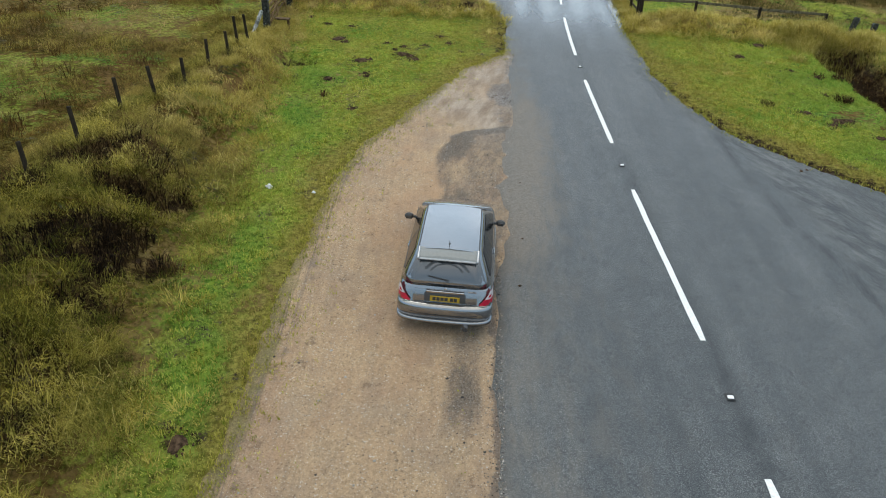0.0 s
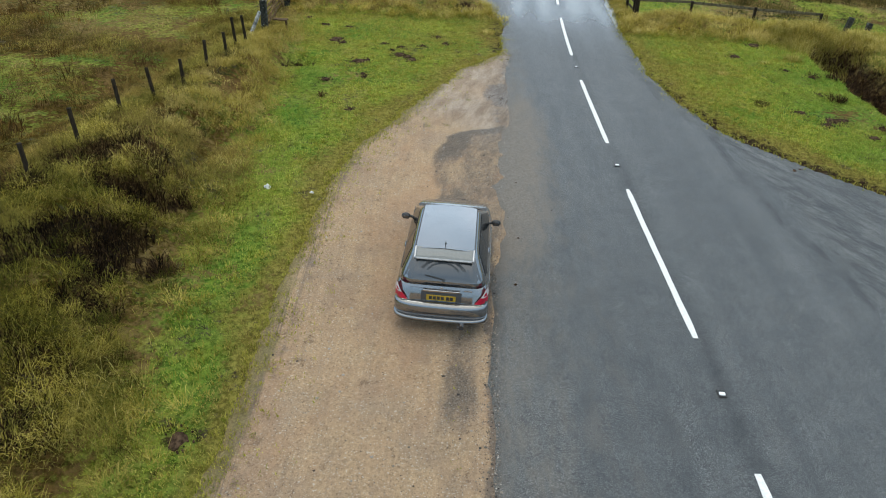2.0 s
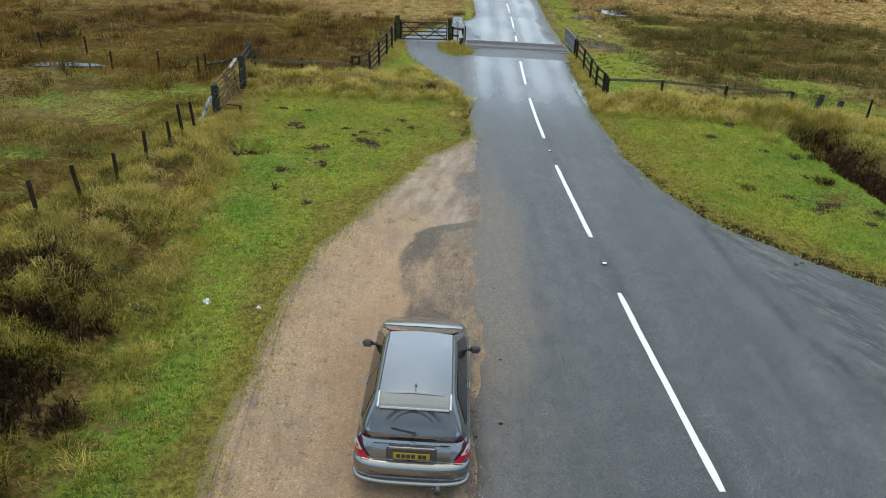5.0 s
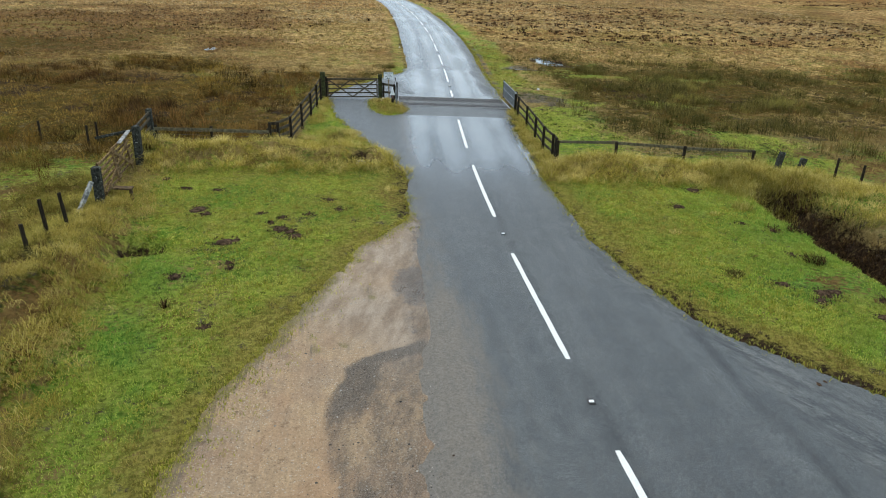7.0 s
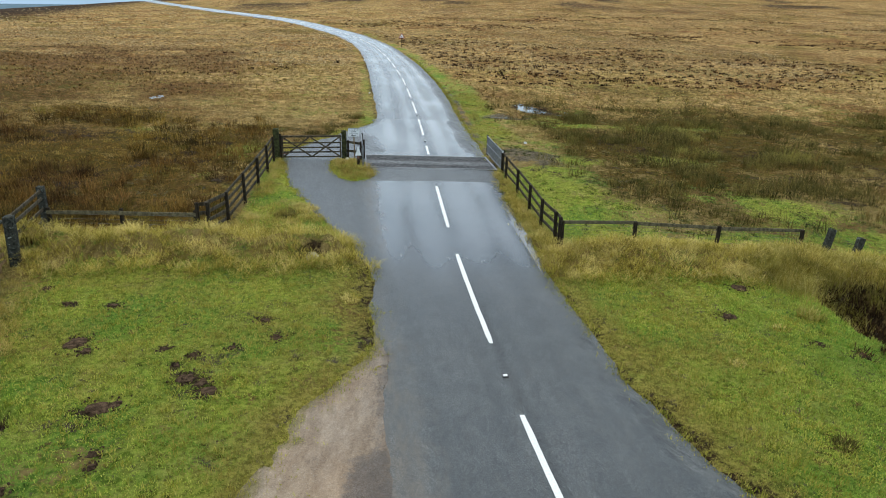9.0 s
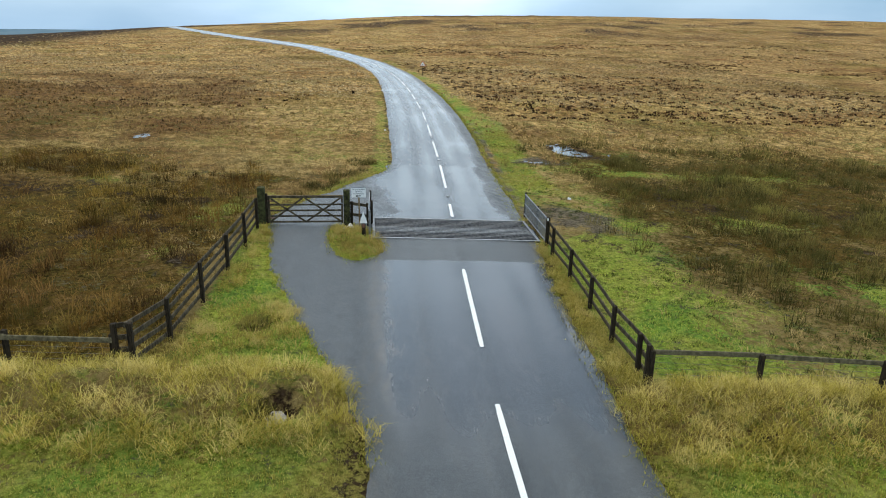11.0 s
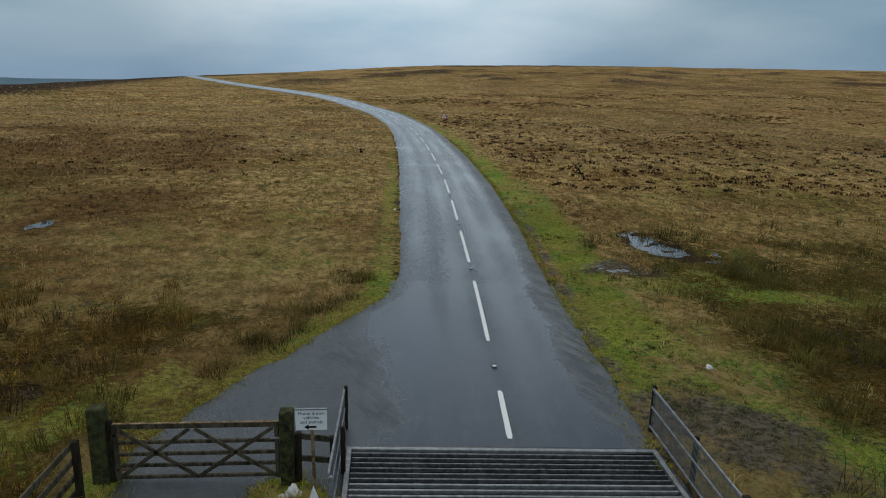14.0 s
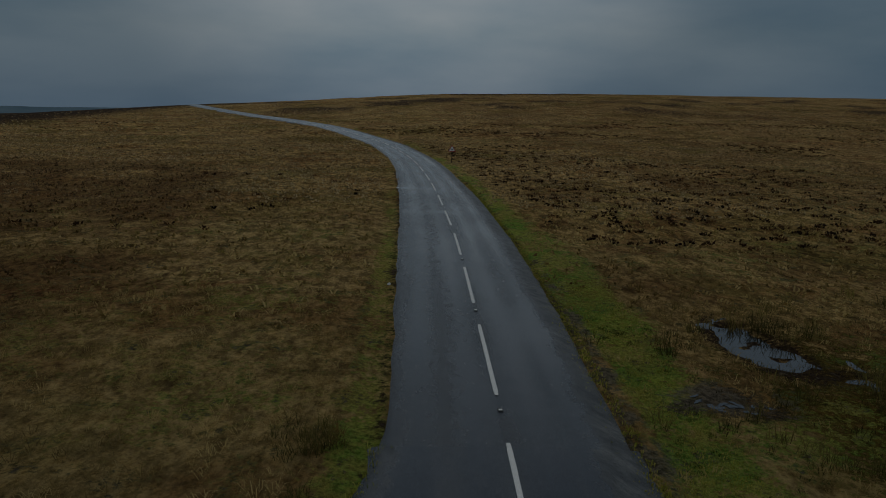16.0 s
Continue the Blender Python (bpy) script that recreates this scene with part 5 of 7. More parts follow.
def cattle_grid():
    x0, x1, y0, y1 = 1.5, 7.9, PIT[0], PIT[1]

    def z(x):
        return float(plane(x, 48.0)) + 0.035

    t = thing("cattle_grid", (4.7, 48.2, z(4.7) - 0.7), "steel bar cattle grid set across the road over a dark pit", "cattle grid")
    n = 15
    for i in range(n):
        y = y0 + 0.12 + (y1 - y0 - 0.24) * i / (n - 1)
        part("bar", beam((x0, y, z(x0) - 0.045), (x1, y, z(x1) - 0.045), 0.052 if 5 <= i <= 8 else 0.036, 0.09, 0.010), STEEL if 5 <= i <= 8 else RAIL_STEEL, t)
    for y in (y0 - 0.03, y1 + 0.03):
        part("end_beam", beam((x0 - 0.12, y, z(x0) - 0.05), (x1 + 0.12, y, z(x1) - 0.05), 0.10, 0.16, 0.01), STEEL, t, "pale galvanised end beam")
    for x in (x0 - 0.06, x1 + 0.06):
        part("side_beam", beam((x, y0, z(x) - 0.05), (x, y1, z(x) - 0.05), 0.10, 0.16, 0.01), STEEL, t)
    for x in (2.8, 4.1, 5.4, 6.7):
        part("cross_joist", beam((x, y0, z(x) - 0.20), (x, y1, z(x) - 0.20), 0.10, 0.20, 0.01), RAIL_STEEL, t)
    part("pit_floor", beam((4.7, y0, z(4.7) - 0.62), (4.7, y1, z(4.7) - 0.62), 6.6, 0.06, 0.0), SHADED_CONCRETE, t, "wet concrete floor with the pit's shade in its colour")
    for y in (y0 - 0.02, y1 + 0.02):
        part("pit_wall", beam((x0 - 0.1, y, z(4.7) - 0.36), (x1 + 0.1, y, z(4.7) - 0.36), 0.12, 0.50, 0.0), SHADED_CONCRETE, t)


cattle_grid()


def grid_wing(name, xa, xb, y0, y1, white_post):
    """The steel wing beside the grid: three rails and a mesh of thin wires between its posts."""
    za, zb = z_at(xa, y0), z_at(xb, y1)
    t = thing(name, (xa, y0, za), "grey steel mesh wing fence between timber posts beside the cattle grid", "wing fence", "grid wings")
    h = 1.05
    for v, (x, y, z) in enumerate(((xa, y0, za), (xb, y1, zb))):
        w = 0.13 if white_post and v == 0 else 0.08
        part("post", beam((x, y, z - 0.3), (x, y, z + h + (0.08 if white_post or v else -0.03)), w, w, 0.012, up=(0, 1, 0)), POST_WOOD if white_post or v else STEEL, t)
    mx, my, mz = (xa + xb) / 2, (y0 + y1) / 2, (za + zb) / 2
    part("post", beam((mx + 0.07, my, mz - 0.3), (mx + 0.07, my, mz + h), 0.09, 0.09, 0.012, up=(0, 1, 0)), POST_WOOD, t)
    for k, hh in ((0.07, h), (0.04, 0.62), (0.05, 0.14)):
        part("rail", beam((xa - 0.03, y0, za + hh), (xb - 0.03, y1, zb + hh), 0.045, k), STEEL, t, "pale steel rail")
    bm = bmesh.new()
    n = 84
    for i in range(n):
        f = (i + 0.5) / n
        x, y, z = xa + (xb - xa) * f - 0.03, y0 + (y1 - y0) * f, za + (zb - za) * f
        one = beam((x, y, z + 0.12), (x, y, z + h), 0.008, 0.008, 0, up=(0, 1, 0))
        me = bpy.data.meshes.new("tmp")
        one.to_mesh(me)
        one.free()
        bm.from_mesh(me)
        bpy.data.meshes.remove(me)
    tagged(part("mesh_panel", bm, STEEL, t), kind="stuff")
    if white_post:
        part("reflector", beam((xa - 0.035, y0 - 0.066, za + h - 0.08), (xa - 0.035, y0 - 0.066, za + h + 0.06), 0.06, 0.012, 0.003, up=(0, 1, 0)), WHITE, t, "white reflector plate")


grid_wing("grid_wing", 8.19, 8.24, 46.35, 50.6, True)
grid_wing("grid_wing", 1.28, 1.33, 47.0, 50.5, False)

# ---- fences ----


def fence(name, pts, rails, height, label, post_w=0.11, wood=FENCE_WOOD, pale=None, seed=1, face=1):
    rng = random.Random(seed)
    x0, y0 = pts[0]
    t = thing(name, (x0, y0, z_at(x0, y0)), label, "fence", "post-and-rail fences")
    tops = []
    for x, y in pts:
        z = z_at(x, y)
        lx, ly = rng.uniform(-0.03, 0.03), rng.uniform(-0.03, 0.03)
        part("post", beam((x, y, z - 0.35), (x + lx, y + ly, z + height + rng.uniform(0.02, 0.10)), post_w, post_w, 0.012, up=(0, 1, 0)), POST_WOOD, t)
        tops.append(Vector((x, y, z)))
    for a, b in zip(tops, tops[1:]):
        d = (b - a).normalized()
        side = Vector((-d.y, d.x, 0)) * (post_w / 2 + 0.018) * face
        for h in rails:
            j = rng.uniform(-0.02, 0.02)
            part("rail", beam(a + side - d * 0.06 + Vector((0, 0, h + j)), b + side + d * 0.06 + Vector((0, 0, h - j)), 0.04, 0.12, 0.008), pale or wood, t)
    return t


fence("road_fence", [(7.68, 34.97), (7.74, 35.58), (7.76, 37.54), (7.97, 40.1), (8.08, 42.7), (8.07, 45.08), (8.13, 46.19)], (0.22, 0.58, 0.95), 1.0, "dark weathered timber post-and-rail fence along the road", seed=2, face=-1)
fence("road_fence", [(-4.36, 35.7), (-4.04, 35.7), (-3.7, 37.46), (-3.46, 39.93), (-3.26, 42.56), (-3.13, 45.2), (-3.10, 47.72)], (0.22, 0.52, 0.82, 1.12), 1.15, "dark weathered timber post-and-rail fence leading to the gate", seed=3)
fence("cross_fence", [(7.78, 34.95), (10.2, 34.5), (13.1, 34.25), (16.2, 34.15)], (0.84,), 0.86, "single-rail timber fence with stock wire behind the grass bank", pale=RAIL_WOOD, seed=4)
fence("cross_fence", [(-4.46, 35.75), (-6.85, 36.0), (-9.1, 36.2)], (0.82,), 0.86, "single-rail timber fence behind the mound of dry grass", pale=RAIL_WOOD, seed=5)


def stock_wire(name, a, b, n):
    za, zb = z_at(*a), z_at(*b)
    t = thing(name, (*a, za), "sagging stock wire strung along the fence", "fence wire", "stock wires")
    for i in range(n):
        h = 0.12 + 0.60 * i / max(1, n - 1)
        part("strand", tube((*a, za + h), (*b, zb + h), 0.0032, sides=5), WIRE, t)


stock_wire("stock_wire", (10.2, 34.58), (16.2, 34.23), 5)
stock_wire("stock_wire", (7.78, 35.03), (10.2, 34.58), 5)
stock_wire("stock_wire", (-4.46, 35.83), (-9.1, 36.28), 5)


def lone_post(x, y, h, r, label, material, lean=(0, 0), square=False):
    z = z_at(x, y)
    top = (x + lean[0], y + lean[1], z + h)
    bm = beam((x, y, z - 0.3), top, 2 * r, 2 * r, 0.015, up=(0, 1, 0)) if square else tube((x, y, z - 0.3), top, r, r * 0.9, 9)
    me = bpy.data.meshes.new("fence_post")
    bm.to_mesh(me)
    bm.free()
    me.materials.append(material)
    return tagged(new("fence_post", me), label, "fence post", "bank fence posts")


WEST_POSTS = [(-9.37, 12.7), (-9.2, 14.5), (-9.1, 16.5), (-8.8, 17.9), (-8.63, 19.5), (-8.52, 21.2), (-8.45, 22.95), (-8.58, 24.35), (-8.62, 25.65), (-9.6, 10.7), (-9.8, 8.7)]
rp = random.Random(11)
for x, y in WEST_POSTS:
    lone_post(x, y, rp.uniform(0.78, 0.9) + 0.26 * float(sstep(23, 25, y)), 0.055, "dark round timber fence post on the grassy bank", POST_WOOD, (rp.uniform(-0.09, 0.02), rp.uniform(-0.05, 0.05)))
for x, y in ((18.7, 32.2), (18.9, 30.9), (19.2, 28.4)):
    lone_post(x, y, 0.95, 0.055, "dark timber fence post beyond the ditch", POST_WOOD, (0.03, 0))
for x, y, h in ((-16.0, 36.0, 0.85), (-14.1, 36.9, 0.8), (-12.0, 36.4, 0.85), (-11.85, 37.05, 0.8), (-18.6, 39.0, 0.85), (-21.5, 40.0, 0.85)):
    lone_post(x, y, h, 0.05, "thin dark timber post of the wire fence on the bog", POST_WOOD, (0.02, 0))
for x, y, h, l in ((17.9, 35.1, 0.8, (0.26, 0.1)), (18.4, 34.2, 0.75, (0.2, 0.05))):
    lone_post(x, y, h, 0.11, "lichened broken grey stump post leaning by the ditch", LICHEN, l, True)


# ---- old hurdle gate on the bank ----


def hurdle():
    a, b = Vector((-8.62, 28.0, 0)), Vector((-9.0, 33.1, 0))
    a.z, b.z = z_at(a.x, a.y), z_at(b.x, b.y)
    t = thing("hurdle_gate", a, "old bleached timber hurdle gate leaning between lichened posts", "gate")
    lean = Vector((-0.12, 0, 0))
    m = a.lerp(b, 0.52)
    for i in range(6):
        h = 0.16 + 0.185 * i
        w = 0.10 if i % 2 else 0.085
        part("rail", beam(a + Vector((0, 0.3, h - 0.03)) + lean * h, m + Vector((0.02, 0.1, h + 0.03)) + lean * h, 0.045, w, 0.008), HURDLE_WOOD, t)
        part("rail", beam(m + Vector((-0.03, -0.1, h + 0.05)) + lean * h, b + Vector((0.02, -0.4, h + 0.09)) + lean * h, 0.045, w, 0.008), HURDLE_WOOD, t)
    part("cap_board", beam(m + Vector((0.0, 0.3, 1.27)), b + Vector((0.0, -0.5, 1.36)), 0.14, 0.04, 0.008), BLEACHED, t, "bleached board along the top")
    for f in (0.12, 0.45, 0.8):
        p = a.lerp(b, f)
        part("upright", beam(p + Vector((0.05, 0, 0.08)), p + Vector((0.05, 0, 1.2)) + lean, 0.05, 0.09, 0.008, up=(0, 1, 0)), HURDLE_WOOD, t)
    part("brace", beam(a.lerp(b, 0.12) + Vector((0.08, 0, 0.2)), a.lerp(b, 0.8) + Vector((0.0, 0, 1.1)), 0.04, 0.10, 0.008), HURDLE_WOOD, t)
    part("brace", beam(a.lerp(b, 0.8) + Vector((0.08, 0, 0.25)), a.lerp(b, 0.45) + Vector((0.0, 0, 1.1)), 0.04, 0.10, 0.008), HURDLE_WOOD, t)
    for p, h, w in ((a + Vector((0.06, -0.1, 0)), 1.25, 0.24), (b + Vector((0.06, 0.0, 0)), 1.42, 0.26)):
        part("post", beam(p - Vector((0, 0, 0.3)), p + Vector((0.04, 0.03, h)), w, w, 0.03, up=(0, 1, 0)), LICHEN, t, "lichen-covered grey post")
    part("prop", beam(a + Vector((-0.36, -0.75, 0.0)), a + Vector((-0.04, -0.2, 0.82)), 0.11, 0.12, 0.01), LICHENED_PROP, t, "leaning prop blotched with white lichen")
    part("step", beam(a + Vector((0.15, 0.9, 0.28)), a + Vector((0.75, 0.9, 0.25)), 0.28, 0.06, 0.01), OLD_WOOD, t, "brown stile step board")
    part("step_leg", beam(a + Vector((0.68, 0.9, -0.25)), a + Vector((0.68, 0.9, 0.23)), 0.09, 0.09, 0.01, up=(0, 1, 0)), OLD_WOOD, t)
    c = Vector((-9.5, 36.8, z_at(-9.5, 36.8)))
    for h in (0.35, 0.7, 1.05, 1.3):
        part("end_rail", beam(b + Vector((0, 0.2, h)), c + Vector((0, 0, h + 0.05)), 0.05, 0.11, 0.01), FENCE_WOOD, t)
    part("post", beam(c - Vector((0, 0, 0.3)), c + Vector((0, 0, 1.5)), 0.22, 0.22, 0.02, up=(0, 1, 0)), LICHEN, t)
    part("top_rail", beam(b + Vector((0.0, 0.1, 1.25)), b + Vector((-1.6, 0.5, 0.85)), 0.08, 0.10, 0.01), LICHEN, t, "fallen grey rail")


hurdle()

# ---- five-bar gate ----


def field_gate():
    y = 48.45
    xl, xr = -2.76, 0.22
    z0 = float(plane(-1.2, y)) + 0.10
    t = thing("field_gate", (xl, y, z0 - 0.10), "dark timber five-bar field gate, shut across the side track", "gate")
    H = (0.03, 0.27, 0.50, 0.74, 1.06)
    for h in H:
        part("bar", beam((xl, y, z0 + h), (xr, y, z0 + h), 0.05, 0.068 if h < 1 else 0.09, 0.008), FENCE_WOOD, t)
    for x in (xl + 0.04, xr - 0.04):
        part("stile", beam((x, y, z0 - 0.02), (x, y, z0 + 1.12), 0.08, 0.08, 0.008, up=(0, 1, 0)), FENCE_WOOD, t)
    xm = (xl + xr) / 2
    for a, b in (((xl + 0.1, 1.02), (xm - 0.02, 0.05)), ((xl + 0.1, 0.06), (xm - 0.12, 1.02)), ((xr - 0.1, 1.02), (xm + 0.02, 0.05)), ((xr - 0.1, 0.06), (xm - 0.02, 1.02))):
        part("brace", beam((a[0], y - 0.045, z0 + a[1]), (b[0], y - 0.045, z0 + b[1]), 0.035, 0.07, 0.006), FENCE_WOOD, t)
    # white highlight along the top bar, put in as a thin pale strip
    part("top_cap", beam((xl, y, z0 + 1.118), (xr, y, z0 + 1.118), 0.055, 0.014, 0.002), PALE_WOOD, t, "pale strip painting the highlight of the top bar")
    for z in (0.2, 0.9):
        part("hinge", beam((xl - 0.1, y - 0.03, z0 + z), (xl + 0.3, y - 0.03, z0 + z), 0.02, 0.05, 0.004), RUST, t, "rusty strap hinge")
    part("latch", beam((xr - 0.15, y - 0.05, z0 + 0.8), (xr + 0.1, y - 0.05, z0 + 0.8), 0.02, 0.04, 0.004), STEEL, t, "steel latch")
    for x, w, h, m, l in ((xl - 0.24, 0.29, 1.50, MOSSY, "thick mossy timber gate post"), (xl - 0.045, 0.10, 1.25, POST_WOOD, "slim dark hanging post beside the gate"), (xr + 0.15, 0.25, 1.50, MOSSY, "thick mossy timber gate post")):
        z = z_at(x, y)
        bm = beam((x, y, z - 0.4), (x, y, z + h), w, w, 0.02, up=(0, 1, 0))
        me = bpy.data.meshes.new("gate_post")
        bm.to_mesh(me)
        bm.free()
        me.materials.append(m)
        tagged(new("gate_post", me), l, "gate post", "gate posts")


field_gate()
fence("gate_wing", [(0.55, 48.5), (1.22, 48.5)], (0.45, 0.9), 0.95, "short dark two-rail fence between the gate and the cattle grid", seed=6)

# ---- signs ----


def notice_sign():
    x, y = 0.86, 48.15
    z = z_at(x, y)
    t = thing("notice_sign", (x, y, z), "white notice board on a thin timber stake by the gate", "sign")
    part("stake", beam((x + 0.03, y + 0.03, z - 0.3), (x, y + 0.03, z + 1.55), 0.06, 0.05, 0.006, up=(0, 1, 0)), PALE_WOOD, t, "pale mossy stake")
    zb = z + 1.27
    b = part("board", beam((x, y - 0.02, zb), (x, y - 0.02, zb + 0.40), 0.56, 0.02, 0.004, up=(0, 1, 0)), WHITE, t)
    part("top_strip", beam((x - 0.285, y - 0.02, zb + 0.414), (x + 0.285, y - 0.02, zb + 0.414), 0.05, 0.025, 0.004), STEEL, t)
    for words, h, size in (("Horse drawn", 0.305, 0.088), ("vehicles", 0.220, 0.088), ("and animals", 0.135, 0.088)):
        cu = bpy.data.curves.new("lettering", "FONT")
        cu.body, cu.size, cu.align_x, cu.extrude = words, size, "CENTER", 0.001
        tmp = bpy.data.objects.new("lettering", cu)
        me = bpy.data.meshes.new_from_object(tmp)
        bpy.data.objects.remove(tmp)
        bm = bmesh.new()
        bm.from_mesh(me)
        bpy.data.meshes.remove(me)
        bmesh.ops.transform(bm, matrix=Matrix.Translation((x, y - 0.0325, zb + h)) @ pose(0, 0, 0, 90, 0, 0), verts=bm.verts)
        part("lettering", bm, INK, b, "dark painted words: " + words)
    bm = bmesh.new()
    pts = [(-0.11, 0), (-0.03, 0.05), (-0.03, 0.018), (0.11, 0.018), (0.11, -0.018), (-0.03, -0.018), (-0.03, -0.05)]
    f = bm.faces.new([bm.verts.new((x - 0.02 + px, y - 0.034, zb + 0.065 + pz)) for px, pz in pts])
    bmesh.ops.solidify(bm, geom=[f], thickness=0.002)
    part("arrow", bm, INK, b, "black arrow pointing to the gate")


notice_sign()


def marker_post():
    x, y = 1.05, 46.68
    z = z_at(x, y)
    t = thing("marker_post", (x, y, z), "short dark post with a white triangular marker by the grid", "marker post")
    part("post", beam((x, y + 0.05, z - 0.3), (x, y + 0.05, z + 0.68), 0.15, 0.10, 0.01, up=(0, 1, 0)), POST_WOOD, t)
    bm = bmesh.new()
    f = bm.faces.new([bm.verts.new(v) for v in ((x - 0.15, y - 0.02, z + 0.50), (x + 0.15, y - 0.02, z + 0.50), (x - 0.01, y - 0.02, z + 0.96))])
    e = bmesh.ops.extrude_face_region(bm, geom=[f])
    bmesh.ops.translate(bm, vec=(0, 0.02, 0), verts=[v for v in e["geom"] if isinstance(v, bmesh.types.BMVert)])
    bmesh.ops.recalc_face_normals(bm, faces=bm.faces)
    part("triangle", bm, WHITE, t, "white painted triangle")
    part("plate", beam((x, y - 0.006, z + 0.32), (x, y - 0.006, z + 0.47), 0.10, 0.012, 0.003, up=(0, 1, 0)), RUST, t, "reddish reflector plate")


marker_post()


def far_sign():
    x, y = 10.6, 143.0
    z = z_at(x, y)
    t = thing("warning_sign", (x, y, z), "triangular red and white road warning sign on a grey pole", "road sign")
    part("pole", tube((x, y, z - 0.3), (x, y, z + 2.3), 0.045), POST_WOOD, t)

    def tri(s, yy, d):
        bm = bmesh.new()
        c = z + 1.95
        f = bm.faces.new([bm.verts.new((x + s * math.sin(a), yy, c + s * math.cos(a))) for a in (0, 2.0944, 4.18879)])
        e = bmesh.ops.extrude_face_region(bm, geom=[f])
        bmesh.ops.translate(bm, vec=(0, d, 0), verts=[v for v in e["geom"] if isinstance(v, bmesh.types.BMVert)])
        bmesh.ops.recalc_face_normals(bm, faces=bm.faces)
        return bm

    p = part("plate", tri(0.62, y - 0.06, 0.02), RED, t, "red triangular border")
    part("face", tri(0.46, y - 0.066, 0.005), WHITE, p, "white sign face")
    part("symbol", beam((x, y - 0.072, z + 1.85), (x, y - 0.072, z + 2.05), 0.16, 0.006, 0, up=(0, 1, 0)), INK, p)


far_sign()

# ---- car ----
GLASS = Tree("tinted_car_glass", 0.10, 0.0, 0.9)
GLASS.set("Base Color", (0.040, 0.041, 0.042)).set("Coat Weight", 1.0)
GLASS = GLASS.m
SIDE_GLASS = Tree("dark_side_glass", 0.12, 0.0, 0.4).set("Base Color", (0.010, 0.011, 0.012)).m
RUBBER = mat_plain("black_rubber", (0.012, 0.012, 0.012), (0.03, 0.03, 0.03), 20, 0.8)
TRIM = mat_plain("black_trim_plastic", (0.015, 0.015, 0.016), (0.035, 0.035, 0.036), 20, 0.5)
CHROME = mat_plain("dull_chrome", (0.36, 0.36, 0.37), (0.44, 0.44, 0.45), 10, 0.22, 1.0)
ALLOY = mat_plain("alloy_wheel", (0.25, 0.25, 0.26), (0.38, 0.38, 0.39), 10, 0.35, 0.8)
LAMP_RED = mat_plain("red_lamp_lens", (0.42, 0.008, 0.030), (0.52, 0.014, 0.040), 8, 0.12)
LAMP_CLEAR = mat_plain("clear_lamp_lens", (0.55, 0.50, 0.50), (0.68, 0.64, 0.64), 8, 0.12)
PLATE = mat_plain("yellow_plate", (0.40, 0.25, 0.015), (0.48, 0.31, 0.03), 12, 0.4)
DEFROST = mat_plain("wiped_glass_film", (0.05, 0.05, 0.05), (0.09, 0.09, 0.09), 12, 0.5)


def loft(rings, close_ends=True):
    bm = bmesh.new()
    rows = [[bm.verts.new(p) for p in r] for r in rings]
    n = len(rows[0])
    for a, b in zip(rows, rows[1:]):
        for i in range(n):
            bm.faces.new((a[i], a[(i + 1) % n], b[(i + 1) % n], b[i]))
    if close_ends:
        bm.faces.new(rows[0][::-1]), bm.faces.new(rows[-1])
    bmesh.ops.recalc_face_normals(bm, faces=bm.faces)
    return bm


def sq(a, p):
    return math.copysign(abs(a) ** (2 / p), a)


# along the car (y, rear at 0): half width, bottom, top of the lower body
BODY = [(0.06, 0.66, 0.34, 0.56), (0.09, 0.76, 0.28, 0.62), (0.14, 0.80, 0.24, 0.78), (0.20, 0.82, 0.22, 0.92), (0.30, 0.83, 0.21, 0.97), (0.50, 0.838, 0.20, 0.985), (1.0, 0.845, 0.18, 0.98), (2.0, 0.847, 0.18, 0.955), (2.7, 0.845, 0.18, 0.93), (3.05, 0.84, 0.18, 0.90), (3.4, 0.82, 0.19, 0.84), (3.68, 0.785, 0.21, 0.74), (3.84, 0.72, 0.24, 0.65), (3.94, 0.64, 0.29, 0.59), (3.99, 0.52, 0.34, 0.54)]
# up the cabin (z): rear end, front end, half width
CABIN = [(0.90, 0.16, 3.16, 0.800), (1.00, 0.20, 2.95, 0.765), (1.10, 0.27, 2.76, 0.715), (1.20, 0.35, 2.57, 0.665), (1.30, 0.44, 2.38, 0.615), (1.36, 0.51, 2.26, 0.580), (1.40, 0.62, 2.14, 0.540), (1.425, 0.9, 1.9, 0.46), (1.435, 1.2, 1.6, 0.28)]


def cabin_at(z):
    c = np.array(CABIN)
    return [float(np.interp(z, c[:, 0], c[:, i])) for i in (1, 2, 3)]


def cabin_rear(u, z, off=0.0):
    """A place on the rear face of the cabin; u from -1 to 1 across."""
    yr, yf, hw = cabin_at(z)
    half = (yf - yr) / 2
    y = (yr + yf) / 2 - half * (1 - min(1, abs(u)) ** 9) ** (1 / 9)
    return Vector((u * hw, y - off * 0.8, z + off * 0.5))


def cabin_side(s, f, z, off=0.0):
    yr, yf, hw = cabin_at(z)
    c, half = (yr + yf) / 2, (yf - yr) / 2
    v = min(0.995, abs((f - c) / half))
    x = hw * (1 - v ** 9) ** (1 / 9)
    return Vector((s * (x + off), f, z + off * 0.3))


def patch(fn, nu, nv):
    bm = bmesh.new()
    g = [[bm.verts.new(fn(i / nu, j / nv)) for i in range(nu + 1)] for j in range(nv + 1)]
    for j in range(nv):
        for i in range(nu):
            bm.faces.new((g[j][i], g[j][i + 1], g[j + 1][i + 1], g[j + 1][i]))
    bmesh.ops.recalc_face_normals(bm, faces=bm.faces)
    return bm


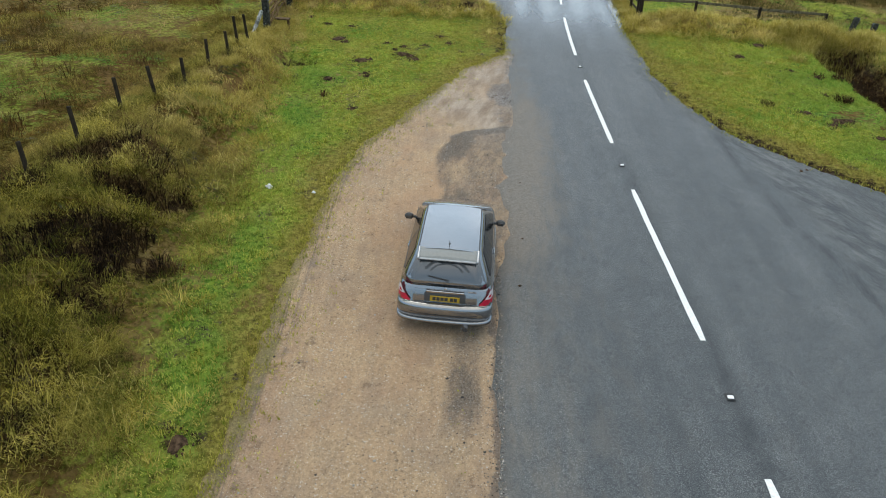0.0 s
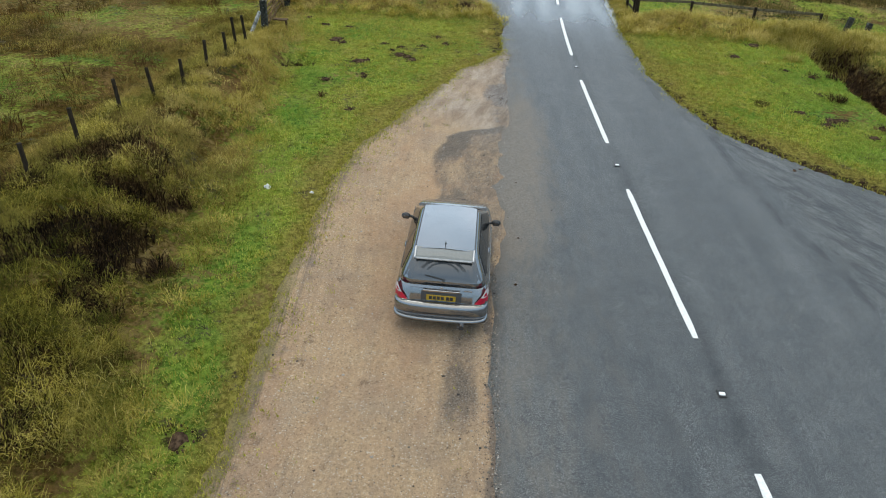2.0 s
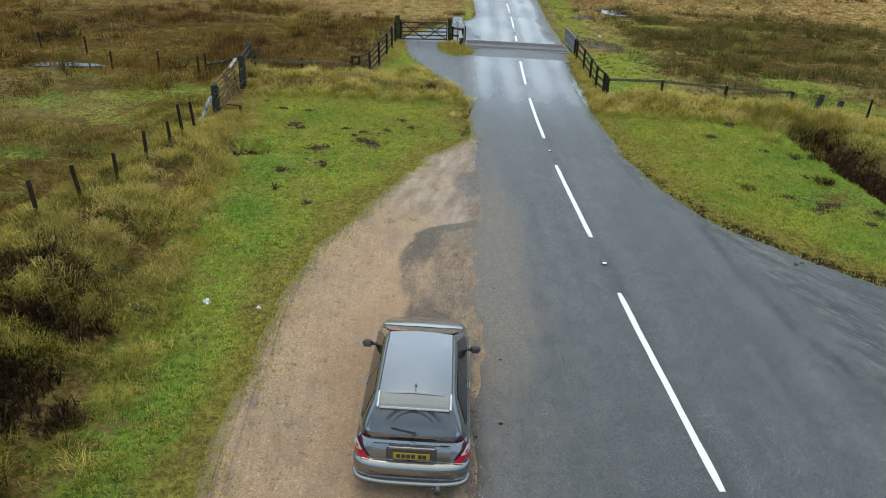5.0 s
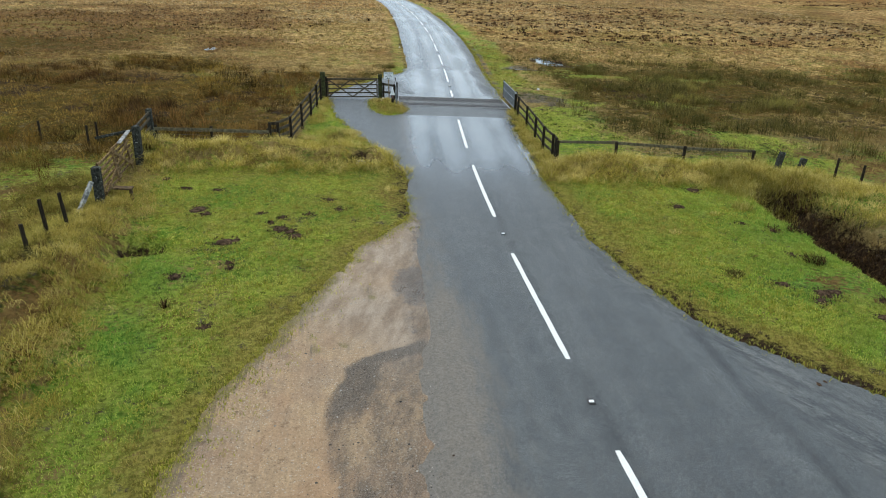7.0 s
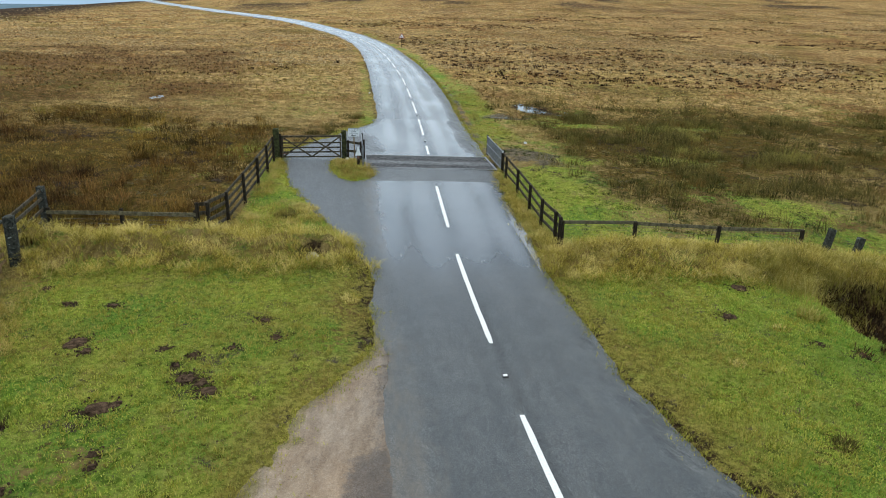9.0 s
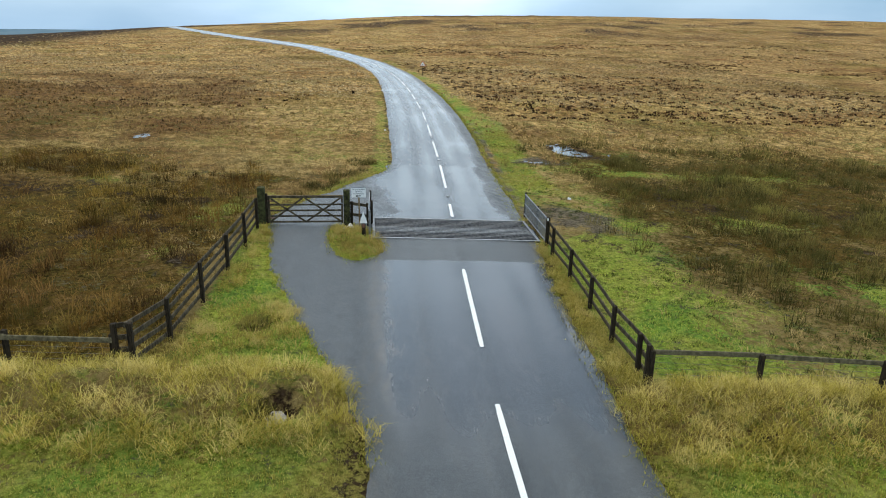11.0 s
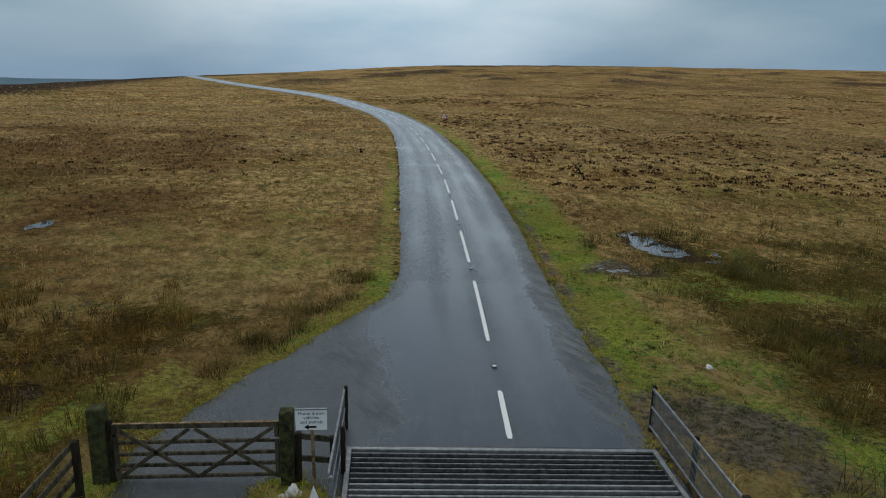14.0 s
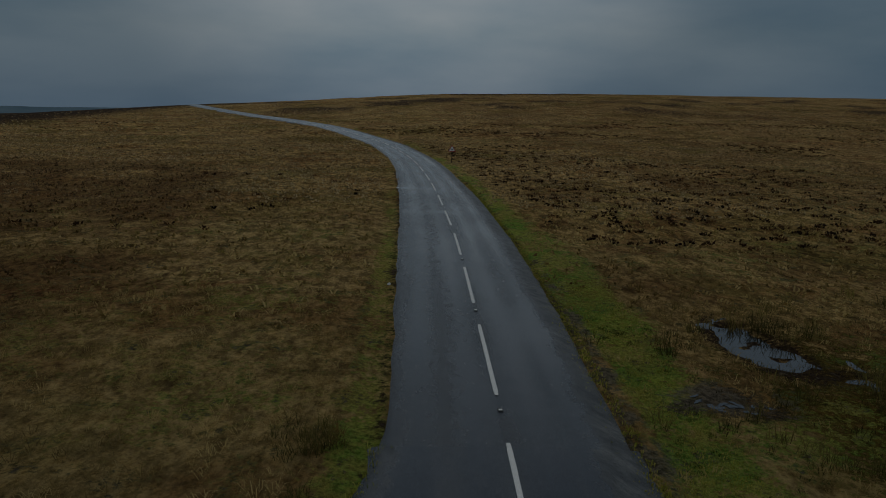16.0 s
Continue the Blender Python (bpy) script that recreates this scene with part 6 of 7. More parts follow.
def body_x(z):
    """Half width of the lower body's side at a height, amidships."""
    v = min(0.99, abs(z - 0.57) / 0.40)
    return 0.846 * (1 - v ** 5) ** 0.2 * (1 - 0.03 * v * v)


def build_car(at, heading):
    car = new("car")
    tagged(car, "grey metallic three-door hatchback parked half on the lay-by", "car")
    car.matrix_basis = Matrix.Translation(at) @ pose(0, 0, 0, 0, 2.0, heading)
    rings = []
    for y, w, b, t in BODY:
        c, h = (b + t) / 2, (t - b) / 2
        ring = []
        for k in range(40):
            a = 2 * math.pi * k / 40
            zz = c + h * sq(math.sin(a), 5)
            tuck = 1 - 0.05 * max(0, (c - zz) / h)
            shoulder = 1 - 0.03 * max(0, (zz - c) / h) ** 2
            ring.append((w * sq(math.cos(a), 5) * tuck * shoulder, y, zz))
        rings.append(ring)
    part("body", loft(rings), PAINT, car, smooth=True)
    rings = []
    for z, yr, yf, w in CABIN:
        c, half = (yr + yf) / 2, (yf - yr) / 2
        rings.append([(w * sq(math.cos(2 * math.pi * k / 64), 9), c + half * sq(math.sin(2 * math.pi * k / 64), 9), z) for k in range(64)])
    part("cabin", loft(rings), PAINT, car, smooth=True)
    roof = part("roof_panel", patch(lambda u, v: Vector(((2 * u - 1) * (0.520 - 0.012 * v), 0.56 + 1.62 * v, 1.402 + 0.034 * (1 - (2 * u - 1) ** 2) + 0.018 * math.sin(math.pi * v))), 12, 12), PAINT, car, smooth=True)
    for s in (-1, 1):
        part("roof_channel", beam((s * 0.534, 0.56, 1.404), (s * 0.520, 2.16, 1.404), 0.018, 0.012, 0.002), TRIM, roof, "black roof channel")
    # glass
    rear = part("rear_window", patch(lambda u, v: cabin_rear((2 * u - 1) * 0.90, 0.985 + 0.345 * v, 0.008), 14, 8), GLASS, car, "dark rear window with a wiped arc", smooth=True)
    for r0, r1 in ((0.34, 0.40), (0.25, 0.29)):
        part("wiped_arc", patch(lambda u, v: cabin_rear((r0 + (r1 - r0) * v) * math.cos(math.pi * (0.08 + 0.84 * u)) / 0.66, 1.10 + 0.52 * (r0 + (r1 - r0) * v) * math.sin(math.pi * (0.08 + 0.84 * u)), 0.012), 18, 1), DEFROST, rear)
    part("windscreen", patch(lambda u, v: Vector(((2 * u - 1) * 0.88 * cabin_at(0.98 + 0.36 * v)[2], cabin_at(0.98 + 0.36 * v)[1] + 0.008, 0.985 + 0.36 * v)), 10, 6), GLASS, car, smooth=True)
    for s in (-1, 1):
        def door_glass(u, v):
            z = 0.985 + 0.33 * v
            return cabin_side(s, 1.42 + u * ((2.84 - 0.70 * v) - 1.42), z, 0.006)

        def rear_glass(u, v):
            z = 0.985 + 0.33 * v
            a = 0.46 + 0.26 * v
            return cabin_side(s, a + u * (1.36 - a), z, 0.006)

        part("side_window", patch(door_glass, 8, 5), SIDE_GLASS, car, smooth=True)
        part("quarter_window", patch(rear_glass, 8, 5), SIDE_GLASS, car, smooth=True)
        part("pillar_trim", patch(lambda u, v: cabin_side(s, 1.36 + 0.06 * u, 0.985 + 0.33 * v, 0.005), 1, 5), TRIM, car)
        part("belt_trim", beam((s * 0.778, 0.55, 0.982), (s * 0.772, 2.85, 0.975), 0.012, 0.014, 0.003), TRIM, car)
        part("side_moulding", beam((s * 0.848, 0.75, 0.55), (s * 0.85, 3.0, 0.53), 0.012, 0.05, 0.004), PAINT, car)
        part("sill", beam((s * 0.82, 0.9, 0.23), (s * 0.82, 3.0, 0.23), 0.06, 0.10, 0.02), PAINT, car)
        part("door_seam", patch(lambda u, v: Vector((s * (body_x(0.32 + 0.58 * v) + 0.003), 1.396 + 0.008 * u, 0.32 + 0.58 * v)), 1, 10), TRIM, car)
        part("door_handle", beam((s * (body_x(0.82) + 0.006), 1.52, 0.82), (s * (body_x(0.82) + 0.006), 1.72, 0.82), 0.02, 0.03, 0.006), PAINT, car)
        # mirror: arm and rounded shell with its own glass
        m = bmesh.new()
        bmesh.ops.create_uvsphere(m, u_segments=14, v_segments=9, radius=1)
        bmesh.ops.scale(m, vec=(0.095, 0.065, 0.065), verts=m.verts)
        bmesh.ops.translate(m, vec=(s * 0.915, 2.40, 1.00), verts=m.verts)
        mir = part("wing_mirror", m, TRIM, car, "black door mirror", smooth=True)
        part("mirror_arm", beam((s * 0.78, 2.44, 0.965), (s * 0.88, 2.42, 0.985), 0.06, 0.04, 0.01), TRIM, mir)
        part("mirror_glass", beam((s * 0.915, 2.334, 0.965), (s * 0.915, 2.334, 1.035), 0.12, 0.006, 0.002, up=(0, 1, 0)), GLASS, mir)
        # tail lamp: red lens with a clear block above
        def lens(u, v, off=0.0):
            """v up the lamp, u from its outer edge inwards; wide at the foot and pointed at the top."""
            z = 0.64 + 0.30 * v
            wide = 0.035 + 0.20 * (1 - v) ** 1.3
            out = float(np.interp(z, [0.62, 0.80, 0.94], [0.815, 0.82, 0.80]))
            y = 0.085 + 0.085 * v + 0.16 * (1 - u) ** 3
            return Vector((s * (out + 0.012 - wide * u), y - 0.03 - off, z))

        lamp = part("tail_lamp", patch(lambda u, v: lens(u, v), 8, 6), LAMP_RED, car, "red and clear tail lamp", smooth=True)
        part("clear_lens", patch(lambda u, v: lens(0.0 + 1.0 * u, 0.42 + 0.56 * v, 0.006), 5, 4), LAMP_CLEAR, lamp, smooth=True)
        part("red_lens", patch(lambda u, v: lens(0.28 + 0.46 * u, 0.52 + 0.20 * v, 0.010), 4, 3), LAMP_RED, lamp, smooth=True)
        part("headlamp", patch(lambda u, v: Vector((s * (0.50 + 0.24 * u), 3.90 - 0.28 * u * u - 0.12 * v, 0.56 + 0.13 * v)), 5, 4), LAMP_CLEAR, car, "clear headlamp", smooth=True)
        for y in (0.73, 3.22):
            wheel = part("wheel", tube((s * 0.64, y, 0.305), (s * 0.835, y, 0.305), 0.305, sides=28), RUBBER, car, "black tyre on an alloy rim", smooth=False)
            part("rim", tube((s * 0.80, y, 0.305), (s * 0.842, y, 0.305), 0.205, 0.19, sides=24), ALLOY, wheel)
            part("hub", tube((s * 0.84, y, 0.305), (s * 0.852, y, 0.305), 0.04, sides=12), TRIM, wheel)
            for k in range(5):
                a = 2 * math.pi * k / 5
                part("spoke_gap", tube((s * 0.838, y + 0.12 * math.cos(a), 0.305 + 0.12 * math.sin(a)), (s * 0.846, y + 0.12 * math.cos(a), 0.305 + 0.12 * math.sin(a)), 0.042, sides=8), RUBBER, wheel)
            arch = bmesh.new()
            rr = [arch.verts.new((s * 0.846, y + 0.345 * math.cos(math.pi * k / 16), 0.305 + 0.345 * math.sin(math.pi * k / 16))) for k in range(17)]
            ri = [arch.verts.new((s * 0.850, y + 0.315 * math.cos(math.pi * k / 16), 0.305 + 0.315 * math.sin(math.pi * k / 16))) for k in range(17)]
            for k in range(16):
                arch.faces.new((rr[k], rr[k + 1], ri[k + 1], ri[k]))
            part("wheel_arch", arch, TRIM, car)
    # tail
    part("spoiler", loft([[(x, 0.60, 1.430 - 0.03 * abs(x)), (x, 0.48, 1.418 - 0.04 * abs(x)), (x, 0.38, 1.388 - 0.05 * abs(x)), (x, 0.34, 1.362 - 0.05 * abs(x)), (x, 0.335, 1.342 - 0.05 * abs(x)), (x, 0.60, 1.36)] for x in np.linspace(-0.50, 0.50, 13)]), SPOILER, car, "satin grey roof-edge spoiler", smooth=False)
    part("spoiler_lip", beam((-0.50, 0.325, 1.345), (0.50, 0.325, 1.345), 0.04, 0.035, 0.012), PALE_PAINT, car)
    for s in (-1, 1):
        part("spoiler_end", beam((s * 0.515, 0.315, 1.335), (s * 0.515, 0.60, 1.410), 0.04, 0.07, 0.012), PALE_PAINT, car)
    part("brake_lamp", beam((-0.03, 0.30, 1.345), (0.03, 0.30, 1.345), 0.012, 0.012, 0.002), TRIM, car)
    part("rear_wiper", beam(cabin_rear(0.02, 1.01, 0.03), cabin_rear(-0.42, 1.055, 0.03), 0.02, 0.022, 0.004), TRIM, car, "black rear wiper")
    part("wiper_pivot", tube(cabin_rear(0.03, 1.0, 0.0), cabin_rear(0.03, 1.0, 0.05), 0.03), TRIM, car)
    part("tail_panel", patch(lambda u, v: Vector(((2 * u - 1) * 0.56, 0.075 + 0.065 * v * v, 0.63 + 0.22 * v)), 8, 4), PAINT, car, smooth=True)
    for z, w, y in ((0.615, 0.74, 0.066),):
        part("tailgate_seam", beam((-w, y, z), (w, y, z), 0.006, 0.005, 0), TRIM, car)
    part("chrome_strip", beam((-0.33, 0.095, 0.835), (0.33, 0.095, 0.835), 0.04, 0.045, 0.008), CHROME, car, "chrome grab strip")
    plate = part("number_plate", beam((-0.26, 0.072, 0.705), (0.26, 0.072, 0.705), 0.012, 0.112, 0.003), PLATE, car, "yellow number plate with dark bars")
    for x, w in ((-0.185, 0.055), (-0.115, 0.055), (-0.045, 0.055), (0.025, 0.055), (0.12, 0.055), (0.185, 0.055)):
        part("plate_bar", beam((x - w / 2, 0.0645, 0.705), (x + w / 2, 0.0645, 0.705), 0.003, 0.07, 0), INK, plate)
    part("rear_bumper", loft([[(w * sq(math.cos(math.pi * k / 24), 3.2), 0.34 - d * abs(math.sin(math.pi * k / 24)) ** 0.45, z) for k in range(25)] + [(-w * 0.8, 0.40, z), (w * 0.8, 0.40, z)] for z, w, d in ((0.28, 0.80, 0.30), (0.34, 0.835, 0.35), (0.46, 0.848, 0.385), (0.56, 0.846, 0.38), (0.60, 0.83, 0.35), (0.615, 0.79, 0.30))]), PAINT, car, "painted rear bumper", smooth=True)
    part("bumper_lip", loft([[(w * sq(math.cos(math.pi * k / 24), 3.2), 0.34 - d * abs(math.sin(math.pi * k / 24)) ** 0.45, z) for k in range(25)] + [(-w * 0.8, 0.40, z), (w * 0.8, 0.40, z)] for z, w, d in ((0.245, 0.81, 0.33), (0.26, 0.855, 0.40), (0.315, 0.855, 0.40), (0.325, 0.83, 0.36))]), PAINT, car, "flared lower bumper lip", smooth=True)
    part("bumper_line", beam((-0.62, -0.043, 0.435), (0.62, -0.043, 0.435), 0.006, 0.012, 0), TRIM, car)
    pipe = part("exhaust_tip", tube((0.40, -0.12, 0.225), (0.40, 0.25, 0.24), 0.050, 0.044, 16), CHROME, car, "chrome exhaust tip", smooth=False)
    part("bore", tube((0.40, -0.123, 0.225), (0.40, -0.10, 0.226), 0.040, sides=14), INK, pipe)
    part("lettering_strip", beam((0.40, 0.113, 0.862), (0.54, 0.118, 0.862), 0.006, 0.022, 0.002), CHROME, car, "small chrome lettering strip")
    part("plate_recess", patch(lambda u, v: Vector(((2 * u - 1) * 0.36, 0.0735 + 0.03 * v * v, 0.64 + 0.17 * v)), 6, 3), RECESS, car)
    part("tailgate_badge", beam((-0.025, 0.12, 0.885), (0.025, 0.12, 0.885), 0.01, 0.03, 0.004), CHROME, car)
    # roof and nose
    aer = part("aerial", tube((0.0, 0.72, 1.44), (0.0, 0.63, 1.57), 0.007, 0.004), TRIM, car, "black roof aerial")
    part("aerial_base", tube((0.0, 0.73, 1.415), (0.0, 0.73, 1.45), 0.035, 0.018), TRIM, aer)
    part("bonnet", patch(lambda u, v: Vector(((2 * u - 1) * (0.70 - 0.10 * v * v), 3.10 + 0.68 * v, 0.915 - 0.23 * v ** 1.3 + 0.03 * (1 - (2 * u - 1) ** 2))), 10, 8), PAINT, car, smooth=True)
    for x in (-0.3, 0.18):
        part("front_wiper", beam((x, 3.03, 0.945), (x + 0.42, 3.01, 0.955), 0.02, 0.02, 0.004), TRIM, car)
    part("scuttle", beam((-0.72, 3.06, 0.915), (0.72, 3.06, 0.915), 0.14, 0.04, 0.01), TRIM, car)
    part("grille", beam((-0.40, 3.985, 0.52), (0.40, 3.985, 0.52), 0.03, 0.08, 0.01), TRIM, car)
    part("underbody", beam((0, 0.3, 0.21), (0, 3.75, 0.21), 1.4, 0.06, 0.0), TRIM, car)


build_car((-0.43, 9.66, float(plane(-0.42, 12)) + 0.02), -1.5)

# ---- wet places ----


def water_sheet(name, cx, cy, rx, ry, z, label, seed, turn=0.0, ragged=0.3):
    bm = bmesh.new()
    vs = []
    for k in range(40):
        a = 2 * math.pi * k / 40
        r = 1 + ragged * float(vnoise(3 * math.cos(a), 3 * math.sin(a), 1.3, seed)) + 0.55 * ragged * float(vnoise(9 * math.cos(a), 9 * math.sin(a), 1.3, seed + 1))
        px, py = rx * r * math.cos(a), ry * r * math.sin(a)
        c, s = math.cos(turn), math.sin(turn)
        vs.append(bm.verts.new((cx + px * c - py * s, cy + px * s + py * c, z)))
    bm.faces.new(vs)
    me = bpy.data.meshes.new(name)
    bm.to_mesh(me)
    bm.free()
    me.materials.append(WATER)
    return tagged(new(name, me), label, "puddle", "puddles", "structure")


water_sheet("bog_pool", 15.75, 70.0, 1.85, 3.8, POOL_Z, "still bog pool reflecting the sky among rushes", 31, 0.3)
rw = random.Random(44)
for k in range(16):
    px, py = 12.3 + rw.gauss(0, 0.75), 64.9 + rw.gauss(0, 0.38)
    water_sheet("mud_puddle", px, py, rw.uniform(0.08, 0.22), rw.uniform(0.05, 0.10), z_at(px, py) + 0.02, "small puddle in churned wet mud", 71 + k, rw.uniform(0, 3.1), 0.5)
water_sheet("bog_pool", 18.5, 66.1, 0.7, 0.35, float(plane(18.5, 66.1)) - 0.1, "small bog pool among rushes", 36)
water_sheet("bog_pool", -13.9, 69.3, 0.5, 1.0, z_at(-13.9, 69.3) + 0.03, "small bog pool in the moor grass", 37)
water_sheet("bog_pool", -18.5, 36.0, 1.8, 0.5, z_at(-18.5, 36.0) + 0.04, "dark bog water behind the fence", 39)
water_sheet("road_puddle", 6.74, 36.2, 0.20, 3.2, float(plane(6.74, 36.2)) + 0.030, "long puddle along the road edge", 41, -0.05, 0.45)

# ---- molehills, pebbles, litter ----


def lump(name, x, y, r, h, material, label, category, group, seed, z=None, sink=0.03):
    bm = bmesh.new()
    bmesh.ops.create_icosphere(bm, subdivisions=3, radius=1)
    for v in bm.verts:
        p = v.co.copy()
        k = 1 + 0.62 * noise.noise(p * 1.6 + Vector((seed, 0, 0))) + 0.40 * noise.noise(p * 4.5 + Vector((0, seed, 0)))
        v.co = Vector((p.x * r * k, p.y * r * 0.8 * k, max(-0.3, p.z) * h * k))
    me = bpy.data.meshes.new(name)
    bm.to_mesh(me)
    bm.free()
    me.materials.append(material)
    me.polygons.foreach_set("use_smooth", np.ones(len(me.polygons), bool))
    ob = tagged(new(name, me), label, category, group)
    ob.location = (x, y, (z_at(x, y) if z is None else z) - sink)
    ob.rotation_euler = (0, 0, seed)
    return ob


def molehill(x, y, r, seed):
    """A low heap of crumbled soil: a broken mound with clods over and round it."""
    rng = random.Random(seed)
    bm = bmesh.new()
    bmesh.ops.create_icosphere(bm, subdivisions=3, radius=1)
    for v in bm.verts:
        q = v.co.copy()
        k = 1 + 0.4 * noise.noise(q * 1.5 + Vector((seed, 0, 0))) + 0.28 * noise.noise(q * 4.0 + Vector((0, seed, 0)))
        v.co = Vector((q.x * r * 0.75 * k, q.y * r * 0.6 * k, max(-0.3, q.z) * (0.05 + 0.09 * r) * k))
    for n in range(int(14 + 60 * r)):
        a, d, c = rng.uniform(0, 6.283), r * 1.5 * rng.random() ** 0.6, rng.uniform(0.010, 0.034)
        m = Matrix.Translation((d * math.cos(a), 0.85 * d * math.sin(a), 0.035 + 0.05 * max(0, 1 - d / r) * rng.random())) @ pose(0, 0, 0, rng.uniform(0, 90), rng.uniform(0, 90), 0) @ Matrix.Diagonal((c, c * rng.uniform(0.6, 1.2), c * 0.7, 1))
        bmesh.ops.create_icosphere(bm, subdivisions=1, radius=1, matrix=m)
    me = bpy.data.meshes.new("molehill")
    bm.to_mesh(me)
    bm.free()
    me.materials.append(PEAT)
    ob = tagged(new("molehill", me), "low crumbled molehill of dark soil on the turf", "molehill", "molehills")
    ob.location = (x, y, z_at(x, y) - 0.02)
    ob.rotation_euler = (0, 0, seed)


for i, (x, y, r) in enumerate(MOLES):
    molehill(x, y, r, 1.0 + i)
for x, y, r in ((-4.98, 14.9, 0.09), (-3.83, 14.7, 0.05), (0.52, 48.0, 0.16), (0.35, 47.85, 0.10), (11.36, 54.3, 0.11), (2.6, 77.0, 0.10), (3.1, 113.0, 0.16), (-18.2, 36.4, 0.12)):
    lump("litter", x, y, r, r * 0.8, LITTER, "crumpled white plastic litter lying in the grass", "litter", "litter", x + 3 * y, sink=0.0)
lump("boulder", -0.62, 33.3, 0.22, 0.14, STONE, "pale yellowish stone lying at the mouth of a burrow", "stone", "", 7.7, sink=0.01)


def loose_grit():
    """Pebbles and crumbs of tarmac along the broken road edge and over the old tarmac."""
    rng = np.random.default_rng(151)
    n = 9000
    y = rng.uniform(4.5, 21, n)
    edge = (rng.uniform(0, 1, n) < 0.4) & (y < 12.5)
    x = np.where(edge, road_left(y) - np.abs(rng.normal(0, 0.16, n)) + 0.05, rng.uniform(-3.3, 1.0, n))
    keep = (edge | (rng.uniform(0, 1, n) < 0.15 + 0.85 * dirt_tar(x, y))) & (in_layby(x, y) > 0.1)
    x, y = x[keep], y[keep]
    r = rng.uniform(0.005, 0.014, len(x)) * (1 + 1.3 * (rng.uniform(0, 1, len(x)) < 0.06))
    z = np.maximum(plane(x, y) + dirt_lift(x, y), plane(x, y) + road_lift(x, y) - 0.16 * (1 - sstep(-0.45, 0.0, in_road(x, y))))
    base = np.array([(1, 0, 0), (0, 1, 0), (-1, 0, 0), (0, -1, 0), (0, 0, 0.75), (0, 0, -0.4)], float)
    a = rng.uniform(0, 6.283, len(x))
    c, q = np.cos(a)[:, None], np.sin(a)[:, None]
    sx = rng.uniform(0.7, 1.3, len(x))[:, None]
    v = np.stack([x[:, None] + r[:, None] * sx * (c * base[:, 0] - q * base[:, 1]), y[:, None] + r[:, None] * (q * base[:, 0] + c * base[:, 1]), z[:, None] + r[:, None] * (base[:, 2] + 0.1)], 2).reshape(-1, 3)
    f = np.array([(0, 1, 4), (1, 2, 4), (2, 3, 4), (3, 0, 4), (1, 0, 5), (2, 1, 5), (3, 2, 5), (0, 3, 5)])
    f = (np.arange(len(x))[:, None, None] * 6 + f).reshape(-1, 3)
    ob = link_mesh("loose_grit", v.tolist(), f.tolist(), GRIT, smooth=False)
    tagged(ob, "loose grey and tan grit along the broken tarmac edge", "grit", kind="stuff")


loose_grit()
rs = random.Random(21)
for i in range(110):
    x, y = rs.uniform(-3.3, 0.4), rs.uniform(5.5, 24)
    if in_layby(np.array([x]), np.array([y]))[0] < 0.3:
        continue
    r = rs.uniform(0.008, 0.026)
    lump("pebble", x, y, r, r * 0.7, STONE, "small pale pebble pressed into the earth", "pebble", "pebbles", i * 1.3, float(plane(x, y) + dirt_lift(np.array([x]), np.array([y]))[0]), 0.0)

# ---- distance ----


def far_hills():
    vs, fs = [], []
    n = 60
    for i in range(n + 1):
        a = radians(-60 + 62 * i / n)
        d = 3600
        h = -60 + 26 + 18 * float(vnoise(i * 0.11, 0.0, 1.0, 51)) + 7 * float(vnoise(i * 0.4, 0.0, 1.0, 52))
        for k, (dd, zz) in enumerate(((-900, -160), (0, h), (500, h - 30))):
            vs.append(((d + dd) * math.sin(a), (d + dd) * math.cos(a), zz))
        if i:
            b = 3 * i
            fs += [(b - 3, b, b + 1, b - 2), (b - 2, b + 1, b + 2, b - 1)]
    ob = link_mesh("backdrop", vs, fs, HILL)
    tagged(ob, "distant hills beyond the moor, blue haze in their colour", "hills", kind="structure")


far_hills()

# ---- grass ----


def scatter(n, x0, x1, y0, y1, keep, seed):
    """Places on the turf in a box, kept by chance where keep(x, y) says so."""
    rng = np.random.default_rng(seed)
    x, y = rng.uniform(x0, x1, n), rng.uniform(y0, y1, n)
    k = (rng.uniform(0, 1, n) < keep(x, y)) & (np.maximum(in_road(x, y), in_layby(x, y)) < -0.12 + 0.11 * rng.exponential(1.0, n))
    x, y = x[k], y[k]
    pool = np.minimum(np.hypot((x - 15.75 + 0.05 * (y - 70.0)) / 1.15, (y - 70.0) / 3.2), np.minimum(np.hypot((x - 12.3) / 1.4, (y - 64.9) / 0.8), np.hypot((x - 18.5) / 0.8, (y - 66.1) / 0.5)))
    edge = 0.72 + 0.25 * vnoise(x, y, 0.6, 37)
    x, y = x[pool > edge], y[pool > edge]
    return np.c_[x, y, land(x, y)]


def not_on(x, y):
    z = np.ones_like(x)
    for mx, my, r in MOLES:
        z *= np.hypot(x - mx, y - my) > r * 0.85
    return z


def keep_lush(x, y):
    return (1 - 0.5 * sstep(0.45, 1.0, wear_mask(x, y))) * sstep(0.45, 0.85, lush_mask(x, y) + 0.25 * vnoise(x, y, 1.1, 61)) * not_on(x, y) * (1 - sstep(0.4, 0.8, bare_shade_mask(x, y))) * (1 - sstep(0.3, 0.6, stony_mask(x, y)))


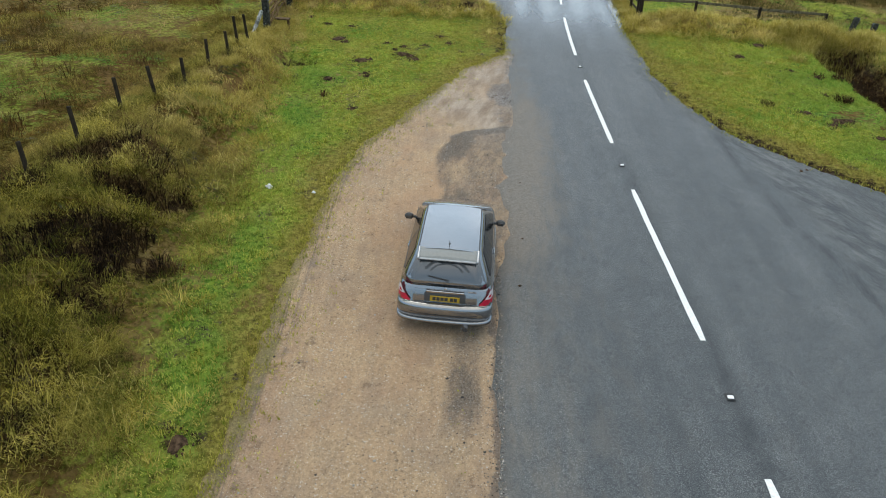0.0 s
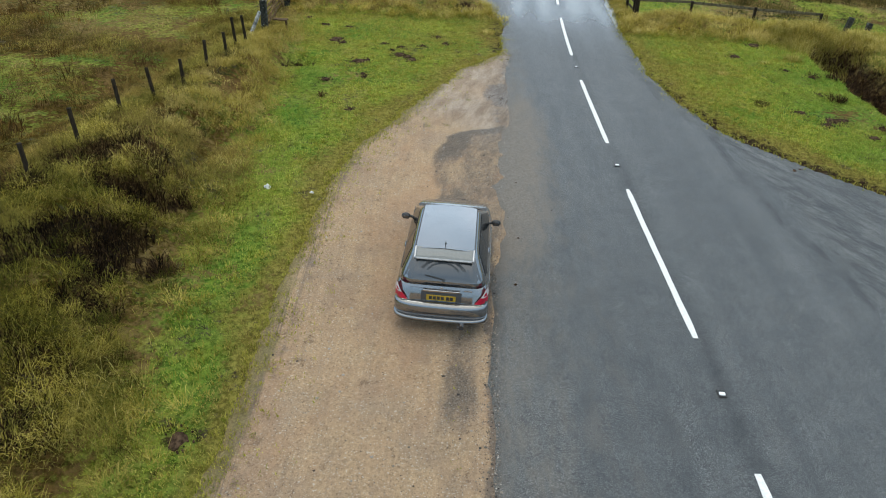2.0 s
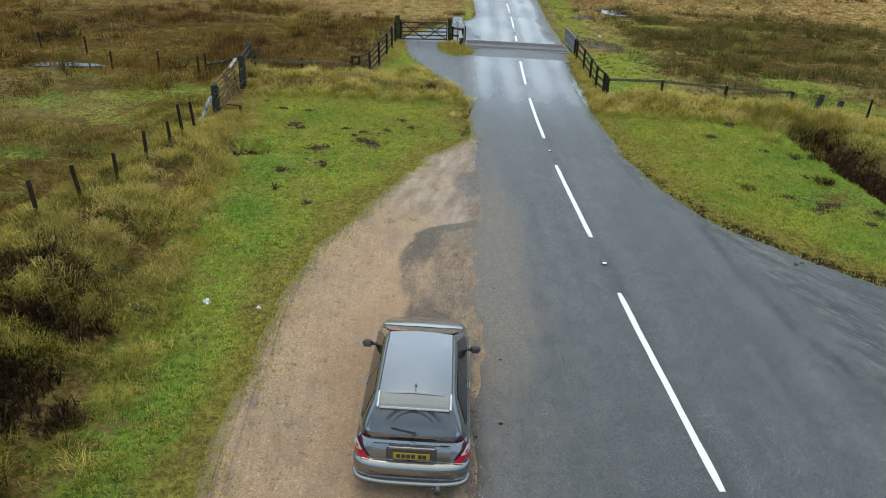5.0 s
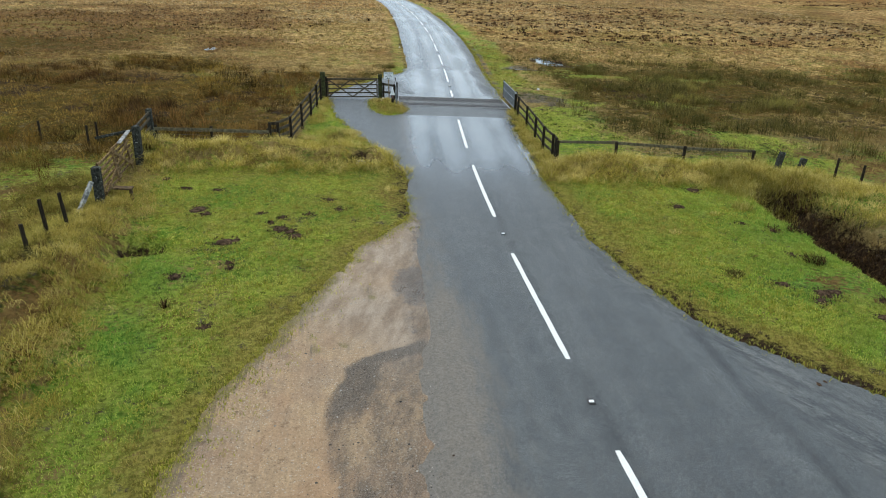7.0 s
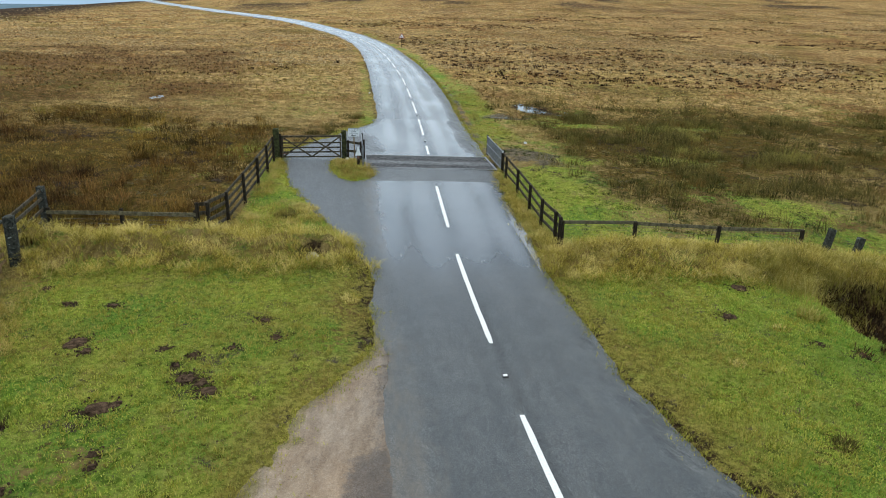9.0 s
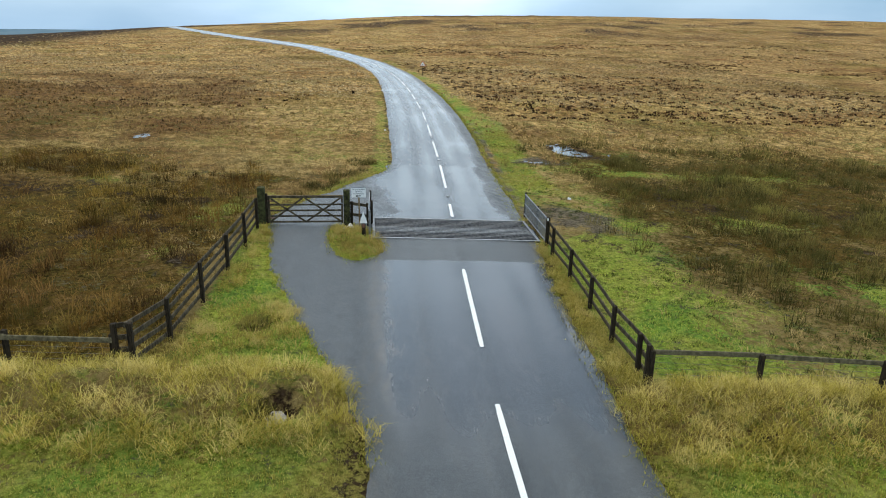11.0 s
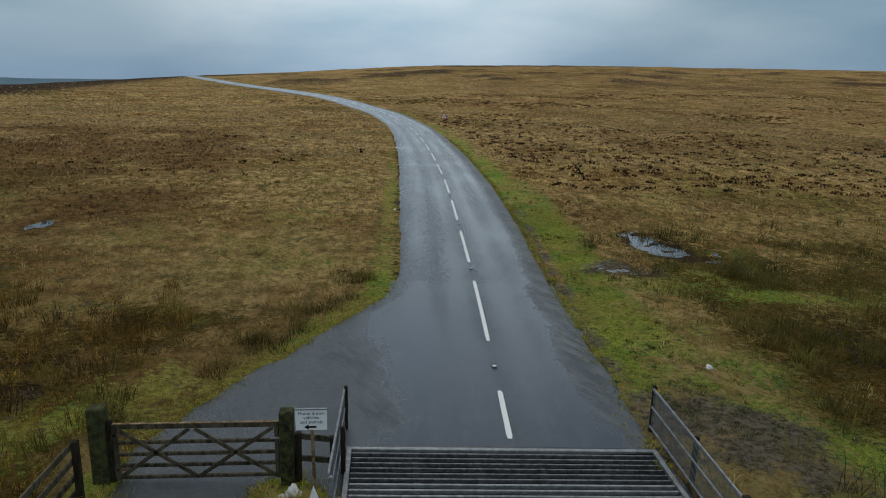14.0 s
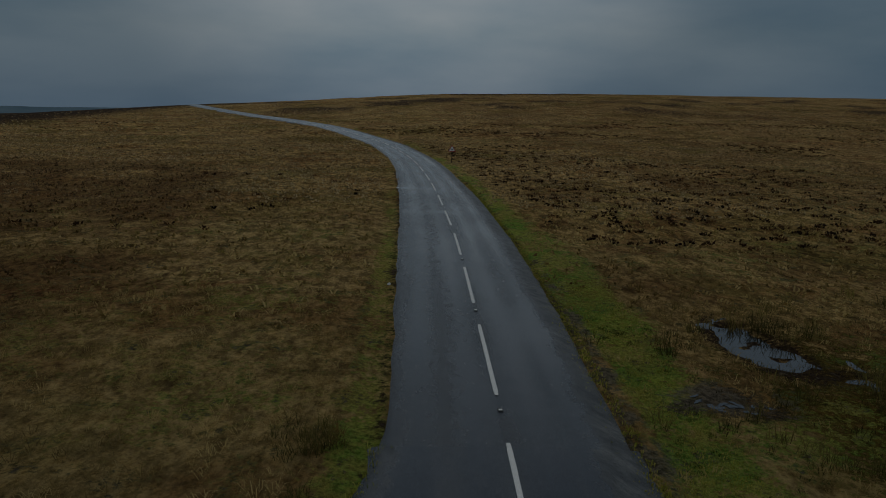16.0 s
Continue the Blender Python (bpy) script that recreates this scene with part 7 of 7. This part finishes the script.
def keep_bank(x, y):
    foot, fx = knots(y, BANK_FOOT), knots(y, FENCE_X)
    w = (1 - sstep(foot - 0.9, foot + 0.9, x)) * sstep(fx - 4.0, fx - 0.5, x) * (1 - sstep(30, 32.5, y))
    return w * (1 - 0.6 * sstep(0.35, 0.65, bare_shade_mask(x, y))) * (np.hypot((x + 6.65) / 0.95, (y - 25.3) / 0.95) > 1)


g = scatter(102000, -8, 1.6, 2.5, 33, keep_lush, 71)
blades("short_grass", g, 0.06, 0.014, 0.95, None, GREEN_GRASS, "short green turf grass beside the lay-by", "grass", 72, per=2, clump=0.05, wear=wear_mask)
g = scatter(62000, 6.3, 15.5, 16, 33.5, keep_lush, 73)
blades("short_grass", g, 0.065, 0.016, 0.95, None, GREEN_GRASS, "short green turf grass beside the road", "grass", 74, per=2, clump=0.05, wear=wear_mask)
g = scatter(90000, -4, 22, 33, 80, keep_lush, 75)
far_g = g[g[:, 1] > 50]
blades("verge_grass", far_g, 0.09, 0.014, 1.0, None, FRINGE, "yellow-olive verge grass beyond the grid", "grass", 70, per=4, clump=0.10, wear=wear_mask)
g = g[g[:, 1] <= 50]
blades("verge_grass", g, 0.085, 0.011, 1.0, None, GREEN_GRASS, "yellow-green verge grass along the road and track", "grass", 76, per=5, clump=0.09, wear=wear_mask)
g = scatter(6000, -8, 1.6, 2.5, 33, keep_lush, 64)
blades("turf_tufts", g, 0.11, 0.014, 0.8, None, FRINGE, "coarser yellow-green tufts in the turf", "grass", 65, per=9, clump=0.07, wear=wear_mask)
g = scatter(4500, 6.3, 15.5, 16, 33.5, keep_lush, 66)
blades("turf_tufts", g, 0.12, 0.016, 0.8, None, FRINGE, "coarser yellow-green tufts in the turf", "grass", 67, per=9, clump=0.08, wear=wear_mask)
def bank_gold(x, y):
    """The yellower slope of the bank, its sunnier look put into the colour."""
    return 0.75 * sstep(-9.2, -8.2, x) * (1 - sstep(-5.6, -4.8, x)) * sstep(12.5, 16, y) * (0.7 + 0.5 * vnoise(x, y, 1.5, 131))


g = scatter(32000, -14, -3.8, 2.5, 32.5, lambda x, y: keep_bank(x, y) * sstep(-0.8, -0.05, hummock(x, y)), 77)
# brighter grass on the open end, darker elsewhere: the light is in the colour
sunny_paint = (g[:, 1] + 1.2 * vnoise(g[:, 0], g[:, 1], 1.4, 155) > 16.2) & (g[:, 0] > -8.6)
blades("bank_grass", g[~sunny_paint], 0.26, 0.0085, 1.3, None, BANK_GRASS, "long tangled yellow-green grass on the bank", "grass", 78, per=3, clump=0.10, wear=bank_gold)
blades("bank_grass", g[sunny_paint], 0.26, 0.0085, 1.4, None, LONG_GRASS, "long yellow grass on the open end of the bank", "grass", 156, per=3, clump=0.10)
g = scatter(4300, -13.5, -4.0, 3, 32, lambda x, y: keep_bank(x, y) * sstep(-0.55, 0.15, hummock(x, y)), 122)
sunny_paint = (g[:, 1] + 1.2 * vnoise(g[:, 0], g[:, 1], 1.4, 155) > 16.2) & (g[:, 0] > -8.6)
for pick, mt, sd, lb in ((~sunny_paint, BANK_GRASS, 123, "combed mops of long golden grass over the bank"), (sunny_paint, LONG_GRASS, 157, "yellow grass mops on the open end of the bank")):
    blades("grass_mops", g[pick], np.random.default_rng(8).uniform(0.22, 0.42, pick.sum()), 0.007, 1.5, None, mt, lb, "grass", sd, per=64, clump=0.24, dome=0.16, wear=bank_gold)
g = scatter(30000, -13, -4.2, 4, 31, lambda x, y: keep_bank(x, y) * sstep(-0.2, 0.4, hummock(x, y)), 68)
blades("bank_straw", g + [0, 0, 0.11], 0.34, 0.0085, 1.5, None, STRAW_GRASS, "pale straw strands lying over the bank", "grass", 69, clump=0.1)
g = scatter(100000, -10.5, 22, 12, 48, lambda x, y: mound_keep(x, y) * (np.hypot((x + 0.58) / 0.5, (y - 33.55) / 0.6) > 1) * (np.hypot((x - 1.05) / 0.32, (y - 46.42) / 0.5) > 1), 79)
near_g = g[g[:, 1] < 35.6]
blades("mound_straw", near_g[::3] + [0, 0, 0.06], 0.40, 0.010, 1.55, None, MOUND_STRAW, "pale straw strands lying over the mounds", "grass", 99)
h = scatter(9000, 13.2, 18.5, 27, 33.8, lambda x, y: np.exp(-(np.hypot((x - 15.2) / 1.5, (y - 31.9) / 1.3)) ** 2) + 0.25 * (x > 16.6) * (np.maximum(near_line(x, y, DITCH), 0) < 1.7), 114)
blades("tan_grass", h, 0.48, 0.013, 0.8, None, STRAW_GRASS, "tan dead grass hanging over the ditch end", "grass", 115, per=4, clump=0.14)
k = seg(g[:, 0], g[:, 1], 7.6, 33.2, 9.6, 33.6)[0] < 1.0
blades("straw_grass", g[k][::2], 0.50, 0.013, 0.75, None, MOUND_STRAW, "tall straw-coloured grass at the road end of the bank", "grass", 98, per=2, clump=0.12)
blades("mound_grass", g[::3], np.where(g[::3, 1] < 35.8, 0.22, 0.18), 0.010, 1.5, None, LONG_GRASS, "long dry grass on the banks and mounds", "grass", 80, per=4, clump=0.12)
h = g[g[:, 1] < 35.8][::8]
blades("grass_mops", h, np.random.default_rng(12).uniform(0.30, 0.50, len(h)), 0.010, 1.45, None, LONG_GRASS, "combed golden grass mops hanging over the mounds", "grass", 140, per=38, clump=0.24, dome=0.18)
h = g[g[:, 1] >= 35.8][::5]
blades("grass_mops", h, 0.24, 0.009, 1.4, None, LONG_GRASS, "soft straw-yellow grass mops by the gate and fence", "grass", 141, per=40, clump=0.20, dome=0.12, wear=lambda x, y: 0.45 + 0.3 * (x > -0.6) * (x < 2.6) + 0 * y)


def keep_rush(x, y, seed):
    return np.clip(rush_mask(x, y) * 1.1, 0, 1) * sstep(-0.25, 0.35, vnoise(x, y, 3.2, seed) + 0.5 * vnoise(x, y, 1.2, seed + 1)) * (1 - keep_lush(x, y)) * (1 - sstep(0.02, 0.2, keep_bank(x, y))) * (1 - 0.6 * (x < 0) * (1 - sstep(33, 36, y)))


g = scatter(5200, -40, -4, 14, 62, lambda x, y: keep_rush(x, y, 56), 81)
blades("rushes", g, np.random.default_rng(5).uniform(0.35, 0.75, len(g)), 0.018, 0.8, None, WEST_RUSHES, "brown and dark green rush clumps on wet ground", "rushes", 82, per=27, clump=0.30)
g = scatter(7500, 9, 50, 34.5, 80, lambda x, y: keep_rush(x, y, 58), 83)
blades("rushes", g, np.random.default_rng(6).uniform(0.35, 0.80, len(g)), 0.018, 0.75, None, RUSHES, "olive and brown rush clumps on boggy ground", "rushes", 84, per=26, clump=0.32)
g = scatter(15000, 9, 45, 34.5, 80, lambda x, y: rush_mask(x, y) * (1 - keep_lush(x, y)), 116)
blades("bog_grass", g, 0.20, 0.018, 1.0, None, BOG_GRASS, "low olive grass between the rush clumps", "grass", 117, per=4, clump=0.16)
g = scatter(16000, -32, -3.6, 33.5, 64, lambda x, y: rush_mask(x, y) * (1 - keep_lush(x, y)) * (1 - keep_bank(x, y)), 118)
blades("bog_grass", g, 0.24, 0.011, 1.3, None, WEST_BOG, "low brown and olive grass between the rush clumps", "grass", 119, per=5, clump=0.20)


g = scatter(5200, -26, -8.5, 8, 35, lambda x, y: (1 - sstep(-0.8, 0.3, x - knots(y, FENCE_X))) * sstep(-0.35, 0.3, vnoise(x, y, 2.6, 74) + 0.5 * vnoise(x, y, 1.0, 75)), 120)
blades("field_grass", g, np.random.default_rng(9).uniform(0.25, 0.42, len(g)), 0.012, 1.4, None, FIELD_GRASS, "draped golden grass in the wet field behind the bank", "grass", 121, per=17, clump=0.25, dome=0.15)
g = scatter(900, 8.6, 22, 35.5, 47, lambda x, y: 0.35 + 0.65 * sstep(-0.2, 0.4, vnoise(x, y, 1.4, 134)), 135)
g = np.r_[g, scatter(700, 8.5, 14.5, 50, 72, lambda x, y: sstep(0.6, 1.0, x - road_right(y)) * (1 - sstep(3.0, 4.5, x - road_right(y))) * (0.3 + 0.7 * sstep(-0.1, 0.4, vnoise(x, y, 1.2, 147))), 148)]
blades("dark_tufts", g, 0.10, 0.010, 0.9, None, DARK_TUFT, "small dark tufts dotted over the mossy green", "grass", 136, per=26, clump=0.12)
g = scatter(700, -6, 2.6, 50.5, 63, lambda x, y: sstep(0.5, 1.0, -in_road(x, y)) * (1 - sstep(1.8, 3.0, -in_road(x, y))) * sstep(-0.1, 0.4, vnoise(x, y, 1.3, 137)), 138)
blades("rushes", g, 0.42, 0.016, 0.9, None, RUSHES, "brown rush clumps along the verge of the track", "rushes", 139, per=30, clump=0.25)


def keep_moor(x, y):
    return (1 - np.clip(lush_mask(x, y), 0, 1)) * (1 - np.clip(1.1 * rush_mask(x, y), 0, 0.97) * (1 - 0.5 * sstep(62, 75, y))) * (1 - keep_bank(x, y)) * (1 - mound_keep(x, y)) * (1 - 0.9 * sstep(0.35, 0.7, bare_shade_mask(x, y))) * (1 - sstep(0.3, 0.6, stony_mask(x, y))) * (1 - 0.93 * sstep(8.0, 8.4, x) * (1 - sstep(13.5, 15.5, x)) * sstep(43, 45, y) * (1 - sstep(53, 56, y)))


g = scatter(48000, -34, 40, 12, 75, keep_moor, 85)
g = g[(g[:, 0] < -9) | (g[:, 1] > 34) | (g[:, 0] > 15)]
g = g[::3]
blades("moor_grass", g, 0.30, 0.013, 1.4, None, DRY_GRASS, "dead tan moor grass in low tussocks", "grass", 86, per=14, clump=0.22, dome=0.10)
g = scatter(32000, -75, 75, 70, 190, keep_moor, 87)
far = g[:, 1] + 0.25 * np.abs(g[:, 0]) + 14 * vnoise(g[:, 0], g[:, 1], 16, 142) > 112
blades("moor_grass", g[~far], 0.30, 0.10, 1.38, None, DRY_GRASS, "dead tan moor grass tussocks", "grass", 88, per=3, clump=0.16, dome=0.06)
blades("moor_grass", g[far], 0.30, 0.11, 1.38, None, PINK_GRASS, "pale pinkish straw tussocks of the far moor", "grass", 143, per=3, clump=0.18, dome=0.06)
g = scatter(16000, -130, 210, 188, 400, keep_moor, 132)
blades("moor_grass", g, 0.45, 0.24, 1.35, None, PINK_GRASS, "far tan moor grass tussocks", "grass", 133, per=3, clump=0.3)
# bracken patches, also filling the hollows whose shade is painted dark
g = scatter(3600, -10.5, -5.2, 5.5, 17, lambda x, y: sstep(0.25, 0.55, bare_shade_mask(x, y)), 89)
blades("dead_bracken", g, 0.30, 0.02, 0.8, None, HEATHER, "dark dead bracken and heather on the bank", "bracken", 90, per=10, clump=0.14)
# stands for the earth wall of the ditch, its shadow put into the colour
g = scatter(9000, 13, 19, 12, 34.8, lambda x, y: np.clip(sstep(0.3, 0.6, bare_shade_mask(x, y)) + (1 - sstep(0.7, 1.25, near_line(x, y, DITCH))) * (x > knots(y, [(12, 17.2), (20, 16.2), (26, 15.6), (34, 14.6)])), 0, 1), 91)
blades("dead_bracken", g, 0.32, 0.018, 1.3, None, SHADED_GROWTH, "dead growth in the ditch with the wall's shadow in its colour", "bracken", 92, per=8, clump=0.15)


def keep_tufts(x, y):
    band = sstep(0.05, 0.55, vnoise(x, y * 2.2, 30, 95) + 0.6 * vnoise(x, y * 1.5, 8, 96) + 0.35 * np.exp(-((y - 118 + 0.25 * x) / 16) ** 2))
    side = np.where(x > knots(y, CENTRE), 1.0, 0.16)
    return band * side * sstep(0, 6, np.abs(x - knots(y, CENTRE)) - 4)


g = scatter(15000, -110, 170, 88, 260, keep_tufts, 93)
blades("dark_tussocks", g, 0.29, 0.15, 1.2, None, MOOR_HEATHER, "dark brown heather tussocks dotted over the moor", "heather", 94, per=9, clump=0.36, dome=0.10)


def fringe(n, x0, x1, y0, y1, depth, fall, seed):
    """Places where turf creeps in over the edge of a bare surface."""
    rng = np.random.default_rng(seed)
    x, y = rng.uniform(x0, x1, n), rng.uniform(y0, y1, n)
    d = depth(x, y)
    k = (d > -0.25) & (d < 4 * fall) & (rng.uniform(0, 1, n) < np.exp(-np.maximum(d, 0) / fall) * (0.55 + 0.45 * vnoise(x, y, 0.5, seed)))
    return x[k], y[k]


fx, fy = fringe(48000, -4.2, 1.6, 2.5, 30.5, lambda x, y: np.where(x < road_left(y) - 0.5 + 2.0 * (y > 26), in_layby(x, y), -9), 0.30, 101)
blades("fringe_grass", np.c_[fx, fy, plane(fx, fy) + dirt_lift(fx, fy)], 0.07, 0.013, 0.9, None, FRINGE, "thin yellow-green grass creeping onto the bare earth", "grass", 102, per=3, clump=0.04)
fx, fy = fringe(60000, 6.2, 13.5, 14.5, 47, in_road, 0.10, 103)
blades("fringe_grass", np.c_[fx, fy, plane(fx, fy) + road_lift(fx, fy)], 0.09, 0.014, 0.9, None, FRINGE, "thin yellow-brown grass creeping onto the asphalt edge", "grass", 104, per=2, clump=0.04)
fx, fy = fringe(50000, -3.6, 3.2, 32, 62, in_road, 0.08, 105)
blades("fringe_grass", np.c_[fx, fy, plane(fx, fy) + road_lift(fx, fy)], 0.10, 0.016, 0.9, None, FRINGE, "thin grass creeping onto the side track", "grass", 106, per=2, clump=0.05)
fx, fy = fringe(50000, 7.4, 11.5, 49, 117, in_road, 0.16, 107)
fy2 = np.maximum(fy, 49)
blades("fringe_grass", np.c_[fx, fy2, plane(fx, fy2) + 0.02], 0.06, 0.024, 0.9, None, FRINGE, "thin grass creeping onto the far road edge", "grass", 108, per=2, clump=0.06)


def tussock(x, y, r, h, n, material, label, seed):
    """One clump of grass standing by itself."""
    rng = np.random.default_rng(seed)
    p = np.repeat([[x, y, z_at(x, y)]], n, axis=0)
    ob = blades("grass_tussock", p, h * 0.8, 0.018, 0.85, None, material, label, "tussock", seed, clump=r)
    ob["kind"] = ""
    return tagged(ob, group="grass tussocks")


BROWN, STRAW, DARK = "tan rush tussock standing in the turf", "straw-coloured grass tussock in the turf", "dark scrubby twigs at the ditch edge"
TUSSOCKS = [(14.3, 31.6, 0.60, 0.80, STRAW_GRASS, BROWN), (13.6, 32.3, 0.45, 0.6, STRAW_GRASS, BROWN), (13.1, 29.0, 0.30, 0.48, STRAW_GRASS, BROWN), (10.0, 23.4, 0.20, 0.26, RUSHES, BROWN), (13.1, 24.5, 0.32, 0.30, HEATHER, DARK), (13.9, 26.9, 0.25, 0.30, HEATHER, DARK), (11.8, 28.3, 0.22, 0.14, LONG_GRASS, STRAW), (9.6, 26.6, 0.18, 0.14, LONG_GRASS, STRAW), (-1.8, 38.3, 0.42, 0.45, RUSHES, BROWN), (-1.2, 38.8, 0.25, 0.35, LONG_GRASS, STRAW), (0.55, 30.6, 0.24, 0.24, LONG_GRASS, STRAW), (-0.9, 33.4, 0.25, 0.4, RUSHES, BROWN), (-8.3, 18.9, 0.35, 0.45, RUSHES, BROWN), (-8.0, 22.6, 0.35, 0.42, RUSHES, BROWN), (-6.9, 20.4, 0.25, 0.35, BANK_GRASS, STRAW), (-5.0, 21.6, 0.07, 0.35, HEATHER, "a few dark dead stalks in the turf"), (-4.0, 47.0, 0.3, 0.4, RUSHES, BROWN)]
for i, (x, y, r, h, mt, lb) in enumerate(TUSSOCKS):
    tussock(x, y, r, h, int(620 * r), mt, lb, 200 + i)
for i, (x, y, r) in enumerate(((1.15, 13.2, 0.05), (1.02, 11.35, 0.06), (9.1, 18.0, 0.10), (9.3, 18.1, 0.07), (0.9, 9.6, 0.03), (1.2, 16.0, 0.04), (2.0, 14.6, 0.03))):
    lump("mud_clod", x, y, r * 0.6, r * 0.3, PEAT, "small clod of dark mud dropped on the asphalt", "mud clod", "mud clods", 40.0 + i, road_z(x, y), 0.0)
